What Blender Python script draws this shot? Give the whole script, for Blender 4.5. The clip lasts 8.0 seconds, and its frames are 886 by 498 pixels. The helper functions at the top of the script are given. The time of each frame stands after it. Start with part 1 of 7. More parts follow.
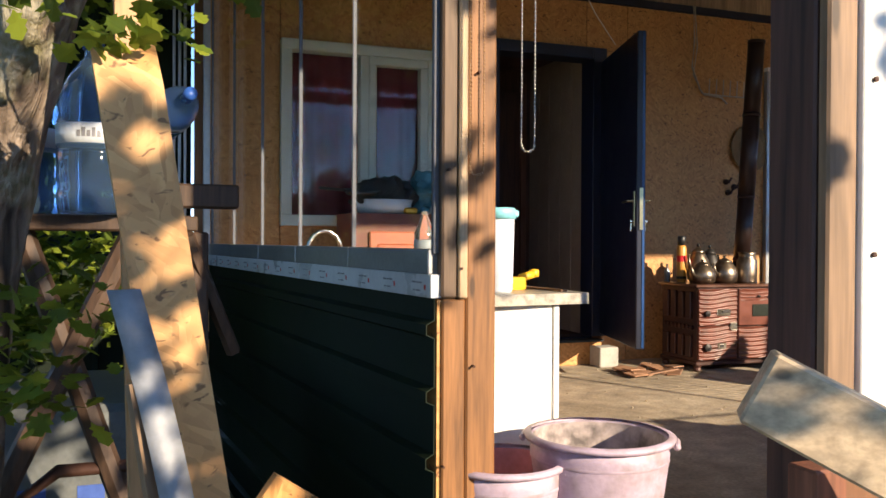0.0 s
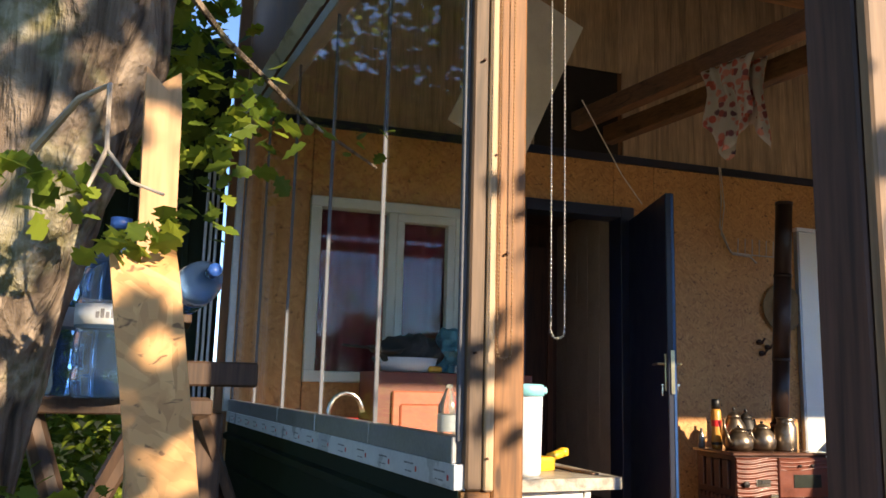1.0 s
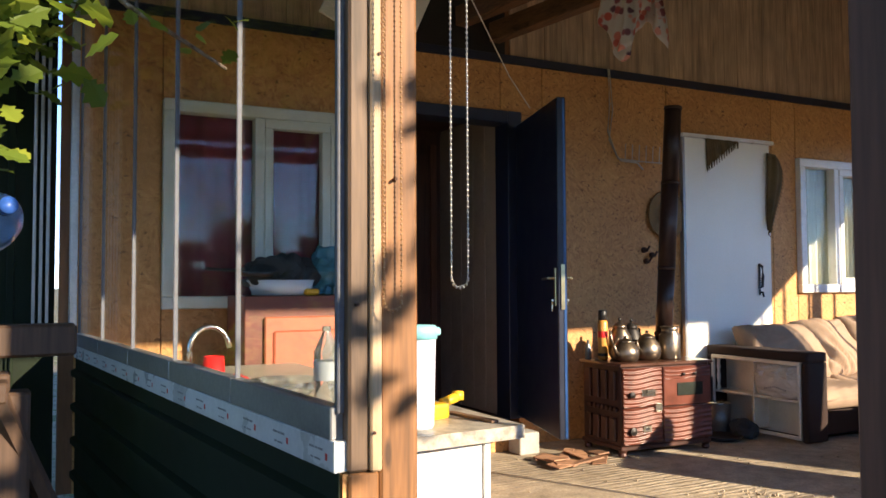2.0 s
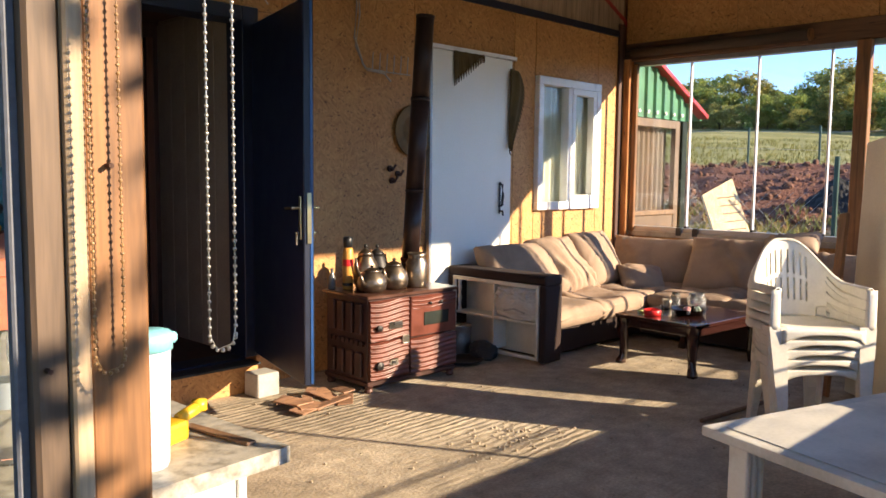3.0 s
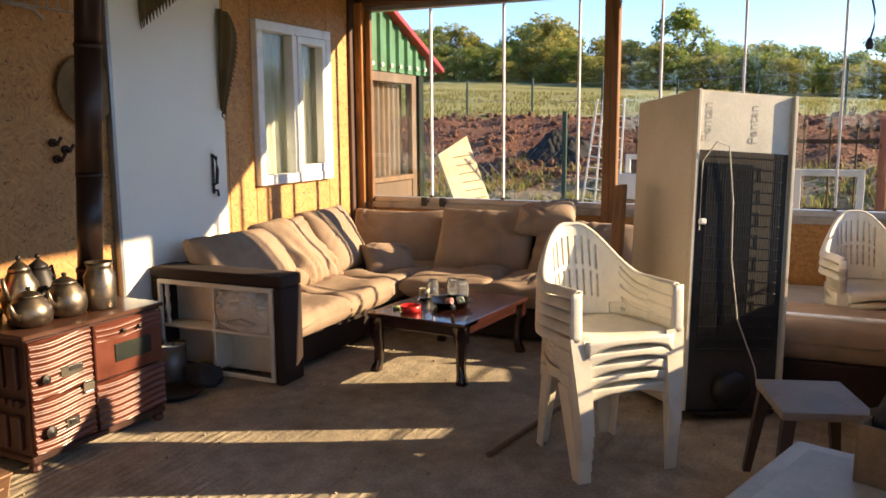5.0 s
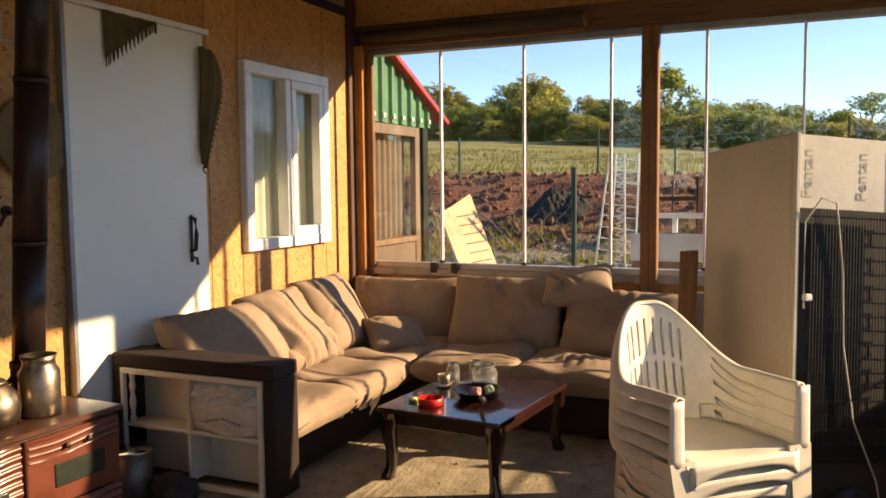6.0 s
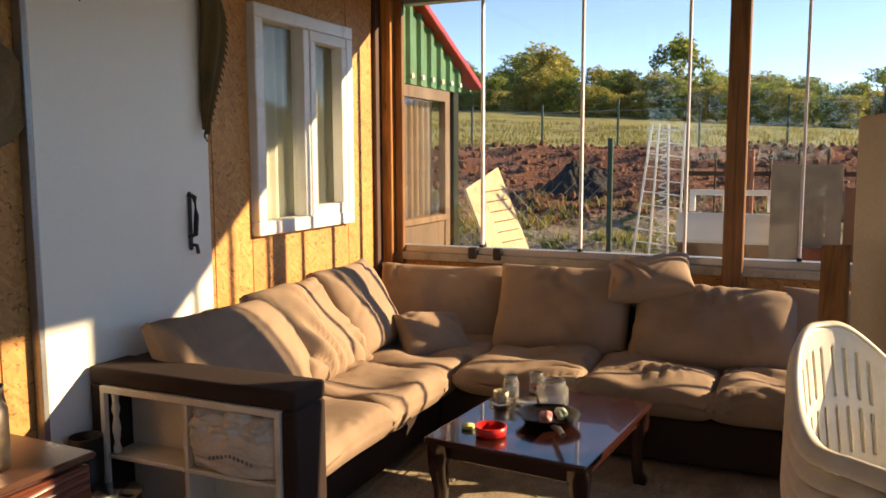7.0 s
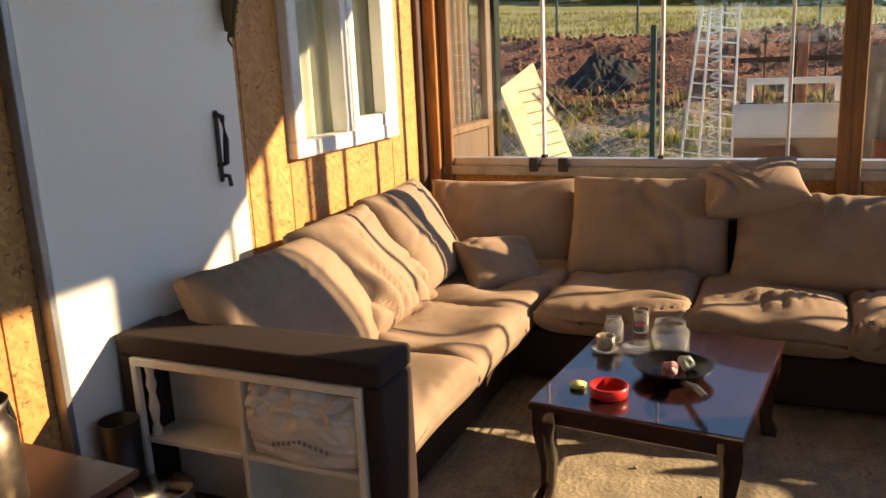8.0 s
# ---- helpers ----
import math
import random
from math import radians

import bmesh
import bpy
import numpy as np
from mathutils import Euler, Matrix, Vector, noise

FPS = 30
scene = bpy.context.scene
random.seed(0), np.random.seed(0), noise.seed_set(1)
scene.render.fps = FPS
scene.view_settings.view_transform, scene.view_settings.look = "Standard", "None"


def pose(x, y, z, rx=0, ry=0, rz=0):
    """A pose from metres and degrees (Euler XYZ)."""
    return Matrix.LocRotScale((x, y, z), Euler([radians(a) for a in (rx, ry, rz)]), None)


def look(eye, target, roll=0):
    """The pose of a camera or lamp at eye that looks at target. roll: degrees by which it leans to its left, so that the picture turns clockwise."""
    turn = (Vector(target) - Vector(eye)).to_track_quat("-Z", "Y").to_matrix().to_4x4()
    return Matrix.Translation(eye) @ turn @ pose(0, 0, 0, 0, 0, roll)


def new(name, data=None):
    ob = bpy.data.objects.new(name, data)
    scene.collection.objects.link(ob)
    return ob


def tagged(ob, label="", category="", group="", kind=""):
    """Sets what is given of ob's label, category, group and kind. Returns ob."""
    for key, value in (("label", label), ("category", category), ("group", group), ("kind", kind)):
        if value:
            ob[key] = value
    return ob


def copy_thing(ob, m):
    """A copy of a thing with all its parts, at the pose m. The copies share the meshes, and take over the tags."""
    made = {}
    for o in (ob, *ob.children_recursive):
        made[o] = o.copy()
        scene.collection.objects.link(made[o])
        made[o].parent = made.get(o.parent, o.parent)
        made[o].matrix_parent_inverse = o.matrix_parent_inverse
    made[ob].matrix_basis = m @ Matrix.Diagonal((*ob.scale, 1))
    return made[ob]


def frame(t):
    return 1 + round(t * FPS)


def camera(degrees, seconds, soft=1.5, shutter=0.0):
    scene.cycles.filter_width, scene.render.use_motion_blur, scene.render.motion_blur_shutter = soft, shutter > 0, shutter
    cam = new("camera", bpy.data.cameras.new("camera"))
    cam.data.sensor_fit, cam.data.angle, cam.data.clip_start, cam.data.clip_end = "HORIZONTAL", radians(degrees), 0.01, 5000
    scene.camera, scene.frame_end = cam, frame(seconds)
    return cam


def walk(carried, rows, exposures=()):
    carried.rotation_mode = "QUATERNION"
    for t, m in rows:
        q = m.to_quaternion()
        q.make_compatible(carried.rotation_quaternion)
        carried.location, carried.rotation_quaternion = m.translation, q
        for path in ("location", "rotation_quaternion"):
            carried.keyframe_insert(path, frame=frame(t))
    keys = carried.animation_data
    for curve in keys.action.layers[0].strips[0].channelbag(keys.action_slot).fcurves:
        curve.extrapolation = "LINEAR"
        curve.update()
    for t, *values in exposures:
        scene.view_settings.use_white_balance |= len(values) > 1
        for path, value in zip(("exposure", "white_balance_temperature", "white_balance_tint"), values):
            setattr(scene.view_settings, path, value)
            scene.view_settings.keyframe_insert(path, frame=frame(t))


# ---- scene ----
cam = camera(57.0, 8.0, soft=1.6)
PATH = [
    (0, (0.108, 0.195, 0.936), (0.795, 2.074, 0.918), 0.3),
    (0.5, (0.106, 0.207, 1.009), (0.795, 2.07, 1.243), 1.2),
    (1, (0.129, 0.26, 1.058), (0.743, 2.136, 1.381), 1.5),
    (1.2, (0.155, 0.343, 1.095), (0.734, 2.232, 1.407), 1.6),
    (2.3, (0.348, 0.859, 1.233), (1.437, 2.536, 1.203), 0.1),
    (2.5, (0.405, 1.008, 1.282), (1.612, 2.6, 1.191), 1.0),
    (3, (0.499, 1.212, 1.413), (1.934, 2.594, 1.23), 0.6),
    (3.5, (0.591, 1.404, 1.502), (2.14, 2.638, 1.224), -2.5),
    (4, (0.853, 1.643, 1.563), (2.415, 2.84, 1.205), -5.2),
    (4.5, (1.109, 1.813, 1.55), (2.799, 2.812, 1.168), -2.8),
    (5, (1.482, 2.004, 1.526), (3.28, 2.827, 1.228), -0.4),
    (5.2, (1.648, 2.119, 1.504), (3.462, 2.927, 1.265), 0.3),
    (6.3, (2.418, 2.712, 1.511), (4.249, 3.503, 1.363), -0.8),
    (6.5, (2.59, 2.816, 1.536), (4.422, 3.603, 1.387), -1.1),
    (7, (2.905, 3.15, 1.509), (4.725, 3.947, 1.284), -0.2),
    (7.5, (3.139, 3.459, 1.504), (4.917, 4.287, 1.112), -1.4),
    (8, (3.397, 3.714, 1.518), (5.173, 4.508, 1.054), -2.7),
]
walk(cam, [(t, look(eye, target, roll)) for t, eye, target, roll in PATH],
     exposures=[(0.0, 1.6, 6300, 10), (0.8, 1.78, 6500, 10), (1.2, 1.8, 6500, 10), (2.3, 1.98, 6200, 10), (2.7, 2.0, 6200, 10), (3.4, 2.0, 6800, 10), (4.0, 2.0, 7600, 10), (5.0, 1.88, 7400, 10), (6.4, 1.55, 8300, 12), (8.0, 1.74, 8000, 11)])

# ---- daylight: low evening sun from the front of the veranda ----
SUN_EL = radians(20)
SUN_TO = Vector((-0.468 * math.cos(SUN_EL), 0.884 * math.cos(SUN_EL), -math.sin(SUN_EL)))
world = bpy.data.worlds.new("sky")
scene.world = world
world.use_nodes = True
wn = world.node_tree.nodes
sky = wn.new("ShaderNodeTexSky")
sky.sky_type, sky.sun_disc = "NISHITA", False
sky.sun_elevation, sky.sun_rotation = SUN_EL, math.atan2(0.468, -0.884)
sky.air_density, sky.dust_density, sky.ozone_density = 0.48, 0.0, 2.5
wn["Background"].inputs[1].default_value = 0.125
world.node_tree.links.new(sky.outputs[0], wn["Background"].inputs[0])
sun = new("sun", bpy.data.lights.new("sun", "SUN"))
sun.data.energy, sun.data.angle, sun.data.color = 3.6, radians(0.6), (1.0, 0.8, 0.56)
sun.matrix_world = look((0, 0, 30), Vector((0, 0, 30)) + SUN_TO)


# ---- materials ----
def nodes_of(name):
    m = bpy.data.materials.new(name)
    m.use_nodes = True
    nt = m.node_tree
    return m, nt, nt.nodes["Principled BSDF"]


def lk(nt, a, b):
    nt.links.new(a, b)


def rgb(c):
    return (c[0], c[1], c[2], 1.0)


def ramp(nt, fac, stops):
    r = nt.nodes.new("ShaderNodeValToRGB")
    e = r.color_ramp.elements
    while len(e) < len(stops):
        e.new(0.5)
    for el, (p, c) in zip(e, stops):
        el.position, el.color = p, rgb(c)
    lk(nt, fac, r.inputs[0])
    return r.outputs[0]


def coords(nt, scale=(1, 1, 1), rot=(0, 0, 0), shift=False):
    tc = nt.nodes.new("ShaderNodeTexCoord")
    mp = nt.nodes.new("ShaderNodeMapping")
    mp.inputs["Scale"].default_value = scale
    mp.inputs["Rotation"].default_value = [radians(a) for a in rot]
    lk(nt, tc.outputs["Object"], mp.inputs[0])
    if shift:
        oi = nt.nodes.new("ShaderNodeObjectInfo")
        ml = nt.nodes.new("ShaderNodeMath")
        ml.operation = "MULTIPLY"
        ml.inputs[1].default_value = 40
        lk(nt, oi.outputs["Random"], ml.inputs[0])
        lk(nt, ml.outputs[0], mp.inputs["Location"])
    return mp.outputs[0]


def noise_tex(nt, vec, scale, detail=4, dist=0.0):
    n = nt.nodes.new("ShaderNodeTexNoise")
    n.inputs["Scale"].default_value, n.inputs["Detail"].default_value = scale, detail
    n.inputs["Distortion"].default_value = dist
    lk(nt, vec, n.inputs["Vector"])
    return n.outputs["Fac"]


def mixc(nt, fac, a, b, mode="MIX"):
    m = nt.nodes.new("ShaderNodeMix")
    m.data_type, m.blend_type = "RGBA", mode
    for sock, v in ((m.inputs[0], fac), (m.inputs[6], a), (m.inputs[7], b)):
        if isinstance(v, (int, float)):
            sock.default_value = v
        elif isinstance(v, tuple):
            sock.default_value = rgb(v)
        else:
            lk(nt, v, sock)
    return m.outputs[2]


def bump_to(nt, bsdf, height, strength, dist=0.01):
    b = nt.nodes.new("ShaderNodeBump")
    b.inputs["Strength"].default_value, b.inputs["Distance"].default_value = strength, dist
    lk(nt, height, b.inputs["Height"])
    lk(nt, b.outputs[0], bsdf.inputs["Normal"])


def plain(name, c, rough=0.6, metal=0.0, var=0.3, scale=6.0, fine=70.0, bump=0.2, stretch=(1, 1, 1), dirt=None, coat=0.0):
    """Painted, moulded or woven surface: blotches at one scale, grain at another."""
    m, nt, b = nodes_of(name)
    v = coords(nt, stretch, shift=True)
    n1, n2 = noise_tex(nt, v, scale, 5), noise_tex(nt, v, fine, 3)
    lo = tuple(x * (1 - var) for x in c) if dirt is None else dirt
    hi = tuple(min(1, x * (1 + var * 0.4)) for x in c)
    col = ramp(nt, n1, [(0.3, lo), (0.55, c), (0.75, hi)])
    col = mixc(nt, 0.25, col, ramp(nt, n2, [(0.3, (0.25, 0.25, 0.25)), (0.7, (0.75, 0.75, 0.75))]), "SOFT_LIGHT")
    lk(nt, col, b.inputs["Base Color"])
    rr = nt.nodes.new("ShaderNodeMapRange")
    rr.inputs[3].default_value, rr.inputs[4].default_value = max(0.03, rough - 0.12), min(1, rough + 0.12)
    lk(nt, n1, rr.inputs[0])
    lk(nt, rr.outputs[0], b.inputs["Roughness"])
    b.inputs["Metallic"].default_value = metal
    b.inputs["Coat Weight"].default_value = coat
    b.inputs["Coat Roughness"].default_value = 0.08
    bump_to(nt, b, n2, bump, 0.003)
    return m


def timber(name, c, grain="z", dark=0.45, rough=0.65, knots=True, ring=22.0, coat=0.0):
    m, nt, b = nodes_of(name)
    s = {"x": (0.06, 1, 1), "y": (1, 0.06, 1), "z": (1, 1, 0.06)}[grain]
    v = coords(nt, s, shift=True)
    n1 = noise_tex(nt, v, ring, 6, 1.2)
    n2 = noise_tex(nt, v, ring * 6, 3)
    big = noise_tex(nt, coords(nt, shift=True), 3.0, 3)
    lo = tuple(x * dark for x in c)
    hi = tuple(min(1, x * 1.25) for x in c)
    col = ramp(nt, n1, [(0.28, lo), (0.45, c), (0.62, hi), (0.78, c)])
    col = mixc(nt, 0.35, col, ramp(nt, n2, [(0.35, (0.3, 0.3, 0.3)), (0.65, (0.72, 0.72, 0.72))]), "OVERLAY")
    col = mixc(nt, 0.5, col, ramp(nt, big, [(0.3, (0.32, 0.32, 0.34)), (0.7, (0.66, 0.64, 0.6))]), "OVERLAY")
    if knots:
        vo = nt.nodes.new("ShaderNodeTexVoronoi")
        vo.inputs["Scale"].default_value = 4.5
        sk = {"x": (0.5, 2, 2), "y": (2, 0.5, 2), "z": (2, 2, 0.5)}[grain]
        lk(nt, coords(nt, sk, shift=True), vo.inputs["Vector"])
        k = ramp(nt, vo.outputs["Distance"], [(0.05, (1, 1, 1)), (0.1, (0, 0, 0))])
        col = mixc(nt, k, col, tuple(x * 0.3 for x in c))
    lk(nt, col, b.inputs["Base Color"])
    b.inputs["Roughness"].default_value = rough
    b.inputs["Coat Weight"].default_value = coat
    bump_to(nt, b, n1, 0.25, 0.004)
    return m


def strand_board(name, axis, tint=(1, 1, 1)):
    """Pressed wood strands: two layers of long flakes laid across each other."""
    m, nt, b = nodes_of(name)
    cols = []
    rots = ((32, 0), (-41, 1), (85, 2))
    for a, k in rots:
        rot = {"y": (0, a, 0), "x": (a, 0, 0), "z": (0, 0, a)}[axis]
        sc = {"y": (17, 8, 62), "x": (8, 17, 62), "z": (17, 62, 8)}[axis]
        vo = nt.nodes.new("ShaderNodeTexVoronoi")
        vo.inputs["Scale"].default_value = 1.0 + 0.2 * k
        pre = coords(nt, (1, 1, 1), rot, True)
        mp2 = nt.nodes.new("ShaderNodeMapping")
        mp2.inputs["Scale"].default_value = sc
        lk(nt, pre, mp2.inputs[0])
        warp = nt.nodes.new("ShaderNodeTexNoise")
        warp.inputs["Scale"].default_value = 0.35
        lk(nt, mp2.outputs[0], warp.inputs["Vector"])
        ad = nt.nodes.new("ShaderNodeVectorMath")
        ad.operation = "MULTIPLY_ADD"
        ad.inputs[1].default_value = (0.9, 0.9, 0.9)
        lk(nt, warp.outputs["Color"], ad.inputs[0])
        lk(nt, mp2.outputs[0], ad.inputs[2])
        lk(nt, ad.outputs[0], vo.inputs["Vector"])
        cols.append((vo.outputs["Color"], vo.outputs["Distance"]))
    sel = ramp(nt, noise_tex(nt, coords(nt, (1, 1, 1), shift=True), 9, 3), [(0.42, (0, 0, 0)), (0.5, (1, 1, 1))])
    sel2 = ramp(nt, noise_tex(nt, coords(nt, (1.3, 1.1, 1.2), shift=True), 13, 2), [(0.52, (0, 0, 0)), (0.58, (1, 1, 1))])
    flake = mixc(nt, sel2, mixc(nt, sel, cols[0][0], cols[1][0]), cols[2][0])
    bw = nt.nodes.new("ShaderNodeRGBToBW")
    lk(nt, flake, bw.inputs[0])
    t = tint
    c = [(0.4 * t[0], 0.205 * t[1], 0.07 * t[2]), (0.46 * t[0], 0.245 * t[1], 0.088 * t[2]), (0.5 * t[0], 0.275 * t[1], 0.1 * t[2]), (0.56 * t[0], 0.325 * t[1], 0.125 * t[2])]
    col = ramp(nt, bw.outputs[0], [(0.2, c[0]), (0.35, c[1]), (0.6, c[2]), (0.85, c[3])])
    big = noise_tex(nt, coords(nt, shift=True), 1.8, 4)
    col = mixc(nt, 0.5, col, ramp(nt, big, [(0.3, (0.36, 0.34, 0.33)), (0.7, (0.6, 0.6, 0.6))]), "OVERLAY")
    speck = noise_tex(nt, coords(nt, (1, 1, 1.6), (0, 20, 0), True), 34, 2, 0.8)
    col = mixc(nt, ramp(nt, speck, [(0.63, (0, 0, 0)), (0.7, (0.8, 0.8, 0.8))]), col, (0.09 * t[0], 0.04 * t[1], 0.015 * t[2]))
    lk(nt, col, b.inputs["Base Color"])
    b.inputs["Roughness"].default_value = 0.6
    bump_to(nt, b, bw.outputs[0], 0.25, 0.002)
    return m


def pane_glass(name, tint=(0.95, 0.97, 0.96), gloss=1.0):
    m = bpy.data.materials.new(name)
    m.use_nodes = True
    nt = m.node_tree
    nt.nodes.remove(nt.nodes["Principled BSDF"])
    tr, gl = nt.nodes.new("ShaderNodeBsdfTransparent"), nt.nodes.new("ShaderNodeBsdfGlossy")
    tr.inputs[0].default_value, gl.inputs[0].default_value = rgb(tint), (1, 1, 1, 1)
    gl.inputs["Roughness"].default_value = 0.02
    fr, mx = nt.nodes.new("ShaderNodeLayerWeight"), nt.nodes.new("ShaderNodeMixShader")
    pw, ml = nt.nodes.new("ShaderNodeMath"), nt.nodes.new("ShaderNodeMath")
    pw.operation, ml.operation = "POWER", "MULTIPLY_ADD"
    pw.inputs[1].default_value = 4.0
    ml.inputs[1].default_value, ml.inputs[2].default_value = 0.5 * gloss, 0.035 * gloss
    lk(nt, fr.outputs["Facing"], pw.inputs[0])
    lk(nt, pw.outputs[0], ml.inputs[0])
    lk(nt, ml.outputs[0], mx.inputs[0])
    lk(nt, tr.outputs[0], mx.inputs[1])
    lk(nt, gl.outputs[0], mx.inputs[2])
    lk(nt, mx.outputs[0], nt.nodes["Material Output"].inputs[0])
    return m


def jar_glass(name, tint):
    m, nt, b = nodes_of(name)
    b.inputs["Base Color"].default_value = rgb(tint)
    b.inputs["Roughness"].default_value = 0.05
    b.inputs["Transmission Weight"].default_value = 0.92
    b.inputs["IOR"].default_value = 1.3
    return m


def leafy(name, c, var=0.5):
    m, nt, b = nodes_of(name)
    g = nt.nodes.new("ShaderNodeNewGeometry")
    col = ramp(nt, g.outputs["Random Per Island"], [(0.0, tuple(x * (1 - var) for x in c)), (0.5, c), (1.0, (min(1, c[0] * 1.9), c[1] * 1.5, c[2] * 1.2))])
    lk(nt, col, b.inputs["Base Color"])
    b.inputs["Roughness"].default_value = 0.55
    b.inputs["Transmission Weight"].default_value = 0.0
    tl = nt.nodes.new("ShaderNodeBsdfTranslucent")
    lk(nt, col, tl.inputs[0])
    mx = nt.nodes.new("ShaderNodeMixShader")
    mx.inputs[0].default_value = 0.5
    lk(nt, b.outputs[0], mx.inputs[1])
    lk(nt, tl.outputs[0], mx.inputs[2])
    lk(nt, mx.outputs[0], nt.nodes["Material Output"].inputs[0])
    return m


def raked_concrete():
    m, nt, b = nodes_of("raked_concrete")
    v = coords(nt)
    n1, n2, n3 = noise_tex(nt, v, 1.3, 5), noise_tex(nt, v, 60, 4), noise_tex(nt, v, 9, 5)
    col = ramp(nt, n1, [(0.3, (0.27, 0.22, 0.155)), (0.5, (0.37, 0.305, 0.22)), (0.72, (0.48, 0.405, 0.3))])
    col = mixc(nt, 0.6, col, ramp(nt, n3, [(0.3, (0.3, 0.3, 0.3)), (0.7, (0.68, 0.67, 0.65))]), "OVERLAY")
    col = mixc(nt, 0.4, col, ramp(nt, n2, [(0.35, (0.3, 0.3, 0.3)), (0.65, (0.7, 0.7, 0.7))]), "OVERLAY")
    lk(nt, col, b.inputs["Base Color"])
    b.inputs["Roughness"].default_value = 0.85
    w = nt.nodes.new("ShaderNodeTexWave")
    w.bands_direction = "Y"
    w.inputs["Scale"].default_value, w.inputs["Distortion"].default_value = 6.0, 5.0
    w.inputs["Detail"].default_value, w.inputs["Detail Scale"].default_value = 3, 2.2
    lk(nt, coords(nt, (0.35, 1, 1), (0, 0, -3)), w.inputs["Vector"])
    patch = ramp(nt, noise_tex(nt, v, 0.9, 3), [(0.42, (0.05, 0.05, 0.05)), (0.62, (1, 1, 1))])
    h = mixc(nt, 1.0, w.outputs["Color"], patch, "MULTIPLY")
    h = mixc(nt, 0.35, h, ramp(nt, n3, [(0.3, (0, 0, 0)), (0.7, (1, 1, 1))]))
    h = mixc(nt, 0.15, h, ramp(nt, n2, [(0.3, (0, 0, 0)), (0.7, (1, 1, 1))]))
    bump_to(nt, b, h, 1.0, 0.009)
    return m


def open_ground():
    """Dusty yard, dug red soil, then meadow, by the distance from the veranda."""
    m, nt, b = nodes_of("yard_soil_meadow")
    v = coords(nt)
    g = nt.nodes.new("ShaderNodeSeparateXYZ")
    tc = nt.nodes.new("ShaderNodeTexCoord")
    lk(nt, tc.outputs["Object"], g.inputs[0])
    wob = noise_tex(nt, v, 0.35, 5)
    ad = nt.nodes.new("ShaderNodeMath")
    ad.operation = "MULTIPLY_ADD"
    ad.inputs[1].default_value = 5.0
    lk(nt, wob, ad.inputs[0])
    lk(nt, g.outputs["X"], ad.inputs[2])
    n1, n2 = noise_tex(nt, v, 3.0, 6), noise_tex(nt, v, 14, 5)
    soil = ramp(nt, n2, [(0.3, (0.06, 0.02, 0.011)), (0.5, (0.19, 0.07, 0.036)), (0.72, (0.34, 0.16, 0.09))])
    yard = ramp(nt, n1, [(0.3, (0.16, 0.13, 0.08)), (0.5, (0.3, 0.25, 0.17)), (0.7, (0.38, 0.32, 0.22))])
    weeds = ramp(nt, n2, [(0.35, (0.035, 0.06, 0.012)), (0.65, (0.14, 0.16, 0.04))])
    yard = mixc(nt, ramp(nt, n1, [(0.5, (0, 0, 0)), (0.56, (1, 1, 1))]), yard, weeds)
    grass = ramp(nt, noise_tex(nt, coords(nt, (1, 0.25, 1)), 0.6, 6), [(0.3, (0.17, 0.17, 0.05)), (0.5, (0.28, 0.265, 0.09)), (0.7, (0.38, 0.34, 0.13))])
    def step(at, w):
        mr = nt.nodes.new("ShaderNodeMapRange")
        mr.inputs[1].default_value, mr.inputs[2].default_value = at - w, at + w
        lk(nt, ad.outputs[0], mr.inputs[0])
        return mr.outputs[0]
    col = mixc(nt, step(20.3, 0.7), yard, soil)
    col = mixc(nt, step(27.0, 0.6), col, grass)
    left = nt.nodes.new("ShaderNodeMapRange")
    left.inputs[1].default_value, left.inputs[2].default_value = 0.9, -0.3
    lk(nt, g.outputs["X"], left.inputs[0])
    col = mixc(nt, left.outputs[0], col, weeds)
    lk(nt, col, b.inputs["Base Color"])
    b.inputs["Roughness"].default_value = 0.95
    bump_to(nt, b, n2, 0.8, 0.12)
    return m


OSB_Y, OSB_X, OSB_Z = strand_board("strand_board_back", "y", (1.08, 1.0, 0.9)), strand_board("strand_board_side", "x", (1.08, 1.0, 0.9)), strand_board("strand_board_flat", "z", (1.08, 1.0, 0.9))
CONCRETE, GROUND = raked_concrete(), open_ground()
PINE, PINE_X, PINE_Y = timber("pine_upright", (0.2, 0.09, 0.03)), timber("pine_x", (0.33, 0.18, 0.085), "x"), timber("pine_y", (0.44, 0.27, 0.13), "y")
PINE_GREY = timber("weathered_pine", (0.18, 0.112, 0.064), dark=0.5)
PINE_PALE = timber("pale_planed_pine", (0.38, 0.27, 0.165), dark=0.75)
PINE_RED = timber("orange_stained_pine", (0.42, 0.175, 0.05), dark=0.6)
DARK_BEAM = timber("dark_stained_beam", (0.12, 0.06, 0.03), "y")
DARK_POST = timber("dark_stained_post", (0.065, 0.03, 0.022), "z", knots=False)
LOG = timber("old_rough_wood", (0.17, 0.095, 0.05), "z")
PLANK = timber("taupe_wall_plank", (0.36, 0.26, 0.175), "z", dark=0.65, knots=False, ring=14)
NAVY = plain("navy_paint", (0.008, 0.014, 0.04), 0.5, var=0.4)
NAVY_DOOR = plain("blue_steel_door", (0.004, 0.009, 0.03), 0.45, var=0.35, bump=0.05)
LIT_EDGE = plain("lit_blue_edge", (0.012, 0.06, 0.2), 0.35)
# Siding green, darkened for the trees' shade that falls on it.
GREEN = plain("shaded_green_sheet", (0.007, 0.014, 0.006), 0.6, var=0.5, scale=3, bump=0.05)
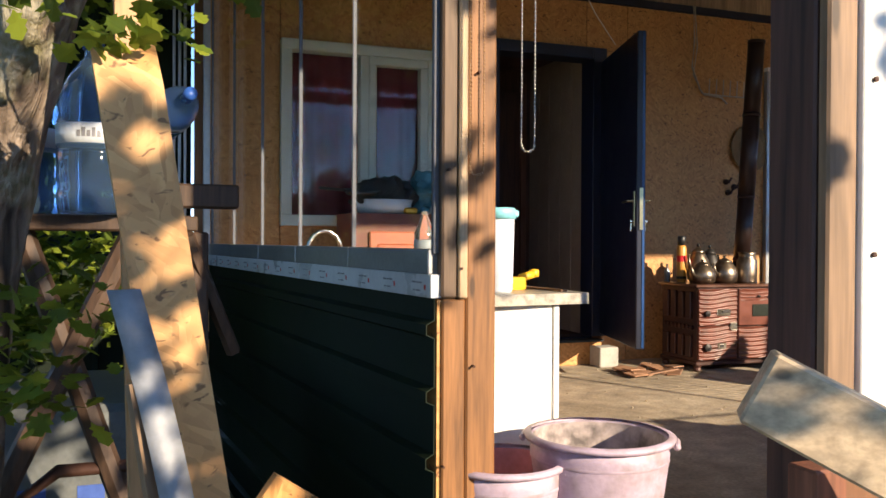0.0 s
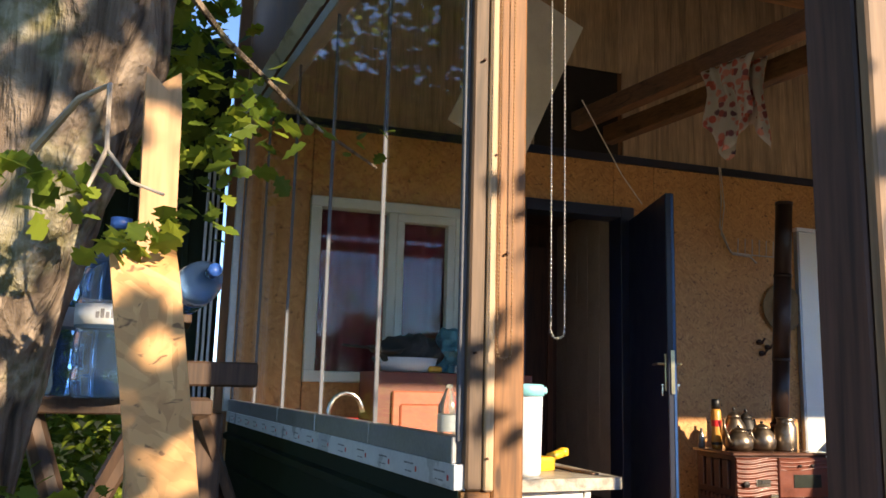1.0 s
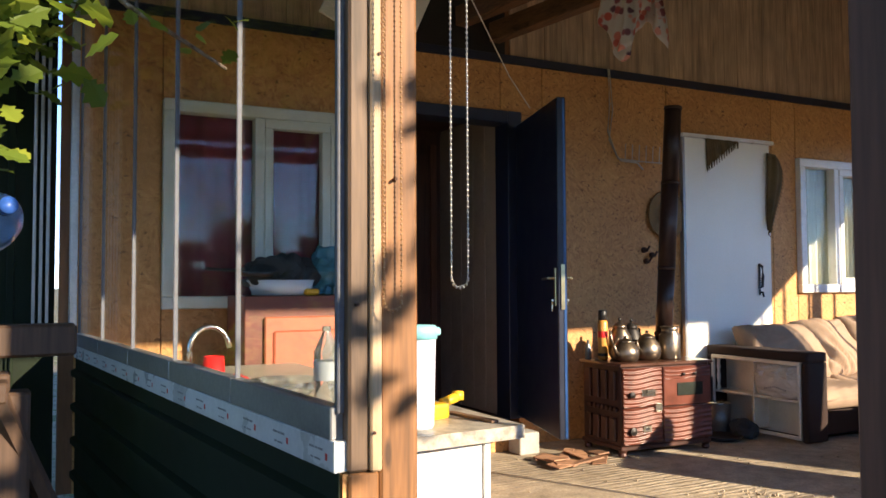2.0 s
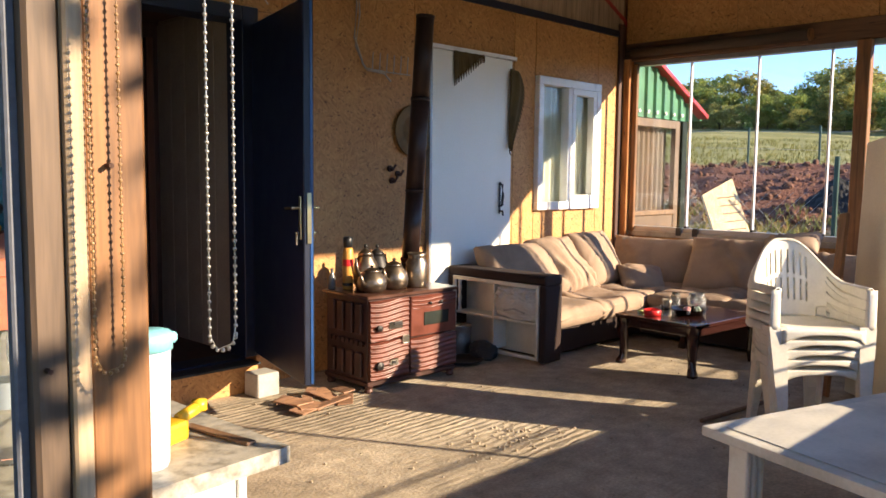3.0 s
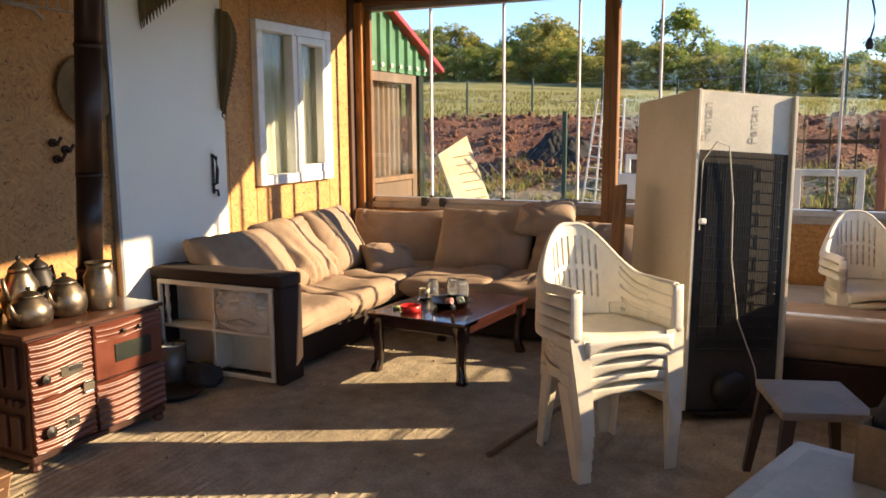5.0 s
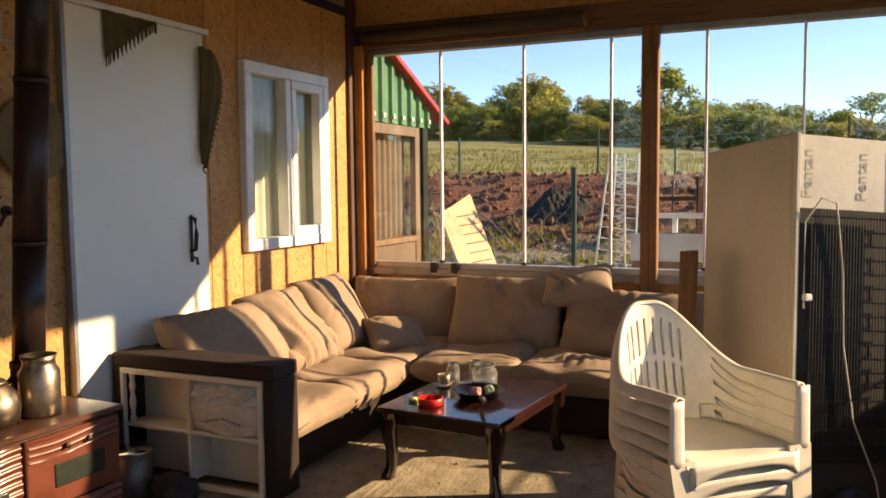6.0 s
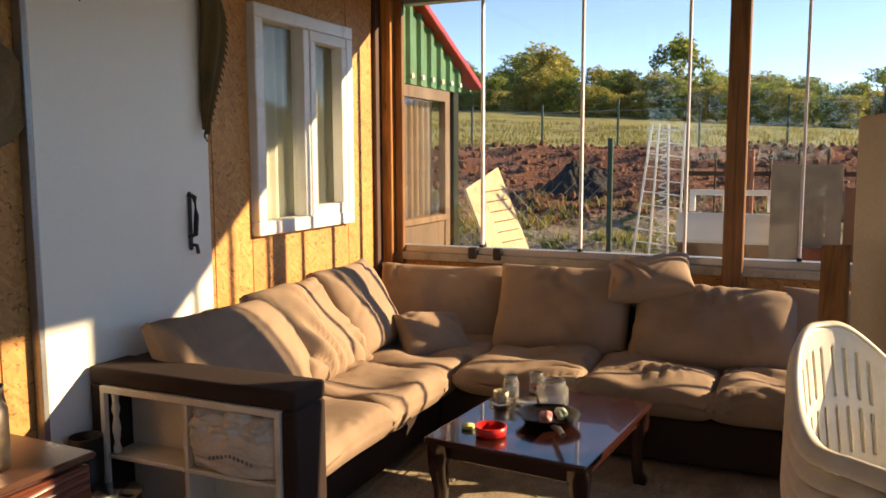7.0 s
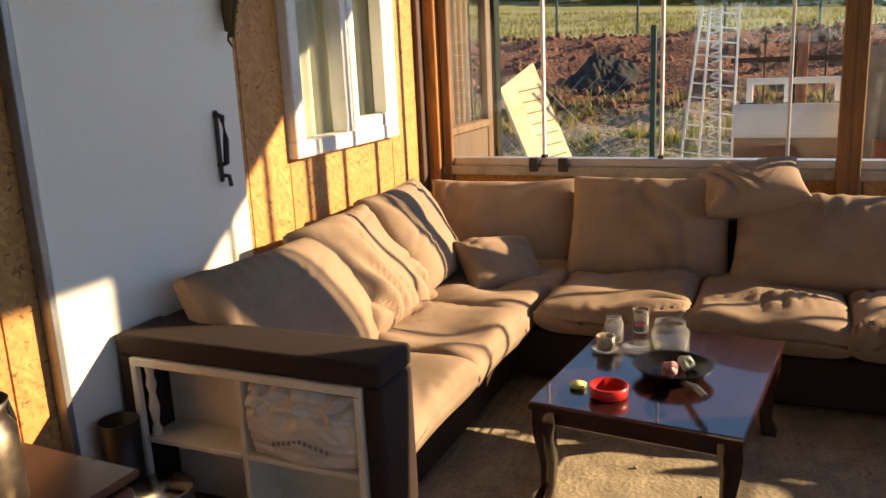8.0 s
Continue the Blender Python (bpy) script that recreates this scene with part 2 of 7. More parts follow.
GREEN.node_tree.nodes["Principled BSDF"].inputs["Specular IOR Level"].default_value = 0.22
# The sunlit shed gets its own, far lighter green.
GREEN_LIT = plain("sunlit_green_sheet", (0.06, 0.2, 0.1), 0.5, var=0.3, scale=3, bump=0.05)
RED_TRIM = plain("red_ridge_trim", (0.4, 0.03, 0.03), 0.4)
FILM = plain("white_protective_film", (0.62, 0.64, 0.66), 0.3, var=0.2)
INK_GREY, INK_RED = plain("grey_print", (0.22, 0.22, 0.24), 0.6), plain("red_print", (0.6, 0.05, 0.04), 0.6)
INK_BLACK = plain("black_print", (0.03, 0.03, 0.03), 0.6)
ALU = plain("grey_aluminium", (0.33, 0.34, 0.36), 0.35, 0.6, var=0.2, bump=0.05)
ALU_LIGHT = plain("light_aluminium", (0.42, 0.41, 0.4), 0.35, 0.4, var=0.15, bump=0.05)
SEAL_PALE = plain("pale_lilac_seal_strip", (0.68, 0.68, 0.74), 0.35, var=0.12, bump=0.02)
SEAL = plain("clear_seal_strip", (0.13, 0.135, 0.16), 0.75, 0.0, var=0.15, bump=0.02)
BLACK = plain("black_plastic", (0.015, 0.015, 0.016), 0.45)
PVC = plain("white_pvc", (0.8, 0.8, 0.79), 0.3, var=0.08, bump=0.03)
PVC_GREY = plain("dulled_white_pvc", (0.62, 0.64, 0.56), 0.4, var=0.12, bump=0.03)
PANEL_WHITE = plain("bluish_white_panel", (0.86, 0.86, 0.78), 0.4, var=0.06, scale=1.2, bump=0.02)
PANEL_WHITE.node_tree.nodes["Principled BSDF"].inputs["Specular IOR Level"].default_value = 0.9
GLASS = pane_glass("window_glass", gloss=0.6)
GLASS_H = pane_glass("house_window_glass", gloss=0.5)
GLASS_R = pane_glass("clear_window_glass", (0.97, 0.98, 0.975), 0.7)
CURTAIN = plain("cream_curtain", (0.62, 0.62, 0.52), 0.8, var=0.15)
MAROON = plain("maroon_curtain", (0.2, 0.022, 0.04), 0.7, var=0.4)
BEIGE_PVC = plain("beige_wall_cladding", (0.32, 0.27, 0.22), 0.5, var=0.15)
BROWN_AND_SHADE = timber("brown_door_and_shade", (0.06, 0.028, 0.02), "z", knots=False)
CHROME = plain("worn_chrome", (0.7, 0.68, 0.62), 0.2, 1.0, var=0.2, bump=0.03)
BRASS = plain("dull_brass", (0.5, 0.42, 0.24), 0.3, 1.0, var=0.2)
ENAMEL = plain("red_brown_enamel", (0.13, 0.034, 0.019), 0.33, var=0.45, scale=9, bump=0.08, coat=0.3)
ENAMEL_DK = plain("dark_brown_iron", (0.07, 0.028, 0.02), 0.5, 0.2, var=0.5)
SOOT = plain("sooty_iron", (0.02, 0.017, 0.016), 0.5, 0.3)
PIPE = plain("brown_stove_pipe", (0.045, 0.024, 0.02), 0.42, 0.3, var=0.5, stretch=(1, 1, 0.3))
PIPE_RED = plain("rusty_pipe_foot", (0.16, 0.055, 0.035), 0.6, 0.2, var=0.4)
TIN = plain("tarnished_pot", (0.25, 0.2, 0.15), 0.36, 0.95, var=0.45, scale=14, bump=0.1)
FABRIC = plain("tan_microfibre", (0.335, 0.236, 0.165), 0.95, var=0.22, scale=5, fine=220, bump=0.35)
SUEDE = plain("dark_brown_suede", (0.024, 0.011, 0.008), 0.9, var=0.35, scale=5, fine=200, bump=0.3)
LAMINATE = plain("cream_laminate", (0.66, 0.63, 0.54), 0.5, var=0.15)
MAHOGANY = timber("dark_lacquered_wood", (0.03, 0.01, 0.008), "x", knots=False, rough=0.22, coat=0.7)
PLASTIC = plain("yellowed_white_plastic", (0.74, 0.69, 0.58), 0.42, var=0.14, scale=10, bump=0.05)
TABLE_TOP = plain("scuffed_white_tabletop", (0.62, 0.58, 0.49), 0.45, var=0.35, scale=4, bump=0.08)
FRIDGE = plain("yellowed_fridge_enamel", (0.56, 0.51, 0.41), 0.38, var=0.14, scale=3, bump=0.03)
STYRO = plain("off_white_fridge_back", (0.62, 0.58, 0.49), 0.6, var=0.15)
COIL = plain("black_condenser_wire", (0.012, 0.012, 0.012), 0.5)
CORD = plain("grey_cord", (0.45, 0.42, 0.38), 0.6)
def bark():
    """Grey-brown bark, cracked lengthwise, with pale lichen."""
    m, nt, b = nodes_of("rough_bark")
    v = coords(nt, (1, 1, 0.3))
    n1, n2, n3 = noise_tex(nt, v, 14, 6, 1.5), noise_tex(nt, coords(nt), 5, 4), noise_tex(nt, coords(nt), 26, 4)
    col = ramp(nt, n1, [(0.32, (0.025, 0.017, 0.012)), (0.45, (0.13, 0.095, 0.068)), (0.68, (0.28, 0.22, 0.165))])
    col = mixc(nt, ramp(nt, n2, [(0.55, (0, 0, 0)), (0.62, (0.6, 0.6, 0.6))]), col, ramp(nt, n3, [(0.4, (0.17, 0.165, 0.06)), (0.6, (0.44, 0.41, 0.3))]))
    lk(nt, col, b.inputs["Base Color"])
    b.inputs["Roughness"].default_value = 0.95
    bump_to(nt, b, mixc(nt, 0.3, ramp(nt, n1, [(0.3, (0, 0, 0)), (0.6, (1, 1, 1))]), ramp(nt, n3, [(0.3, (0, 0, 0)), (0.7, (1, 1, 1))])), 1.0, 0.03)
    return m


BARK = bark()
LEAF = leafy("spring_leaves", (0.17, 0.25, 0.03))
LEAF_FAR = leafy("far_leaves", (0.25, 0.32, 0.09), 0.4)
LEAF_OLIVE = leafy("far_olive_leaves", (0.32, 0.33, 0.11), 0.4)
GRASS = leafy("meadow_grass", (0.23, 0.235, 0.075), 0.35)
PET = jar_glass("blue_pet", (0.24, 0.42, 0.72))
CLEAR = jar_glass("clear_glass", (0.93, 0.95, 0.93))
CHALK = plain("white_chalk_paint", (0.75, 0.74, 0.7), 0.6, var=0.12)
STONE = plain("speckled_worktop", (0.42, 0.38, 0.31), 0.4, var=0.5, scale=35, fine=160, bump=0.05)
LAVENDER = plain("lavender_plastic", (0.46, 0.36, 0.45), 0.5, var=0.3, scale=12, dirt=(0.3, 0.24, 0.25))
PINK = plain("pink_plastic", (0.55, 0.25, 0.24), 0.5, var=0.35, scale=8)
TEAL = plain("teal_plastic", (0.25, 0.6, 0.66), 0.4, var=0.1)
MILK = plain("milky_plastic", (0.62, 0.66, 0.72), 0.35, var=0.1)
YELLOW = plain("yellow_plastic", (0.75, 0.42, 0.02), 0.4, var=0.15)
RED = plain("red_plastic", (0.6, 0.02, 0.02), 0.35, var=0.15)
TERRA = plain("terracotta_laminate", (0.42, 0.12, 0.06), 0.5, var=0.15)
CLOTH_DK = plain("dark_cloth", (0.03, 0.035, 0.04), 0.9, var=0.5)
SACK = plain("crumpled_white_sack", (0.6, 0.57, 0.52), 0.7, var=0.2)
STRAW = plain("woven_straw", (0.24, 0.155, 0.075), 0.8, var=0.35)
MACRAME = plain("olive_macrame", (0.11, 0.075, 0.03), 0.95, var=0.4, fine=120, bump=0.8)
TIN_ROOF = plain("grey_roof_sheet", (0.5, 0.49, 0.46), 0.5, 0.2, var=0.3)
CARDBOARD = plain("brown_cardboard", (0.22, 0.14, 0.075), 0.8, var=0.3)
BRICKISH = plain("brown_timber_panel", (0.2, 0.09, 0.04), 0.7, var=0.35, stretch=(1, 1, 0.15))
COAL = plain("black_heap", (0.02, 0.018, 0.017), 0.9, var=0.5, scale=10, bump=1.0)
FENCE = plain("green_fence_post", (0.025, 0.06, 0.04), 0.5)
IRON = plain("rusty_iron", (0.06, 0.025, 0.015), 0.7, 0.3)


# ---- building blocks ----
def part(name, bm, material, parent=None, label="", smooth=False):
    me = bpy.data.meshes.new(name)
    bm.normal_update()
    bm.to_mesh(me)
    bm.free()
    me.materials.append(material)
    if smooth:
        me.polygons.foreach_set("use_smooth", [True] * len(me.polygons))
    ob = new(name, me)
    ob.parent = parent
    return tagged(ob, label)


def thing(name, m, label, category, group="", kind=""):
    e = new(name)
    e.empty_display_size = 0.1
    e.matrix_world = m
    return tagged(e, label, category, group, kind)


def B():
    return bmesh.new()


def bx(bm, x0, x1, y0, y1, z0, z1, bev=0.0, m=None, seg=1):
    c = Matrix.Translation(((x0 + x1) / 2, (y0 + y1) / 2, (z0 + z1) / 2)) @ Matrix.Diagonal((abs(x1 - x0), abs(y1 - y0), abs(z1 - z0), 1))
    r = bmesh.ops.create_cube(bm, size=1, matrix=(m @ c) if m else c)
    if bev:
        es = list({e for v in r["verts"] for e in v.link_edges})
        bmesh.ops.bevel(bm, geom=es, offset=bev, segments=seg, affect="EDGES", profile=0.7)
    return bm


def rod(bm, p0, p1, r0, r1=None, n=10, caps=True):
    p0, p1 = Vector(p0), Vector(p1)
    d = p1 - p0
    m = Matrix.Translation((p0 + p1) / 2) @ d.to_track_quat("Z", "Y").to_matrix().to_4x4()
    bmesh.ops.create_cone(bm, cap_ends=caps, segments=n, radius1=r0, radius2=r0 if r1 is None else r1, depth=d.length, matrix=m)
    return bm


def tube(bm, pts, r, n=6):
    pts = [Vector(p) for p in pts]
    rings = []
    for i, p in enumerate(pts):
        d = (pts[min(i + 1, len(pts) - 1)] - pts[max(i - 1, 0)]).normalized()
        q = d.to_track_quat("Z", "Y")
        rr = r[i] if isinstance(r, (list, tuple)) else r
        rings.append([bm.verts.new(p + q @ Vector((rr * math.cos(2 * math.pi * k / n), rr * math.sin(2 * math.pi * k / n), 0))) for k in range(n)])
    for a, b in zip(rings, rings[1:]):
        for k in range(n):
            bm.faces.new((a[k], a[(k + 1) % n], b[(k + 1) % n], b[k]))
    bm.faces.new(rings[0][::-1])
    bm.faces.new(rings[-1])
    return bm


def lathe(bm, prof, n=24, at=(0, 0, 0), oval=1.0, cap=True):
    rings = []
    for r, z in prof:
        rings.append([bm.verts.new((at[0] + r * math.cos(2 * math.pi * k / n), at[1] + r * oval * math.sin(2 * math.pi * k / n), at[2] + z)) for k in range(n)])
    for a, b in zip(rings, rings[1:]):
        for k in range(n):
            bm.faces.new((a[k], a[(k + 1) % n], b[(k + 1) % n], b[k]))
    if cap and prof[0][0] > 1e-4:
        bm.faces.new(rings[0][::-1])
    if cap and prof[-1][0] > 1e-4:
        bm.faces.new(rings[-1])
    return bm


def grid(bm, fn, nu, nv):
    vs = [[bm.verts.new(fn(i / nu, j / nv)) for j in range(nv + 1)] for i in range(nu + 1)]
    for i in range(nu):
        for j in range(nv):
            bm.faces.new((vs[i][j], vs[i + 1][j], vs[i + 1][j + 1], vs[i][j + 1]))
    return bm


def thick(ob, t):
    s = ob.modifiers.new("thickness", "SOLIDIFY")
    s.thickness, s.offset = t, 0
    return ob


def leaf_cloud(bm, centre, radii, count, size, rnd, flat=0.5):
    for _ in range(count):
        d = Vector((rnd.gauss(0, 1), rnd.gauss(0, 1), rnd.gauss(0, 1))).normalized() * (0.45 + 0.6 * rnd.random())
        p = Vector(centre) + Vector((d.x * radii[0], d.y * radii[1], d.z * radii[2]))
        q = Euler((rnd.uniform(-1, 1), rnd.uniform(-1, 1), rnd.uniform(0, 6.28))).to_matrix()
        s = size * rnd.uniform(0.6, 1.3)
        bm.faces.new([bm.verts.new(p + q @ Vector(c) * s) for c in ((0, -1, 0), (0.5, 0, 0.12), (0, 1, 0), (-0.5, 0, 0.12))])
    return bm


# ---- setting ----
YB, XG, XL0, YF = 5.82, 7.98, 0.52, 1.45
SILL, HEAD, TRIM = 0.9, 2.53, 2.865


def land(x, y):
    """Height of the ground: low before the entrance, a level yard, a dug bank, then a rising meadow."""
    f = max(0.0, min(1.0, (7.5 - x) / 5.0))
    z = -0.12 - 0.42 * f * f * (3 - 2 * f)
    if x > 14:
        t = min(1, (x - 14) / 9)
        z += 1.75 * t * t * (3 - 2 * t)
    if x > 23:
        z += 0.062 * (min(x, 90) - 23) + 0.0022 * (min(x, 90) - 23) * max(-12, min(15, y - 10))
    if 14 < x < 25:
        z += 0.22 * noise.noise((x * 0.9, y * 0.9, 3)) + 0.12 * noise.noise((x * 2.6, y * 2.6, 5))
    return z


def ground():
    xs = sorted(set([-400, -150, -60, -30, -15, -8, -4, -2, 0, 2, 3, 4, 5, 6, 7.5, 9, 10, 11, 12, 13, 14] + [14 + 0.22 * i for i in range(52)] + [26, 28, 32, 38, 46, 55, 65, 78, 90, 140, 250, 400]))
    ys = sorted(set([-400, -150, -60, -30, -20, -15] + [-12 + 0.35 * i for i in range(100)] + [26, 32, 45, 80, 200, 400]))
    bm = B()
    grid(bm, lambda u, v: (xs[round(u * (len(xs) - 1))], ys[round(v * (len(ys) - 1))], land(xs[round(u * (len(xs) - 1))], ys[round(v * (len(ys) - 1))])), len(xs) - 1, len(ys) - 1)
    return tagged(part("ground", bm, GROUND, None, smooth=True), "dusty yard with dug red soil and a meadow beyond", "ground", kind="structure")


ground()
flo = B()
fc_ = flo.faces.new([flo.verts.new((a, b, -0.62)) for a, b in ((0.99, 1.2), (8.12, 1.2), (8.12, 6.0), (0.53, 6.0), (0.9, 2.4), (0.95, 2.37))])
bmesh.ops.translate(flo, verts=[v for v in bmesh.ops.extrude_face_region(flo, geom=[fc_])["geom"] if isinstance(v, bmesh.types.BMVert)], vec=(0, 0, 0.62))
bmesh.ops.recalc_face_normals(flo, faces=flo.faces[:])
slab = tagged(part("floor", flo, CONCRETE), "rough raked concrete veranda floor", "floor", kind="structure")

# back wall: a studded core with openings, strand board sheets in front, planks above
back = tagged(part("wall_back", bx(B(), XL0 - 0.1, 0.975, YB + 0.012, YB + 0.15, 0, TRIM), BRICKISH), "strand board house wall with planks above", "wall", kind="structure")
core = B()
for r in ((0.975, 2.1, 0, 1.04), (0.975, 2.1, 2.31, TRIM), (2.1, 2.56, 0, TRIM), (2.56, 3.5, 2.42, TRIM), (3.5, 6.47, 0, TRIM), (6.47, 7.48, 0, 1.09), (6.47, 7.48, 2.31, TRIM), (7.48, 8.1, 0, TRIM)):
    bx(core, r[0], r[1], YB + 0.012, YB + 0.15, r[2], r[3])
bx(core, XL0 - 0.1, 8.1, YB + 0.02, YB + 0.15, TRIM, 4.75)
part("core", core, BRICKISH, back)
SHEETS = ((0.5, 0.972, 0.0, 2.82), (0.978, 2.097, 0.0, 1.04), (0.978, 2.097, 2.312, 2.82), (2.103, 2.55, 0.0, 2.82), (2.556, 3.35, 2.45, 2.82), (3.356, 3.72, 2.45, 2.82),
          (3.5, 3.72, 0.0, 2.445), (3.726, 4.94, 0.0, 2.82), (4.946, 6.16, 0.0, 2.82), (6.166, 6.466, 0.0, 2.82), (6.472, 7.478, 0.0, 1.088), (6.472, 7.478, 2.315, 2.82), (7.484, 7.9, 0.0, 2.82))
for x0, x1, z0, z1 in SHEETS:
    part("strand_board_sheet", bx(B(), x0, x1, YB, YB + 0.012, z0, z1, 0.0015), OSB_Y, back)
part("navy_rail", bx(B(), 0.5, 7.88, YB - 0.018, YB + 0.02, 2.822, 2.882, 0.003), NAVY, back, "navy painted batten")
rnd = random.Random(4)
x = 0.5
while x < 7.9:
    w = 0.155
    if not (2.55 < x < 3.3):
        part("plank", bx(B(), x, min(x + w - 0.003, 7.93), YB + rnd.uniform(0, 0.004), YB + 0.02, 2.884, 4.7, 0.001), PLANK, back)
    else:
        part("plank", bx(B(), x, x + w - 0.003, YB + 0.0, YB + 0.02, 3.58, 4.7, 0.001), PLANK, back)
    x += w

# right wall: low strand board wall, aluminium track, frameless panes, posts, strand board above
right = tagged(part("wall_right", bx(B(), XG + 0.02, XG + 0.14, YF - 0.1, YB + 0.1, 0, SILL - 0.09), BRICKISH), "low strand board wall under sliding glass panes", "wall", kind="structure")
for y0, y1 in ((1.35, 2.2), (2.206, 3.42), (3.426, 4.64), (4.646, 5.82)):
    part("strand_board_sheet", bx(B(), XG + 0.006, XG + 0.02, y0, y1, 0, SILL - 0.09, 0.0015), OSB_X, right)
    part("strand_board_sheet", bx(B(), XG + 0.006, XG + 0.02, y0, y1, 2.76, 4.6, 0.0015), OSB_X, right)
part("sill_board", bx(B(), XG - 0.03, XG + 0.17, YF - 0.1, YB, SILL - 0.1, SILL - 0.045, 0.004), plain("filmed_sill", (0.4, 0.36, 0.29), 0.5, var=0.35, scale=9), right, "pale sill board in torn film")
part("bottom_track", bx(B(), XG + 0.0, XG + 0.09, YF - 0.1, YB, SILL - 0.045, SILL, 0.003), ALU_LIGHT, right, "aluminium track")
part("top_track", bx(B(), XG + 0.0, XG + 0.09, YF - 0.1, YB, HEAD, HEAD + 0.045, 0.003), ALU, right)
part("header_beam", bx(B(), XG - 0.02, XG + 0.13, YF - 0.1, YB, HEAD + 0.045, 2.76, 0.004), DARK_BEAM, right, "dark stained header beam")
part("outer_cladding", bx(B(), XG + 0.02, XG + 0.13, YF - 0.1, YB + 0.1, 2.76, 4.6), BRICKISH, right)
MULL = (5.74, 5.1, 4.43, 3.785, 3.14, 2.535, 1.87)
for y in MULL:
    part("seal_strip", bx(B(), XG + 0.028, XG + 0.062, y - 0.009, y + 0.009, SILL, HEAD, 0.003), SEAL_PALE, right, "clear vertical seal strip")
    part("clamp", bx(B(), XG + 0.02, XG + 0.07, y - 0.014, y + 0.014, SILL - 0.03, SILL + 0.02, 0.002), BLACK, right)
for y in (5.145, 4.97):
    part("latch", bx(B(), XG - 0.035, XG + 0.0, y - 0.03, y + 0.03, SILL - 0.075, SILL + 0.005, 0.006), BLACK, right, "black plastic latch")
for a, b in zip(MULL, MULL[1:] + (1.3,)):
    g = part("pane", bx(B(), XG + 0.041, XG + 0.049, b + 0.004, a - 0.004, SILL + 0.001, HEAD - 0.001), GLASS_R, right)
    g.visible_shadow = False
bl = thing("roller_blind", pose(XG - 0.075, 0, 2.655), "rolled up dark brown blind under the beam", "blind")
part("roll", rod(B(), (0, 3.95, 0), (0, 5.7, 0), 0.05, n=18), plain("brown_blind_cloth", (0.07, 0.045, 0.03), 0.9, stretch=(6, 0.4, 6)), bl, "", True)
part("bottom_bar", bx(B(), -0.012, 0.012, 3.95, 5.7, -0.085, -0.052, 0.004), DARK_BEAM, bl)
part("end_cap", rod(B(), (0, 3.93, 0), (0, 3.95, 0), 0.055, n=18), PINE, bl)
post = tagged(part("post_right", bx(B(), XG - 0.085, XG - 0.002, 3.44, 3.555, 0, 2.57, 0.006), PINE), "orange knotty pine post before the panes", "post", kind="structure")
cp = tagged(part("post_corner", bx(B(), 7.9, 7.98, 5.72, YB, 0, 2.6, 0.005), PINE_RED), "orange stained corner post", "post", kind="structure")
part("dark_batten", bx(B(), 7.82, 7.9, YB - 0.03, YB, 0, 2.95, 0.004), DARK_POST, cp, "dark brown vertical batten")
part("batten", bx(B(), 7.95, 7.99, 5.66, 5.715, 0, 2.55, 0.004), PINE, cp)

# front wall: closes the place along the sunny side
front = tagged(part("wall_front", bx(B(), 2.35, 8.1, YF - 0.1, YF, 0.0, SILL, 0.003), OSB_Y), "low strand board front wall", "wall", kind="structure")
part("header_beam", bx(B(), 1.5, 8.1, YF - 0.1, YF, HEAD + 0.13, 2.79, 0.004), PINE_X, front)
for x in (2.36, 4.86, 8.05):
    part("front_post", bx(B(), x, x + 0.018, YF - 0.08, YF - 0.04, SILL, HEAD + 0.13, 0.004), PINE, front)
# Added board, out of view, casts the shade stripe on panel door and cushion.
part("corner_board", bx(B(), 7.65, 8.03, YF - 0.09, YF - 0.07, 2.02, HEAD + 0.128, 0.003), OSB_Y, front, "unseen board added to shade the sofa")
part("mid_rail", bx(B(), 2.35, 8.1, YF - 0.06, YF - 0.05, 1.0, 1.012), ALU, front)

# roof: corrugated sheet on purlins and beams
def roof_z(y):
    return 2.9 + (y - 1.0) * 0.335


roof = B()
grid(roof, lambda u, v: (0.25 + 8.2 * u, 1.0 + 5.2 * v, roof_z(1.0 + 5.2 * v) + 0.022 * (1 if int(u * 164) % 4 in (0, 1) else 0)), 164, 2)
roof_ob = thick(tagged(part("ceiling", roof, TIN_ROOF), "corrugated metal roof sheet seen from below", "roof", kind="structure"), 0.002)
for y in (1.25, 2.3, 3.4, 4.5, 5.6):
    tagged(part("purlin", bx(B(), 0.3, 8.3, y - 0.035, y + 0.035, roof_z(y) - 0.1, roof_z(y) - 0.012, 0.004), PINE_X), "rough sawn roof purlin", "beam", "roof purlins")
for xx, zz in ((3.02, 3.1), (3.3, 3.02)):
    tagged(part("tie_beam", bx(B(), -0.05, 0.05, -4.4, 0, -0.06, 0.08, 0.006, pose(xx, YB - 0.005, zz, -1.5, 0, 13)), DARK_BEAM), "dark brown tie beam under the roof", "beam", "tie beams")
tagged(part("ceiling_board", bx(B(), -0.28, 0.28, -0.01, 0.01, -0.55, 0.55, 0.002, pose(2.17, 5.0, 3.1, 0, 24, 0)), CHALK), "pale board hanging askew under the roof", "board")
# Near-black sheet stands for the shade inside the opening above the door.
part("dark_gap", bx(B(), 2.62, 3.4, YB + 0.004, YB + 0.019, 2.884, 3.575), SOOT, back, "dark sheet for the shade in the plank gap")
part("pale_panel", bx(B(), 2.6, 3.4, YB - 0.012, YB - 0.002, 3.57, 4.3, 0.002), PINE_PALE, back, "pale raw board")
cl = thing("floral_cloth", pose(3.37, 4.36, 3.09, 0, 0, 13), "floral patterned cloth hung over the beam", "cloth")
FLORAL, fnt, fb_ = nodes_of("floral_cloth")
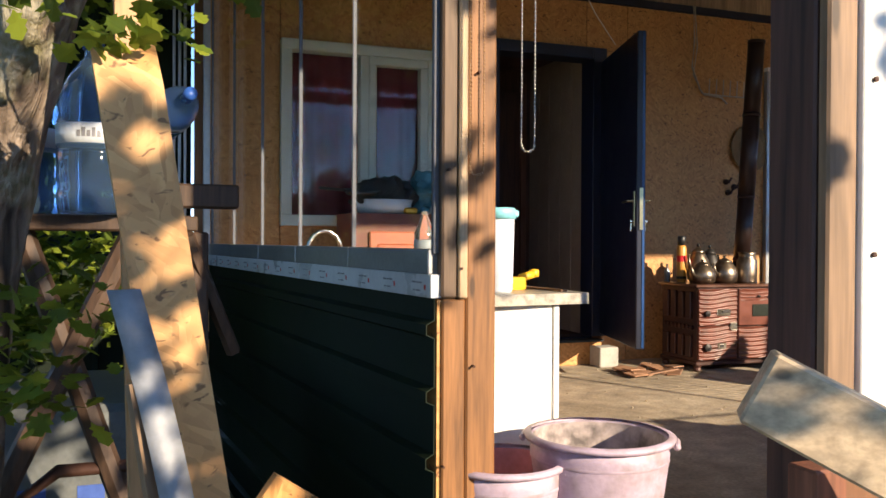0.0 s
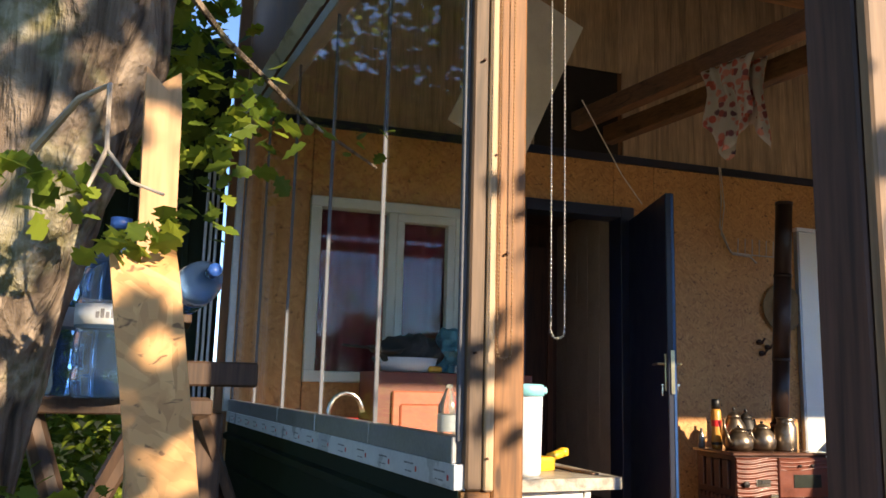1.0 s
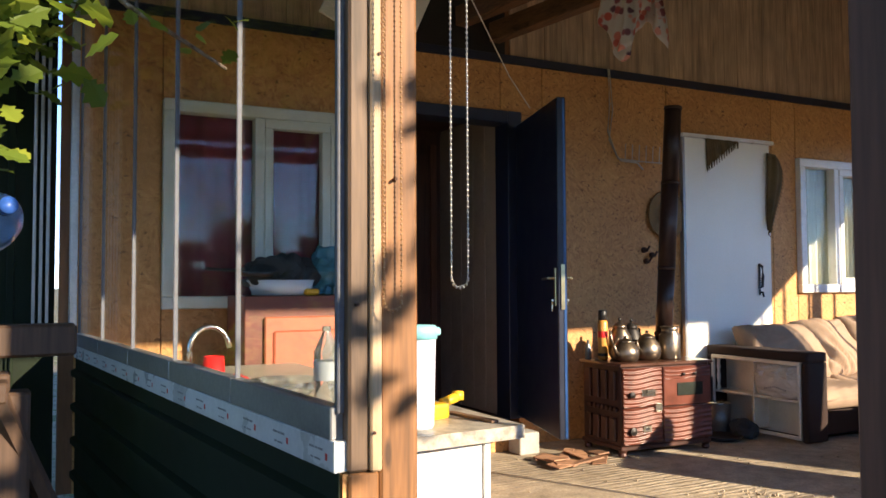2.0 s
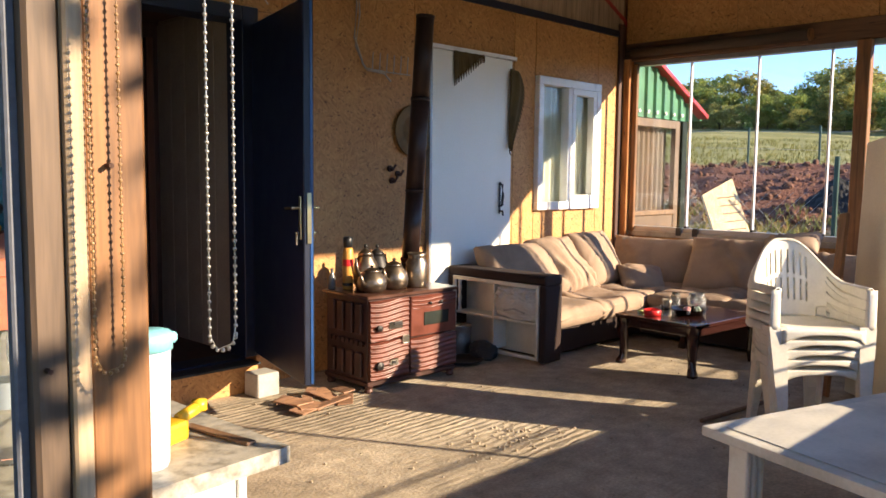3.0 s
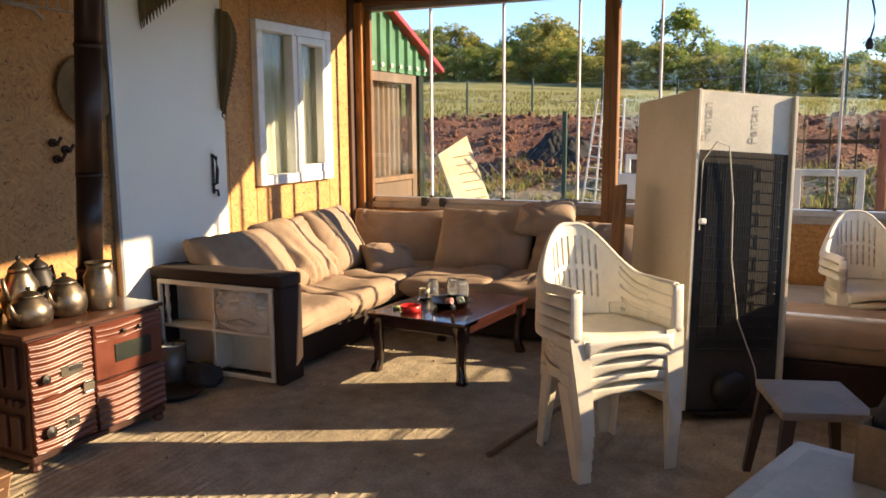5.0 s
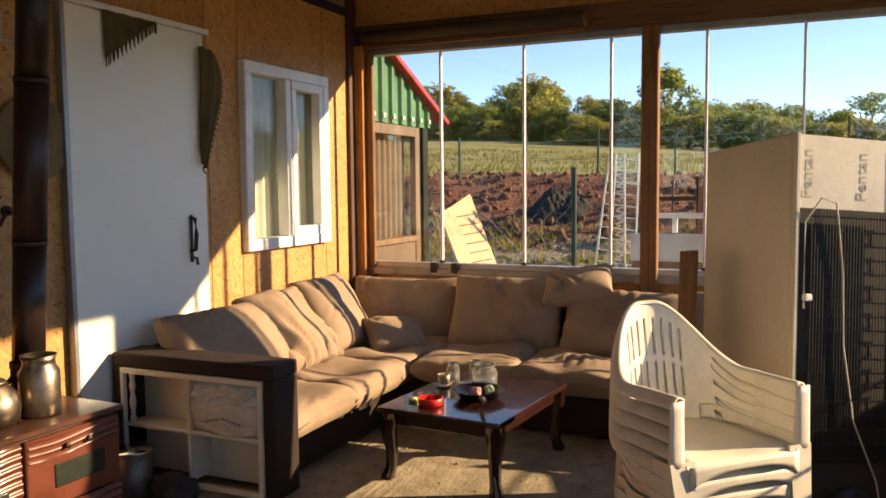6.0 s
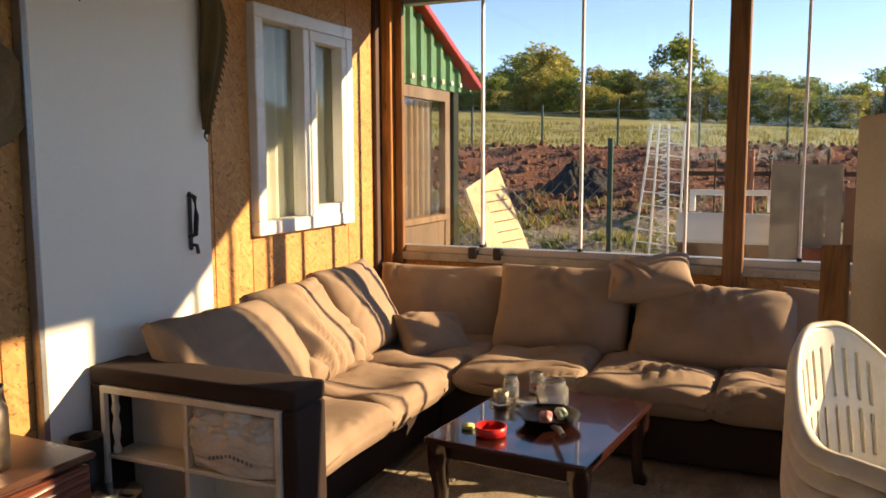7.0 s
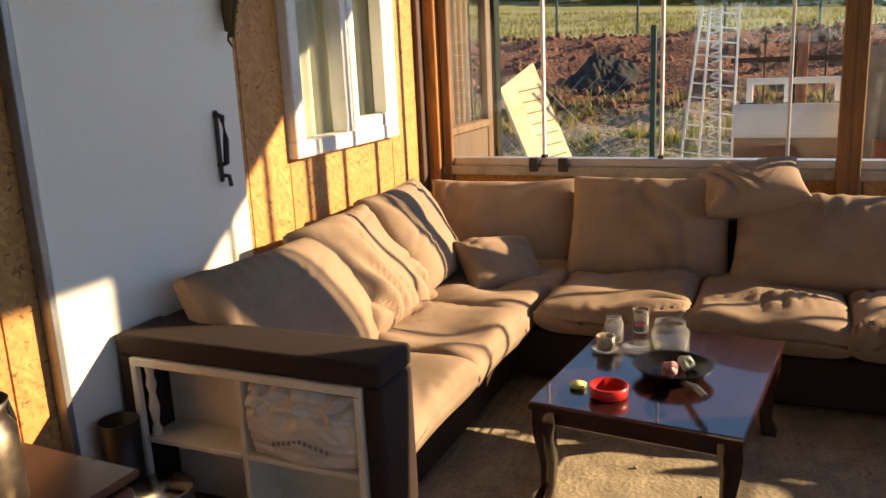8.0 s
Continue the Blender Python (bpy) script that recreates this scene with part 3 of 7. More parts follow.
fv = fnt.nodes.new("ShaderNodeTexVoronoi")
fv.inputs["Scale"].default_value = 24
lk(fnt, coords(fnt), fv.inputs["Vector"])
fcol = fnt.nodes.new("ShaderNodeSeparateColor")
lk(fnt, fv.outputs["Color"], fcol.inputs[0])
fp_ = ramp(fnt, fcol.outputs[0], [(0.0, (0.02, 0.03, 0.07)), (0.2, (0.4, 0.08, 0.06)), (0.45, (0.5, 0.2, 0.16)), (0.6, (0.42, 0.38, 0.36))])
fm_ = ramp(fnt, fv.outputs["Distance"], [(0.5, (0, 0, 0)), (0.68, (1, 1, 1))])
lk(fnt, mixc(fnt, fm_, fp_, (0.42, 0.39, 0.38)), fb_.inputs["Base Color"])
fb_.inputs["Roughness"].default_value = 0.9
for sgn in (-1, 1):
    cb_ = B()
    grid(cb_, lambda u, v: (sgn * (0.062 + 0.02 * v * (1 + math.sin(u * 17 + sgn)) + 0.012 * math.sin(u * 29)), (u - 0.5) * (0.42 - 0.12 * v) + 0.03 * math.sin(5 * v + u * 3), 0.0 - (0.48 + 0.1 * math.sin(u * 7 + 2 * sgn)) * v), 40, 14)
    thick(part("fold", cb_, FLORAL, cl, "", True), 0.003)
tb_ = B()
grid(tb_, lambda u, v: (-0.064 + 0.128 * v, (u - 0.5) * 0.42, 0.012 * math.sin(math.pi * v)), 20, 4)
thick(part("top_fold", tb_, FLORAL, cl, "", True), 0.003)

# ---- left wall: green siding below, frameless panes above, turned a little off square ----
LW = pose(0.9, 2.376, 0, 0, 0, 96.1)
LEN = 3.46
left = thing("wall_left", LW, "dark green metal siding under frameless glass panes", "wall", kind="structure")
sid = B()
prof = [(0.02, -0.6)]
z = -0.48
while z < 0.72:
    prof += [(0.02, z), (0.045, z + 0.012), (0.045, z + 0.04), (0.02, z + 0.052)]
    z += 0.19
prof += [(0.02, 0.775)]
grid(sid, lambda u, v: (0.0 + LEN * u, prof[round(v * (len(prof) - 1))][0], prof[round(v * (len(prof) - 1))][1]), 8, len(prof) - 1)
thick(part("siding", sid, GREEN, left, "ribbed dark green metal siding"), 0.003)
part("inner_board", bx(B(), 0.0, LEN, -0.03, 0.012, 0, 0.77), OSB_X, left)
part("film_strip", bx(B(), 0.0, LEN, -0.03, 0.032, 0.775, 0.842, 0.002), FILM, left, "white sill wrapped in printed film")
for i in range(15):
    xx = 0.06 + i * 0.225
    for j, (a, w) in enumerate(((0.0, 0.022), (0.028, 0.012), (0.046, 0.026), (0.012, 0.03), (0.05, 0.014))):
        part("print_mark", bx(B(), xx + a, xx + a + w, 0.0322, 0.0332, 0.815 if j < 3 else 0.792, 0.82 if j < 3 else 0.796), INK_GREY, left)
    part("print_mark", bx(B(), xx - 0.025, xx - 0.015, 0.0322, 0.0334, 0.797, 0.812), INK_RED, left)
NP = 5
for i in range(NP):
    a, b = 0.02 + i * (LEN - 0.05) / NP, 0.02 + (i + 1) * (LEN - 0.05) / NP
    part("pane_rail", bx(B(), a + 0.003, b - 0.003, -0.012, 0.03, 0.842, 0.915, 0.003), ALU, left, "grey aluminium pane rail")
    g = part("pane", bx(B(), a + 0.003, b - 0.003, 0.004, 0.012, 0.915, 2.71), GLASS, left)
    g.visible_shadow = False
    part("seal_strip", bx(B(), b - 0.0035, b + 0.0035, 0.0, 0.016, 0.9, 2.71, 0.003), SEAL, left, "clear vertical seal strip")
part("seal_strip", bx(B(), 0.012, 0.03, 0.0, 0.018, 0.9, 2.71, 0.003), SEAL, left)
part("top_track", bx(B(), 0.0, LEN, -0.04, 0.05, 2.71, 2.78, 0.004), ALU_LIGHT, left, "aluminium top track")
fl = B()
rnd = random.Random(9)
grid(fl, lambda u, v: (LEN * u, 0.055 + 0.05 * v + 0.006 * rnd.random(), 2.79 + 0.05 * v + 0.012 * rnd.random()), 60, 2)
thick(part("flashing", fl, FILM, left, "crumpled foil flashing"), 0.002)
part("upper_cladding", bx(B(), 0.0, LEN, 0.0, 0.03, 2.84, 3.6), BRICKISH, left)
for k in range(4):
    part("end_profile", bx(B(), LEN - 0.02 + 0.03 * k, LEN - 0.002 + 0.03 * k, 0.02, 0.06, 0.84, 2.71, 0.002), ALU_LIGHT, left)

# ---- corner post of the entrance ----
ep = thing("entrance_post", pose(0, 0, 0), "corner post of rough pine timbers", "post", kind="structure")
part("timber", bx(B(), 0.897, 0.945, 2.36, 2.46, 0.775, 3.3, 0.006), timber("dark_weathered_pine", (0.11, 0.07, 0.043), dark=0.5), ep, "greyed pine timber")
part("timber", bx(B(), 0.945, 0.972, 2.35, 2.45, 0.775, 3.3, 0.004), PINE_PALE, ep, "pale planed edge")
part("timber", bx(B(), 0.972, 1.064, 2.362, 2.47, -0.56, 3.3, 0.006), PINE, ep, "knotty pine timber")
part("timber", bx(B(), 0.9, 0.970, 2.364, 2.46, -0.56, 0.772, 0.005), PINE, ep)
nail = B()
for i in range(9):
    rod(nail, (0.9 + 0.13 * ((i * 37) % 10) / 10, 2.362, 0.3 + 0.28 * i), (0.9 + 0.13 * ((i * 37) % 10) / 10, 2.345, 0.3 + 0.28 * i), 0.004, n=6)
part("nail", nail, IRON, ep)


def bead_chain(x, y, z0, z1, w, material, label):
    c = thing("blind_chain", pose(x, y, 0), label, "blind chain", "blind chains")
    bm = B()
    pts = []
    zz = z1
    while zz > z0 + w / 2:
        pts.append((-w / 2, zz))
        zz -= 0.0115
    for i in range(7):
        a = math.pi * (i + 0.5) / 7
        pts.append((-w / 2 * math.cos(a), z0 + w / 2 - w / 2 * math.sin(a)))
    zz = z0 + w / 2
    while zz < z1:
        pts.append((w / 2, zz))
        zz += 0.0115
    for px, pz in pts:
        bmesh.ops.create_icosphere(bm, subdivisions=1, radius=0.0033, matrix=Matrix.Translation((px, 0, pz)))
    tagged(part("bead", bm, material, c, smooth=True), kind="stuff")
    cord = B()
    tube(cord, [(a, 0.0, b) for a, b in pts[::3]], 0.0012, 5)
    part("cord", cord, material, c)


BEAD_BROWN = plain("amber_beads", (0.3, 0.17, 0.07), 0.3)
BEAD_WHITE = plain("nickel_beads", (0.5, 0.46, 0.4), 0.3, 0.7)
bead_chain(0.995, 2.345, 1.125, 2.6, 0.042, BEAD_BROWN, "amber bead chain hanging against the pine post")
bead_chain(1.068, 2.165, 1.176, 2.75, 0.039, BEAD_WHITE, "nickel bead chain of a roller blind")

# brown post, plank and painted sheet at the other side of the entrance
fp = thing("front_corner_post", pose(0, 0, 0), "dark brown post with plank beside the entrance", "post", kind="structure")
part("timber", bx(B(), 1.043, 1.1, 1.146, 1.243, -0.56, 2.8, 0.004), DARK_POST, fp)
part("plank", bx(B(), 1.045, 1.102, 1.122, 1.144, 0.62, 2.8, 0.004), PINE_GREY, fp, "raw pine plank")
sheet = thing("white_sheet", pose(0, 0, 0), "white painted wall sheet with screws", "panel")
part("sheet", bx(B(), 1.105, 1.5, 1.115, 1.135, 0.6, 2.8, 0.002), CHALK, sheet)
for i in range(9):
    part("screw", rod(B(), (1.125, 1.116, 0.66 + 0.26 * i), (1.125, 1.11, 0.66 + 0.26 * i), 0.004, n=8), IRON, sheet)
tagged(part("plinth", bx(B(), 1.105, 2.35, 1.15, 1.198, -0.56, 0.598, 0.004), BRICKISH), "dark brown plinth board", "plinth", kind="structure")
br = thing("sloping_rail", pose(0, 0, 0), "raw sawn timber rail sloping beside the entrance post", "rail")
rail_m = pose(0.855, 1.05, 0.755, 0, 27, -36)
part("rail", bx(B(), 0.0, 1.0, -0.03, 0.03, -0.052, 0.048, 0.004, rail_m), timber("raw_rail", (0.45, 0.34, 0.22), "x", dark=0.7), br)
part("stake", bx(B(), 0.98, 1.04, 1.075, 1.13, -0.56, 0.62, 0.004), timber("reddish_stake", (0.2, 0.075, 0.04)), br, "reddish brown stake under the rail")

# ---- doorway, vestibule, steel door ----
dw = thing("door_frame", pose(0, 0, 0), "navy painted steel door frame", "door frame", kind="structure")
for a in ((2.5, 2.6, YB - 0.03, YB + 0.16, 0.2, 2.46), (3.4, 3.52, YB - 0.03, YB + 0.16, 0.2, 2.46), (2.6, 3.4, YB - 0.03, YB + 0.16, 2.37, 2.46)):
    part("frame_bar", bx(B(), *a, 0.004), NAVY, dw)
part("threshold", bx(B(), 2.6, 3.4, YB - 0.03, YB + 0.16, 0.16, 0.203, 0.003), NAVY, dw)
ves = thing("wall_vestibule", pose(0, 0, 0), "small vestibule behind the door, partly coloured dark for shade", "wall", kind="structure")
part("side_cladding", bx(B(), 3.43, 3.47, YB + 0.165, 6.95, 0.2, 2.5), BEIGE_PVC, ves, "beige ribbed cladding")
for i in range(5):
    part("cladding_board", bx(B(), 3.422, 3.43, YB + 0.168 + 0.195 * i, YB + 0.359 + 0.195 * i, 0.2, 2.47, 0.003), BEIGE_PVC, ves)
# Back, ceiling and floor take the dark door brown for the unlit inside.
part("back_wall", bx(B(), 2.2, 3.6, 7.0, 7.1, 0.2, 2.6), BROWN_AND_SHADE, ves)
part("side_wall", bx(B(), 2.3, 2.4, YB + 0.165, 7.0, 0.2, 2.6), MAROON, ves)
part("vestibule_ceiling", bx(B(), 2.3, 3.6, YB + 0.165, 7.1, 2.5, 2.6), BROWN_AND_SHADE, ves)
part("vestibule_floor", bx(B(), 2.3, 3.6, YB + 0.165, 7.1, 0.0, 0.2), BROWN_AND_SHADE, ves)
idr = thing("inner_door", pose(2.58, 6.97, 0.2), "dark brown inner door, closed", "door")
part("leaf", bx(B(), 0.0, 0.74, -0.02, 0.02, 0.01, 2.1, 0.004), BROWN_AND_SHADE, idr)
# Frame strip is a lighter, lit copy of the door brown.
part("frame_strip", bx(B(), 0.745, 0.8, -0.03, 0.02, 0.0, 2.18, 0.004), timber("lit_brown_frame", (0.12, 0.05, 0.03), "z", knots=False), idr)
dh = part("handle_plate", bx(B(), 0.05, 0.085, -0.03, -0.021, 0.9, 1.12, 0.004), CHROME, idr, "chrome handle plate")
part("lever", tube(B(), [(0.067, -0.03, 1.06), (0.067, -0.06, 1.06), (0.17, -0.065, 1.06)], 0.008, 8), CHROME, dh)

door = thing("steel_door", pose(3.5, 5.79, 0.222, 0, 0, math.degrees(math.atan2(4.86 - 5.79, 3.22 - 3.5))), "dark navy steel door standing wide open", "door")
DWID = 0.972
part("leaf", bx(B(), 0.0, DWID, -0.03, 0.03, 0.0, 2.13, 0.006), NAVY_DOOR, door)
# The sunlit line on the door edge is a bright blue strip.
part("edge_strip", bx(B(), DWID, DWID + 0.005, 0.006, 0.022, 0.01, 2.12, 0.002), LIT_EDGE, door, "door edge with its lit line in bright blue")
for s in (-1, 1):
    pl = part("lock_plate", bx(B(), DWID - 0.075, DWID - 0.038, s * 0.031 - 0.005, s * 0.031 + 0.005, 0.82, 1.06, 0.004), BRASS, door, "brass lock plate")
    part("lever", tube(B(), [(DWID - 0.056, s * 0.03, 0.995), (DWID - 0.056, s * 0.075, 0.995), (DWID - 0.17, s * 0.078, 0.99)], 0.008, 8), BRASS, pl)
lp = part("lock_edge", bx(B(), DWID + 0.006, DWID + 0.009, -0.012, 0.012, 0.8, 1.08, 0.001), BRASS, door)
ky = B()
bx(ky, DWID - 0.065, DWID - 0.045, 0.04, 0.06, 0.85, 0.865, 0.002)
bx(ky, DWID - 0.075, DWID - 0.05, 0.045, 0.052, 0.79, 0.85, 0.004)
part("key", ky, CHROME, door, "key with tag in the lock")
ky = B()
bx(ky, DWID - 0.065, DWID - 0.045, -0.06, -0.04, 0.85, 0.865, 0.002)
bx(ky, DWID - 0.075, DWID - 0.045, -0.056, -0.045, 0.785, 0.85, 0.006)
part("key", ky, CHROME, door, "key with tag in the lock")

st = thing("door_step", pose(0, 0, 0), "strand board step with dark mat before the door", "step")
part("riser", bx(B(), 2.4, 3.42, 5.68, 5.785, 0.0, 0.172, 0.003), OSB_Y, st)
part("mat", bx(B(), 2.38, 3.43, 5.66, 5.788, 0.174, 0.19, 0.003), CLOTH_DK, st, "dark doormat")
tagged(part("concrete_block", bx(B(), 3.3, 3.46, 5.5, 5.655, 0.0, 0.15, 0.006), plain("grey_block", (0.4, 0.38, 0.34), 0.9)), "small grey aerated concrete block", "block")
SCRAP = timber("split_kindling", (0.3, 0.165, 0.095), "x", knots=False)
rnd = random.Random(12)
for i in range(11):
    w, d = rnd.uniform(0.05, 0.16), rnd.uniform(0.02, 0.06)
    tagged(part("wood_scrap", bx(B(), -w, w, -d, d, -0.004, 0.004, 0.001, pose(3.55 + rnd.uniform(-0.22, 0.28), 5.2 + rnd.uniform(-0.16, 0.16), 0.014 + 0.003 * i, rnd.uniform(-7, 7), rnd.uniform(-8, 8), rnd.uniform(0, 180))), SCRAP), "broken strand board scrap on the floor", "wood scrap", "firewood scraps")

# ---- windows of the house wall ----
def house_window(name, x0, x1, z0, z1, mat, cloth, label, mid, n_fold):
    w = thing(name, pose(0, YB, 0), label, "window", kind="structure")
    f, d = 0.075, 0.05
    for a in ((x0, x1, z0, z0 + f), (x0, x1, z1 - f, z1), (x0, x0 + f, z0 + f, z1 - f), (x1 - f, x1, z0 + f, z1 - f)):
        part("window_frame", bx(B(), a[0], a[1], -d, 0.06, a[2], a[3], 0.006), mat, w)
    part("mullion", bx(B(), mid - 0.03, mid + 0.03, -d + 0.012, 0.05, z0 + f, z1 - f, 0.004), mat, w)
    for a in ((mid + 0.03, x1 - f, z0 + f, z0 + f + 0.06), (mid + 0.03, x1 - f, z1 - f - 0.06, z1 - f), (mid + 0.03, mid + 0.085, z0 + f + 0.06, z1 - f - 0.06), (x1 - f - 0.055, x1 - f, z0 + f + 0.06, z1 - f - 0.06)):
        part("sash_bar", bx(B(), a[0], a[1], -d + 0.004, 0.03, a[2], a[3], 0.005), mat, w)
    for a, b in ((x0 + f, mid - 0.03), (mid + 0.085, x1 - f - 0.055)):
        g = part("pane", bx(B(), a, b, 0.02, 0.026, z0 + f, z1 - f), GLASS_H, w)
        g.visible_shadow = False
    c = B()
    grid(c, lambda u, v: (x0 + 0.02 + (x1 - x0 - 0.04) * u, 0.1 + 0.018 * math.sin(u * n_fold * 6.28 + 0.6 * math.sin(u * 31)), z0 + (z1 - z0) * v), 140, 4)
    part("curtain", c, cloth, w, "curtain behind the glass", True)
    # Dark sheet behind the curtain stands for the unlit room.
    part("dark_reveal", bx(B(), x0 - 0.1, x1 + 0.1, 0.16, 0.2, z0 - 0.1, z1 + 0.1), BROWN_AND_SHADE, w)
    return w


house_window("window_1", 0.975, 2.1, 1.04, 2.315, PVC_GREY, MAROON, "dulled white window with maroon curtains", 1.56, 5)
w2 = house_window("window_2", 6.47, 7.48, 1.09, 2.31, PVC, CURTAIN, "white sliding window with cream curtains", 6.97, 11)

# ---- white panel door on the wall ----
pd = thing("panel_door", pose(0, YB, 0), "bluish white insulated panel door, closed", "door")
part("leaf", bx(B(), 5.1, 6.085, -0.045, -0.004, 0.02, 2.395, 0.004), PANEL_WHITE, pd)
part("top_bar", bx(B(), 5.07, 6.13, -0.06, -0.003, 2.398, 2.43, 0.003), PVC, pd, "white top rail")
part("edge_profile", bx(B(), 5.072, 5.098, -0.05, -0.004, 0.0, 2.397, 0.003), ALU, pd)
hd = part("handle", tube(B(), [(5.93, -0.046, 1.335), (5.93, -0.08, 1.325), (5.93, -0.088, 1.24), (5.93, -0.08, 1.15), (5.93, -0.046, 1.14)], 0.012, 10), BLACK, pd, "black pull handle")
part("lock", bx(B(), 5.919, 5.941, -0.058, -0.046, 1.075, 1.35, 0.005), BLACK, pd)
part("key", tube(B(), [(5.93, -0.06, 1.1), (5.93, -0.085, 1.1), (5.935, -0.088, 1.06)], 0.009, 8), BLACK, pd)


def shawl(x, z, w, h, right):
    s = thing("macrame_shawl", pose(x, YB - 0.052, z), "fringed olive macrame corner on the panel door", "wall hanging", "macrame hangings")
    bm = B()
    n = 18
    top, low = [], []
    for i in range(n + 1):
        u = i / n
        dz = -h * ((1 - u) if right else u)
        top.append(bm.verts.new((w * u, -0.004 * math.sin(u * 20), 0.0)))
        low.append(bm.verts.new((w * u, -0.01 - 0.008 * math.sin(u * 27), min(-0.02, dz))))
    for i in range(n):
        bm.faces.new((top[i], low[i], low[i + 1], top[i + 1]))
    thick(part("cloth", bm, MACRAME, s), 0.008)
    fr = B()
    for i in range(26):
        u = i / 25
        dz = -h * ((1 - u) if right else u)
        rod(fr, (w * u, -0.012, min(-0.02, dz) + 0.01), (w * u + 0.01 * math.sin(i * 3), -0.016, min(-0.02, dz) - 0.045), 0.005, 0.003, 5)
    part("fringe", fr, MACRAME, s)


shawl(5.33, 2.4, 0.36, 0.24, True)
dp = thing("macrame_shawl", pose(6.02, YB - 0.05, 2.32), "fringed olive macrame drape beside the panel door", "wall hanging", "macrame hangings")
def drape(u, v):
    w = 0.2 * math.sin(math.pi * min(1, 0.12 + 0.88 * v) ** 0.75) * (1 - 0.25 * v)
    return (w * u, -0.02 - 0.03 * math.sin(math.pi * u) - 0.008 * math.sin(14 * u + 6 * v), -0.68 * v - 0.03 * u)
thick(part("cloth", grid(B(), drape, 12, 18), MACRAME, dp, "", True), 0.008)
fr2 = B()
for i in range(22):
    p = Vector(drape(1.0, i / 21))
    rod(fr2, p, p + Vector((0.018, -0.004, -0.028)), 0.006, 0.003, 5)
part("fringe", fr2, MACRAME, dp)

# ---- wood stove ----
sv = thing("wood_stove", pose(3.856, 5.1, 0, 0, 0, -2), "red-brown enamelled wood cooking stove", "stove")
SW, SD, SH = 0.79, 0.47, 0.634
part("body", bx(B(), 0.012, SW - 0.012, 0.012, SD - 0.01, 0.07, SH - 0.02, 0.008), ENAMEL_DK, sv)
part("top_plate", bx(B(), -0.012, SW + 0.012, -0.015, SD + 0.01, SH - 0.022, SH, 0.006), plain("greasy_stove_top", (0.1, 0.045, 0.03), 0.3, 0.2, var=0.5, coat=0.4), sv, "greasy cooktop plate")
part("plinth", bx(B(), 0.0, SW, 0.0, SD, 0.045, 0.075, 0.006), ENAMEL_DK, sv)
for a, b in ((0.03, 0.03), (SW - 0.03, 0.03), (0.03, SD - 0.04), (SW - 0.03, SD - 0.04)):
    part("leg", lathe(B(), [(0.022, 0.0), (0.03, 0.012), (0.024, 0.03), (0.036, 0.05)], 10, (a, b, 0)), ENAMEL_DK, sv)


def wavy(x0, x1, z0, z1, n, amp):
    bm = B()
    def f(u, v):
        x = x0 + (x1 - x0) * u
        zz = z0 + (z1 - z0) * v
        ph = v * n * 2 * math.pi + 2.2 * math.sin(u * 4.5 + 0.4)
        return (x, -0.012 - amp * (0.5 + 0.5 * math.sin(ph)), zz)
    grid(bm, f, 24, n * 8)
    bx(bm, x0, x1, -0.012, 0.012, z0, z1)
    return bm


d1 = part("fire_door", wavy(0.012, 0.335, 0.34, 0.6, 8, 0.009), ENAMEL, sv, "fire door with wavy relief", True)
part("air_slot", bx(B(), 0.16, 0.275, -0.026, -0.018, 0.405, 0.455, 0.004), CHROME, d1)
part("slot_dark", bx(B(), 0.2, 0.27, -0.03, -0.024, 0.43, 0.45), SOOT, d1)
part("knob", lathe(B(), [(0.0, 0), (0.02, 0.004), (0.022, 0.02), (0.0, 0.03)], 12, (0, 0, 0)), SOOT, d1).matrix_local = pose(0.07, -0.022, 0.425, 90, 0, 0)
d2 = part("ash_door", wavy(0.012, 0.335, 0.09, 0.33, 8, 0.009), ENAMEL, sv, "ash door with wavy relief", True)
part("air_slot", bx(B(), 0.17, 0.24, -0.026, -0.018, 0.165, 0.21, 0.004), CHROME, d2)
part("slot_dark", bx(B(), 0.185, 0.215, -0.03, -0.024, 0.178, 0.198), SOOT, d2)
part("knob", lathe(B(), [(0.0, 0), (0.026, 0.004), (0.028, 0.02), (0.0, 0.03)], 12, (0, 0, 0)), SOOT, d2).matrix_local = pose(0.075, -0.022, 0.18, 90, 0, 0)
part("corner_ornament", bx(B(), 0.27, 0.33, -0.032, -0.02, 0.3, 0.355, 0.008), CHROME, d2)
d3 = part("oven_frame", bx(B(), 0.355, SW - 0.012, -0.014, 0.012, 0.33, 0.6, 0.005), ENAMEL, sv)
part("oven_strip", wavy(0.365, SW - 0.02, 0.515, 0.595, 3, 0.007), ENAMEL, d3, "", True)
part("oven_window", bx(B(), 0.47, 0.7, -0.02, -0.013, 0.395, 0.485, 0.003), plain("sooty_oven_glass", (0.03, 0.035, 0.03), 0.15), d3, "sooty oven window")
for xx in (0.52, 0.62):
    part("oven_knob", lathe(B(), [(0.0, 0), (0.011, 0.002), (0.011, 0.014), (0.0, 0.02)], 10), SOOT, d3).matrix_local = pose(xx, -0.02, 0.545, 90, 0, 0)
d4 = part("wood_drawer", wavy(0.355, SW - 0.012, 0.09, 0.32, 7, 0.009), ENAMEL, sv, "drawer front with wavy relief", True)
side = B()
for k in range(4):
    bx(side, -0.012, 0.012, 0.06 + 0.095 * k, 0.125 + 0.095 * k, 0.38, 0.58, 0.006)
    bx(side, -0.012, 0.012, 0.06 + 0.095 * k, 0.125 + 0.095 * k, 0.1, 0.26, 0.006)
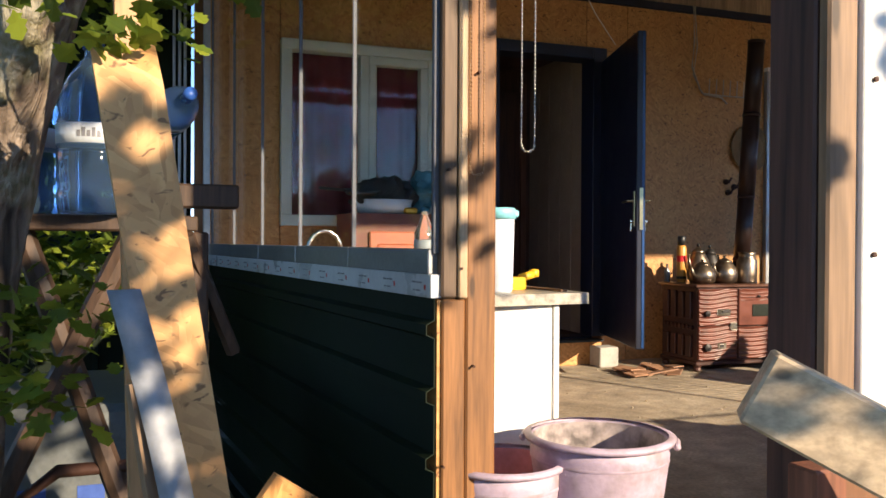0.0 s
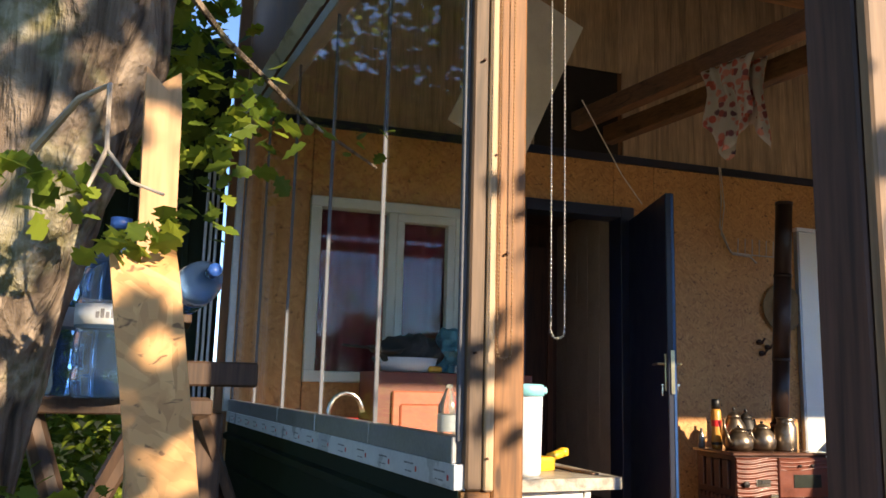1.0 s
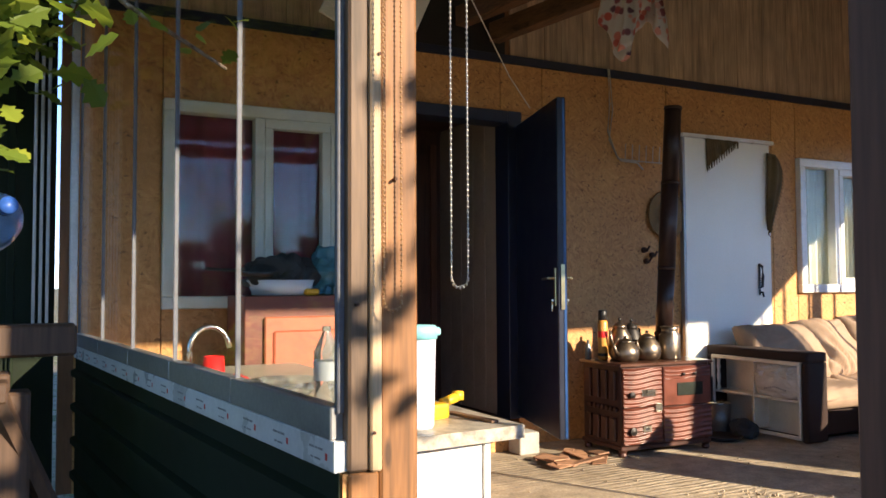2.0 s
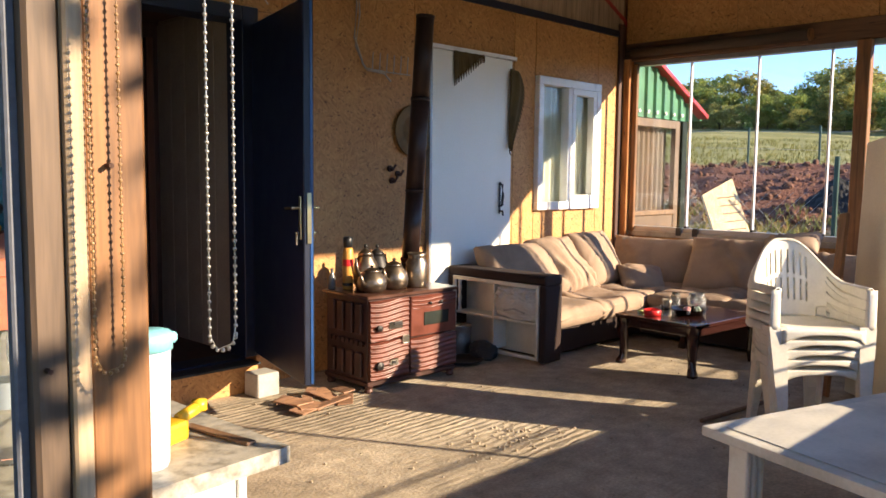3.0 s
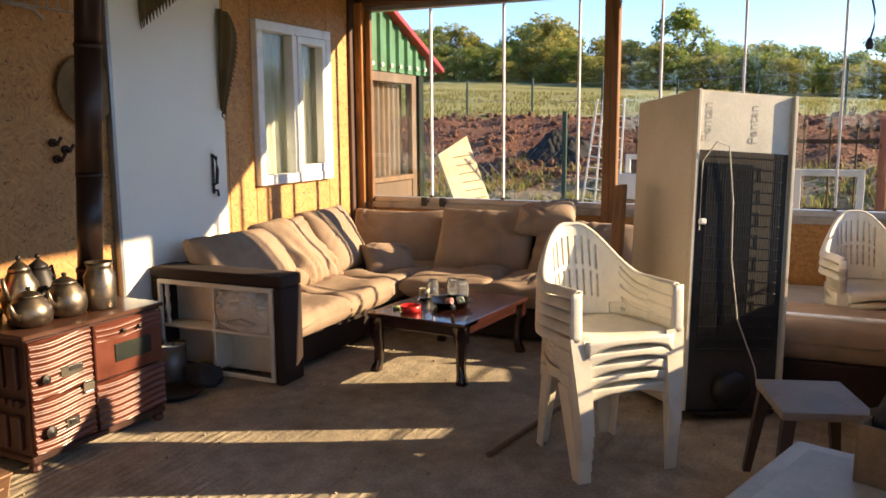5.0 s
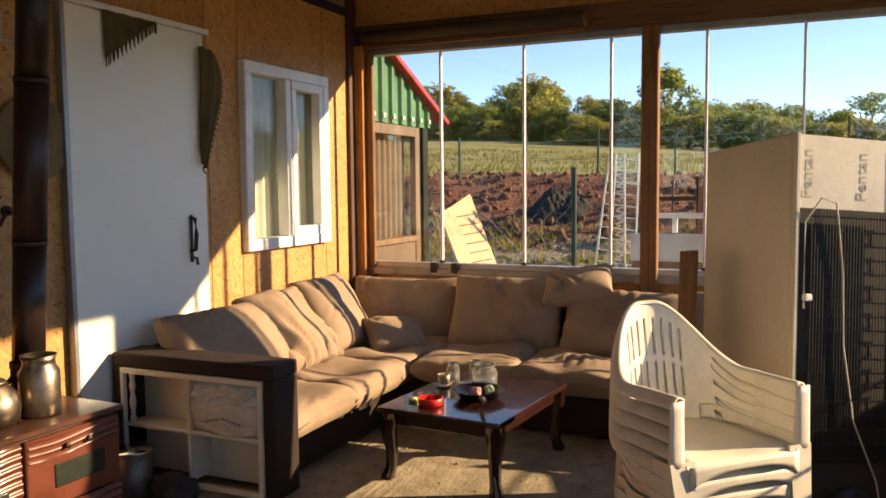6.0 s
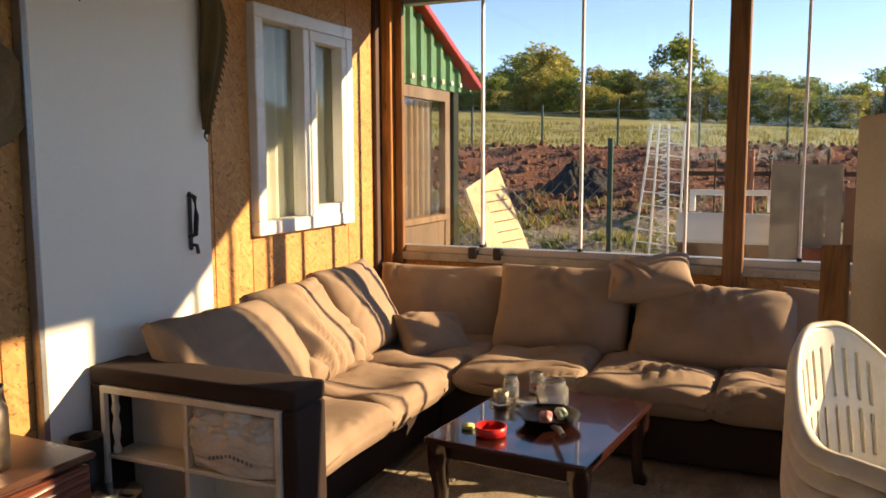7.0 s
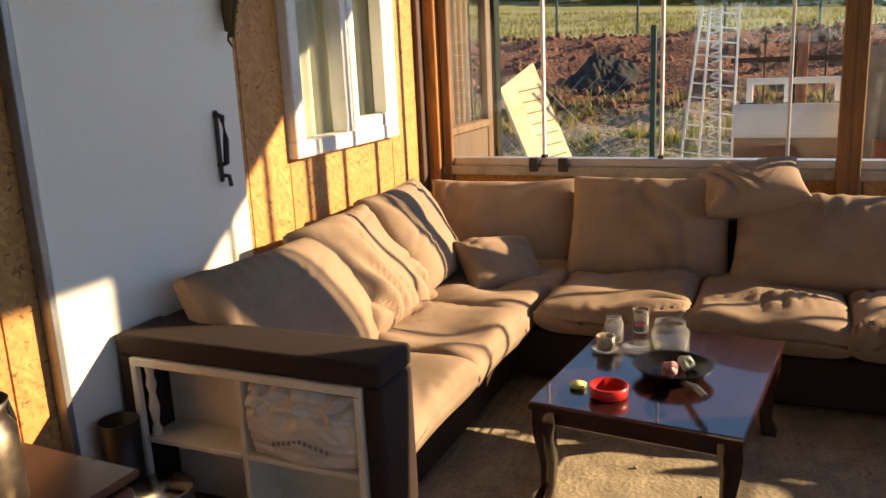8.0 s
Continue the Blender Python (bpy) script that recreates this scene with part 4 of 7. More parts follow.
for k in range(8):
    rod(side, (-0.012, 0.06 + 0.048 * k, 0.32), (0.012, 0.06 + 0.048 * k, 0.32), 0.018, n=10)
part("side_relief", side, ENAMEL_DK, sv, "cast side panel with arches")

pipe = thing("stove_pipe", pose(4.47, 5.37, 0.634), "dark brown leaning stove pipe", "stove pipe")
lean = Vector((4.54 - 4.47, 5.295 - 5.37, 2.5 - 0.634))
for i, (a, b, r, mt) in enumerate(((0.0, 0.1, 0.066, PIPE_RED), (0.09, 0.36, 0.062, PIPE), (0.355, 0.7, 0.064, PIPE), (0.695, 1.0, 0.062, PIPE))):
    part("pipe_length", rod(B(), lean * a, lean * b, r, n=24), mt, pipe, "", True)
    part("collar", rod(B(), lean * (b - 0.012), lean * b, r + 0.004, n=24), mt, pipe, "", True)


def kettle(x, y, z, r, h, name, label, spout=True, tall=False, mat=TIN):
    k = thing(name, pose(x, y, z, 0, 0, 20), label, "kettle" if spout else "jug", "pots on the stove")
    if tall:
        pr = [(r * 0.95, 0), (r, 0.01), (r, h * 0.72), (r * 0.8, h * 0.82), (r * 0.78, h * 0.9), (r * 0.9, h), (r * 0.84, h), (r * 0.72, h * 0.9)]
    else:
        pr = [(r * 0.7, 0), (r * 0.92, h * 0.12), (r, h * 0.38), (r * 0.9, h * 0.65), (r * 0.6, h * 0.85), (r * 0.55, h * 0.9)]
    part("pot_body", lathe(B(), pr, 28), mat, k, "", True)
    if not tall:
        part("lid", lathe(B(), [(r * 0.58, h * 0.9), (r * 0.5, h * 0.97), (r * 0.2, h * 1.06), (r * 0.08, h * 1.09)], 24), mat, k, "", True)
        part("lid_knob", lathe(B(), [(0.006, h * 1.08), (0.013, h * 1.13), (0.01, h * 1.19), (0.0, h * 1.2)], 12), SOOT, k, "", True)
    if spout:
        part("spout", tube(B(), [(-r * 0.8, 0, h * 0.3), (-r * 1.25, 0, h * 0.5), (-r * 1.5, 0, h * 0.85)], [0.018, 0.013, 0.009], 8), mat, k, "", True)
    part("handle", tube(B(), [(r * 0.85, 0, h * (0.86 if tall else 0.75)), (r * 1.35, 0, h * 0.86), (r * 1.6, 0, h * 0.6), (r * 1.45, 0, h * 0.3)], 0.009, 8), SOOT, k, "", True)
    return k


kettle(4.02, 5.25, 0.634, 0.1, 0.15, "teapot", "tarnished lower teapot on the stove")
kettle(4.12, 5.43, 0.634, 0.09, 0.25, "teapot", "tall tarnished teapot with domed lid")
kettle(4.235, 5.27, 0.634, 0.1, 0.175, "kettle", "round dark tarnished kettle on the stove")
kettle(4.25, 5.46, 0.634, 0.085, 0.24, "kettle", "sooty kettle behind the others", mat=SOOT)
kettle(4.42, 5.24, 0.634, 0.075, 0.235, "tin_jug", "tall worn tin jug without a lid", False, True)
can = thing("spray_can", pose(3.98, 5.45, 0.634), "yellow and black foam spray can", "spray can")
part("can_body", lathe(B(), [(0.03, 0), (0.033, 0.005), (0.033, 0.2), (0.026, 0.215)], 20), plain("can_yellow", (0.55, 0.26, 0.05), 0.35), can, "", True)
part("cap", lathe(B(), [(0.028, 0.215), (0.028, 0.265), (0.02, 0.27)], 20), BLACK, can, "", True)
part("label_band", lathe(B(), [(0.0335, 0.02), (0.0335, 0.035)], 20, cap=False), BLACK, can, "", True)
part("label_mark", lathe(B(), [(0.0337, 0.12), (0.0337, 0.155)], 20, cap=False), RED, can, "", True)
can.scale = (1.1, 1.1, 1.32)
bt = thing("small_bottle", pose(3.9, 5.52, 0.634), "small dark bottle on the stove", "bottle")
part("bottle_body", lathe(B(), [(0.024, 0), (0.026, 0.01), (0.026, 0.08), (0.01, 0.11), (0.01, 0.14)], 16), plain("grey_glass", (0.1, 0.1, 0.1), 0.2), bt, "", True)

# ---- things hung on the wall ----
hat = thing("straw_hat", pose(4.915, YB - 0.03, 1.74, 90, 0, 0), "round woven straw hat hung on the wall", "hat")
hb = B()
pr = []
for i in range(26):
    r = 0.2 * (1 - i / 27)
    pr.append((r, (0.0 if r > 0.12 else 0.055 * (1 - (r / 0.12) ** 4)) + 0.009 * (i % 2)))
lathe(hb, pr, 40)
part("brim_and_crown", hb, STRAW, hat, "", True)
hk = thing("wall_hooks", pose(4.735, YB - 0.005, 1.39), "dark metal hooks on the wall", "hooks")
for a, b in ((-0.05, 0.06), (0.03, 0.02), (-0.03, -0.03)):
    part("hook", tube(B(), [(a, 0, b), (a - 0.01, -0.05, b - 0.01), (a + 0.01, -0.06, b + 0.03)], 0.01, 7), IRON, hk)
    part("rosette", rod(B(), (a, 0.002, b), (a, -0.014, b), 0.024, n=12), IRON, hk)
wr = thing("hanging_wire", pose(0, 0, 0), "loose grey cable hanging from the batten", "cable")
part("cable", tube(B(), [(4.33, YB - 0.03, 2.88), (4.35, YB - 0.02, 2.6), (4.32, YB - 0.03, 2.38), (4.4, YB - 0.03, 2.2), (4.45, YB - 0.02, 2.16), (4.62, YB - 0.02, 2.15), (4.68, YB - 0.02, 2.1)], 0.007, 6), CORD, wr)
part("cable", tube(B(), [(4.35, YB - 0.02, 2.88), (4.37, YB - 0.03, 2.55), (4.34, YB - 0.02, 2.32), (4.42, YB - 0.03, 2.17), (4.6, YB - 0.025, 2.165)], 0.006, 6), CORD, wr)
rk = thing("wire_rack", pose(4.66, YB - 0.02, 2.16), "small wire rack on the wall", "rack")
part("wire_bar", tube(B(), [(-0.2, -0.02, 0), (0.2, -0.02, 0)], 0.005), CORD, rk)
for i in range(6):
    part("wire_prong", tube(B(), [(-0.18 + 0.07 * i, -0.02, -0.01), (-0.18 + 0.07 * i, -0.03, 0.13)], 0.004), CORD, rk)
ln = thing("clothes_line", pose(0, 0, 0), "thin white line stretched to the wall", "line")
part("line", tube(B(), [(2.75, 5.2, 3.05), (3.3, 5.6, 2.66), (3.6, 5.8, 2.5)], 0.004, 5), CHALK, ln)

# ---- corner sofa ----
def pillow(w, d, h, seed, flat=3.0, crease=0.012, sag=0.0):
    bm = B()
    bmesh.ops.create_cube(bm, size=2)
    bmesh.ops.subdivide_edges(bm, edges=bm.edges[:], cuts=33, use_grid_fill=True)
    for v in bm.verts:
        u, k, s = v.co
        a, b = 1 - abs(u) ** flat, 1 - abs(k) ** flat
        t = (max(a, 0.0) * max(b, 0.0)) ** 0.42
        pinch = 1 - 0.05 * (1 - abs(u) ** 2) * abs(k) ** 3
        pinch2 = 1 - 0.05 * (1 - abs(k) ** 2) * abs(u) ** 3
        p = Vector((u * w / 2 * pinch2, k * d / 2 * pinch, s * h / 2 * (0.16 + 0.84 * t)))
        n = noise.noise((p.x * 4 + seed, p.y * 4, p.z * 2 + seed)) * crease * 1.5
        f1 = p.x * 30 + p.y * 12 + 6 * noise.noise((p.x * 3, p.y * 3, seed))
        fold = (abs(math.sin(f1)) ** 0.6 - 0.6) * max(0, noise.noise((p.x * 4 + seed, p.y * 2.5, seed * 2)) + 0.12) * crease * 3.0
        f3 = p.x * 75 - p.y * 30 + 9 * noise.noise((p.x * 5, p.y * 4, seed + 4))
        fold += (abs(math.sin(f3)) ** 0.7 - 0.6) * max(0, noise.noise((p.x * 5 + 2, p.y * 5 + seed, seed)) - 0.05) * crease * 0.9
        f2 = p.y * 42 - p.x * 9 + 5 * noise.noise((p.x * 4, p.y * 2, seed + 9))
        fold += (abs(math.sin(f2)) ** 0.6 - 0.6) * max(0, noise.noise((p.x * 3, p.y * 5 + seed, seed * 3)) - 0.1) * crease * 1.6
        p.z += (n + fold) * (1 if s > 0 else 0.06) - sag * t * (1 - u * u) * (1 if s > 0 else 0)
        v.co = p
    return bm


sofa = thing("corner_sofa", pose(0, 0, 0), "tan and dark brown corner sofa with open arm shelf", "sofa")
part("base", bx(B(), 5.5, 7.9, 4.9, 5.72, 0.03, 0.25, 0.012), SUEDE, sofa, "dark brown suede base")
part("base", bx(B(), 6.84, 7.88, 2.75, 4.9, 0.03, 0.25, 0.012), SUEDE, sofa)
part("back_rest", bx(B(), 5.5, 7.9, 5.6, 5.77, 0.03, 0.66, 0.03, None, 2), SUEDE, sofa)
part("back_rest", bx(B(), 7.74, 7.92, 2.75, 5.6, 0.03, 0.62, 0.03, None, 2), SUEDE, sofa)
# arm: a hollow shelf box with suede wrap
for a in ((5.285, 5.5, 4.775, 5.76, 0.6, 0.672), (5.285, 5.5, 4.775, 4.835, 0.02, 0.6), (5.46, 5.505, 4.835, 5.76, 0.02, 0.6), (5.285, 5.46, 5.7, 5.76, 0.02, 0.6)):
    part("arm_panel", bx(B(), *a, 0.022, None, 3), SUEDE, sofa, "", True)
for a in ((5.276, 5.3, 4.835, 5.7, 0.572, 0.6), (5.276, 5.3, 4.835, 5.7, 0.035, 0.06), (5.276, 5.3, 4.835, 4.86, 0.06, 0.572), (5.276, 5.3, 5.675, 5.7, 0.06, 0.572)):
    part("shelf_trim", bx(B(), *a, 0.003), LAMINATE, sofa, "cream shelf edge")
part("shelf_back", bx(B(), 5.445, 5.459, 4.838, 5.698, 0.035, 0.598), LAMINATE, sofa)
part("shelf_divider", bx(B(), 5.29, 5.445, 5.27, 5.29, 0.06, 0.572, 0.002), LAMINATE, sofa)
part("shelf_board", bx(B(), 5.285, 5.445, 4.86, 5.27, 0.3, 0.318, 0.002), LAMINATE, sofa)
part("shelf_board", bx(B(), 5.285, 5.445, 5.29, 5.675, 0.3, 0.318, 0.002), LAMINATE, sofa)
part("turned_post", lathe(B(), [(0.015, 0.318), (0.017, 0.34), (0.01, 0.36), (0.018, 0.42), (0.01, 0.47), (0.018, 0.5), (0.012, 0.53), (0.017, 0.57)], 12, (5.31, 5.65, 0)), LAMINATE, sofa, "turned cream baluster", True)


def set_cushion(name, m, w, d, h, seed, **kw):
    ob = part(name, pillow(w, d, h, seed, **kw), FABRIC, sofa, "", True)
    ob.matrix_local = m
    return ob


# seat cushions
for i, (xa, xb) in enumerate(((5.5, 6.12), (6.1, 6.7), (6.68, 7.3))):
    set_cushion("seat_cushion", pose((xa + xb) / 2, 5.19, 0.325, 1.5, 0, 0), xb - xa + 0.02, 0.8, 0.19, 3 + i, flat=7, crease=(0.018, 0.032, 0.03)[i], sag=0.015)
for i, (ya, yb) in enumerate(((4.12, 4.78), (3.48, 4.14), (2.84, 3.5))):
    set_cushion("seat_cushion", pose(7.2, (ya + yb) / 2, 0.325, 0, 1.5, 0), 0.86, yb - ya + 0.02, 0.19, 13 + i, flat=7, crease=0.028, sag=0.012)
set_cushion("seat_cushion", pose(7.45, 5.16, 0.32), 0.75, 0.82, 0.18, 21, flat=7)
# back cushions along the house wall, slumped
set_cushion("back_cushion", pose(5.84, 5.45, 0.58, 58, 0, -4), 0.8, 0.56, 0.27, 31, crease=0.016)
set_cushion("back_cushion", pose(6.42, 5.46, 0.6, 56, 0, 3), 0.66, 0.58, 0.26, 33, crease=0.036)
set_cushion("back_cushion", pose(6.98, 5.48, 0.63, 60, 0, 3), 0.62, 0.56, 0.25, 35, crease=0.02)
# back cushions along the panes
set_cushion("back_cushion", pose(7.63, 5.22, 0.57, 68, 0, -80), 0.86, 0.52, 0.22, 41, crease=0.017)
set_cushion("back_cushion", pose(7.58, 4.42, 0.59, 66, 0, -88), 0.82, 0.56, 0.25, 43, crease=0.017)
set_cushion("back_cushion", pose(7.54, 3.56, 0.55, 54, 0, -92), 0.9, 0.52, 0.28, 45, crease=0.018)
set_cushion("back_cushion", pose(7.6, 2.98, 0.57, 62, 0, -90), 0.5, 0.5, 0.2, 47)
cz = thing("throw_pillow", pose(7.2, 5.1, 0.46, 38, 4, -42), "small tan throw pillow in the sofa corner", "pillow", "loose pillows")
part("pillow", pillow(0.42, 0.32, 0.17, 51, flat=2.4), FABRIC, cz, "", True)
cz = thing("throw_pillow", pose(7.66, 3.93, 0.805, 20, -8, -80), "tan throw pillow lying on the back cushions", "pillow", "loose pillows")
part("pillow", pillow(0.48, 0.37, 0.21, 53, flat=2.2, crease=0.016), FABRIC, cz, "", True)
sk = thing("white_sack", pose(5.37, 5.06, 0.32), "crumpled white woven sack in the arm shelf", "sack")
sb = B()
bmesh.ops.create_cube(sb, size=2)
bmesh.ops.subdivide_edges(sb, edges=sb.edges[:], cuts=46, use_grid_fill=True)
for v in sb.verts:
    p = Vector(v.co)
    q = p.normalized() * 0.75 + p * 0.42
    up = max(0.0, min(1.0, (p.z + 0.05) / 0.5))
    w1, w2 = noise.noise(Vector((p.y * 1.6, p.z * 2.4, 3.0))), noise.noise(Vector((p.y * 3.1 + 4, p.z * 4.0, 9.0)))
    crease = (1 - abs(w1) * 3.2) * 0.5 + (1 - abs(w2) * 3.0) * 0.4
    fold = math.sin(p.y * 9 + 5 * w1 + 3 * p.z) * 0.5
    out = 0.008 * crease + 0.022 * up * crease + 0.016 * up * fold
    x_ = q.x * 0.068 - (out if p.x < 0 else 0.0)
    v.co = Vector((-0.018 + x_, max(-0.196, min(0.196, q.y * 0.2)), max(0.0, min(0.25, 0.12 + q.z * 0.125 + 0.02 * up * w2))))
part("sack", sb, SACK, sk, "", True)
mk = B()
for i in range(11):
    bx(mk, -0.1, -0.0985, -0.105 + 0.019 * i, -0.105 + 0.019 * i + 0.011, 0.075 - 0.004 * abs(i - 5), 0.089 - 0.004 * abs(i - 5))
part("print", mk, INK_GREY, sk)

# ---- coffee table ----
ct = thing("coffee_table", pose(6.226, 4.122, 0, 0, 0, -5.5), "dark lacquered wooden coffee table with curved legs", "coffee table")
TW, TD = 0.91, 0.69
part("tabletop", bx(B(), -TW / 2, TW / 2, -TD / 2, TD / 2, 0.352, 0.38, 0.008, None, 2), MAHOGANY, ct)
for a in ((-TW / 2 + 0.05, TW / 2 - 0.05, -TD / 2 + 0.04, -TD / 2 + 0.06), (-TW / 2 + 0.05, TW / 2 - 0.05, TD / 2 - 0.06, TD / 2 - 0.04)):
    part("apron", bx(B(), *a, 0.285, 0.352, 0.004), MAHOGANY, ct)
for a in ((-TW / 2 + 0.05, -TW / 2 + 0.07, -TD / 2 + 0.06, TD / 2 - 0.06), (TW / 2 - 0.07, TW / 2 - 0.05, -TD / 2 + 0.06, TD / 2 - 0.06)):
    part("apron", bx(B(), *a, 0.285, 0.352, 0.004), MAHOGANY, ct)
for sx in (-1, 1):
    for sy in (-1, 1):
        lb = B()
        rings = []
        for zz, hw, off in ((0.352, 0.036, 0.0), (0.3, 0.036, 0.0), (0.25, 0.03, 0.004), (0.15, 0.023, -0.006), (0.06, 0.021, -0.004), (0.02, 0.027, 0.008), (0.0, 0.027, 0.01)):
            cx, cy = sx * (TW / 2 - 0.05 + off), sy * (TD / 2 - 0.045 + off)
            rings.append([lb.verts.new((cx + a * hw, cy + b * hw, zz)) for a, b in ((-1, -1), (1, -1), (1, 1), (-1, 1))])
        for r0, r1 in zip(rings, rings[1:]):
            for k in range(4):
                lb.faces.new((r0[k], r0[(k + 1) % 4], r1[(k + 1) % 4], r1[k]))
        lb.faces.new(rings[0])
        lb.faces.new(rings[-1])
        part("leg", lb, MAHOGANY, ct, "", True)

ZT = 0.381
pan = thing("frying_pan", pose(6.165, 4.09, ZT), "black frying pan with crumpled foil pieces", "pan")
part("pan_bowl", lathe(B(), [(0.0, 0.002), (0.098, 0.002), (0.134, 0.044), (0.139, 0.046), (0.131, 0.043), (0.096, 0.008), (0.0, 0.008)], 36), plain("black_nonstick", (0.008, 0.007, 0.007), 0.22), pan, "", True)
part("pan_handle", tube(B(), [(-0.11, -0.05, 0.025), (-0.2, -0.1, 0.05), (-0.28, -0.14, 0.055)], [0.01, 0.012, 0.011], 8), plain("handle_grey", (0.2, 0.19, 0.18), 0.3, 0.5), pan)
for i, (a, b, c) in enumerate(((-0.01, 0.01, (0.75, 0.35, 0.35)), (0.06, -0.035, (0.35, 0.45, 0.36)))):
    fb = B()
    bmesh.ops.create_icosphere(fb, subdivisions=3, radius=0.026, matrix=Matrix.Translation((a, b, 0.03)))
    for v in fb.verts:
        v.co += (v.co - Vector((a, b, 0.03))) * 0.5 * noise.noise(v.co * 40 + Vector((i * 9, 0, 0)))
    part("foil_scrap", fb, plain("crumpled_wrap", c, 0.35, var=0.6, scale=40), pan)
ash = thing("ashtray", pose(5.93, 4.265, ZT), "round red plastic ashtray", "ashtray")
part("ring", lathe(B(), [(0.055, 0), (0.062, 0.004), (0.066, 0.04), (0.06, 0.042), (0.053, 0.012), (0.0, 0.01)], 28), RED, ash, "", True)


def jar(name, x, y, r, h, label, neck=0.8, cat="jar"):
    j = thing(name, pose(x, y, ZT), label, cat, "glassware on the table")
    part("glass_body", lathe(B(), [(r * 0.92, 0), (r, 0.006), (r, h * 0.72), (r * neck, h * 0.86), (r * neck, h), (r * neck - 0.004, h), (r * neck - 0.004, h * 0.86), (r - 0.005, h * 0.7), (r - 0.005, 0.008), (0, 0.008)], 28), CLEAR, j, "", True)
    return j


jar("glass_jar", 6.36, 4.13, 0.072, 0.135, "large clear glass jar without lid")
jar("glass_jar", 6.46, 4.36, 0.038, 0.105, "small clear glass jar")
tg = jar("tea_glass", 6.6, 4.28, 0.033, 0.095, "tea glass with a rest of tea", 1.0, "glass")
part("tea", lathe(B(), [(0.0, 0.009), (0.026, 0.009), (0.026, 0.03), (0.0, 0.03)], 20), plain("tea", (0.25, 0.03, 0.015), 0.2), tg)
cup = thing("coffee_cup", pose(6.335, 4.365, ZT), "small patterned coffee cup on a glass saucer", "cup")
part("saucer", lathe(B(), [(0.03, 0), (0.055, 0.012), (0.053, 0.014), (0.0, 0.006)], 24), CLEAR, cup, "", True)
part("cup_bowl", lathe(B(), [(0.024, 0.008), (0.033, 0.03), (0.036, 0.065), (0.033, 0.065), (0.02, 0.015), (0, 0.015)], 24), plain("patterned_china", (0.5, 0.42, 0.3), 0.25, var=0.6, scale=60), cup, "", True)
part("cup_ear", tube(B(), [(0.034, 0, 0.055), (0.056, 0, 0.05), (0.055, 0, 0.03), (0.032, 0, 0.022)], 0.005, 7), PVC, cup)
tagged(part("lemon_slice", lathe(B(), [(0.0, 0), (0.028, 0.004), (0.03, 0.015), (0.0, 0.02)], 18, (5.97, 4.38, ZT)), plain("lemon", (0.6, 0.62, 0.25), 0.5), None, "", True), "pale green fruit slice", "fruit")
tagged(part("saucer", lathe(B(), [(0.0, 0), (0.07, 0.004), (0.072, 0.012), (0.0, 0.014)], 24, (6.4, 4.24, ZT)), CLEAR, None, "", True), "small clear glass saucer", "saucer")

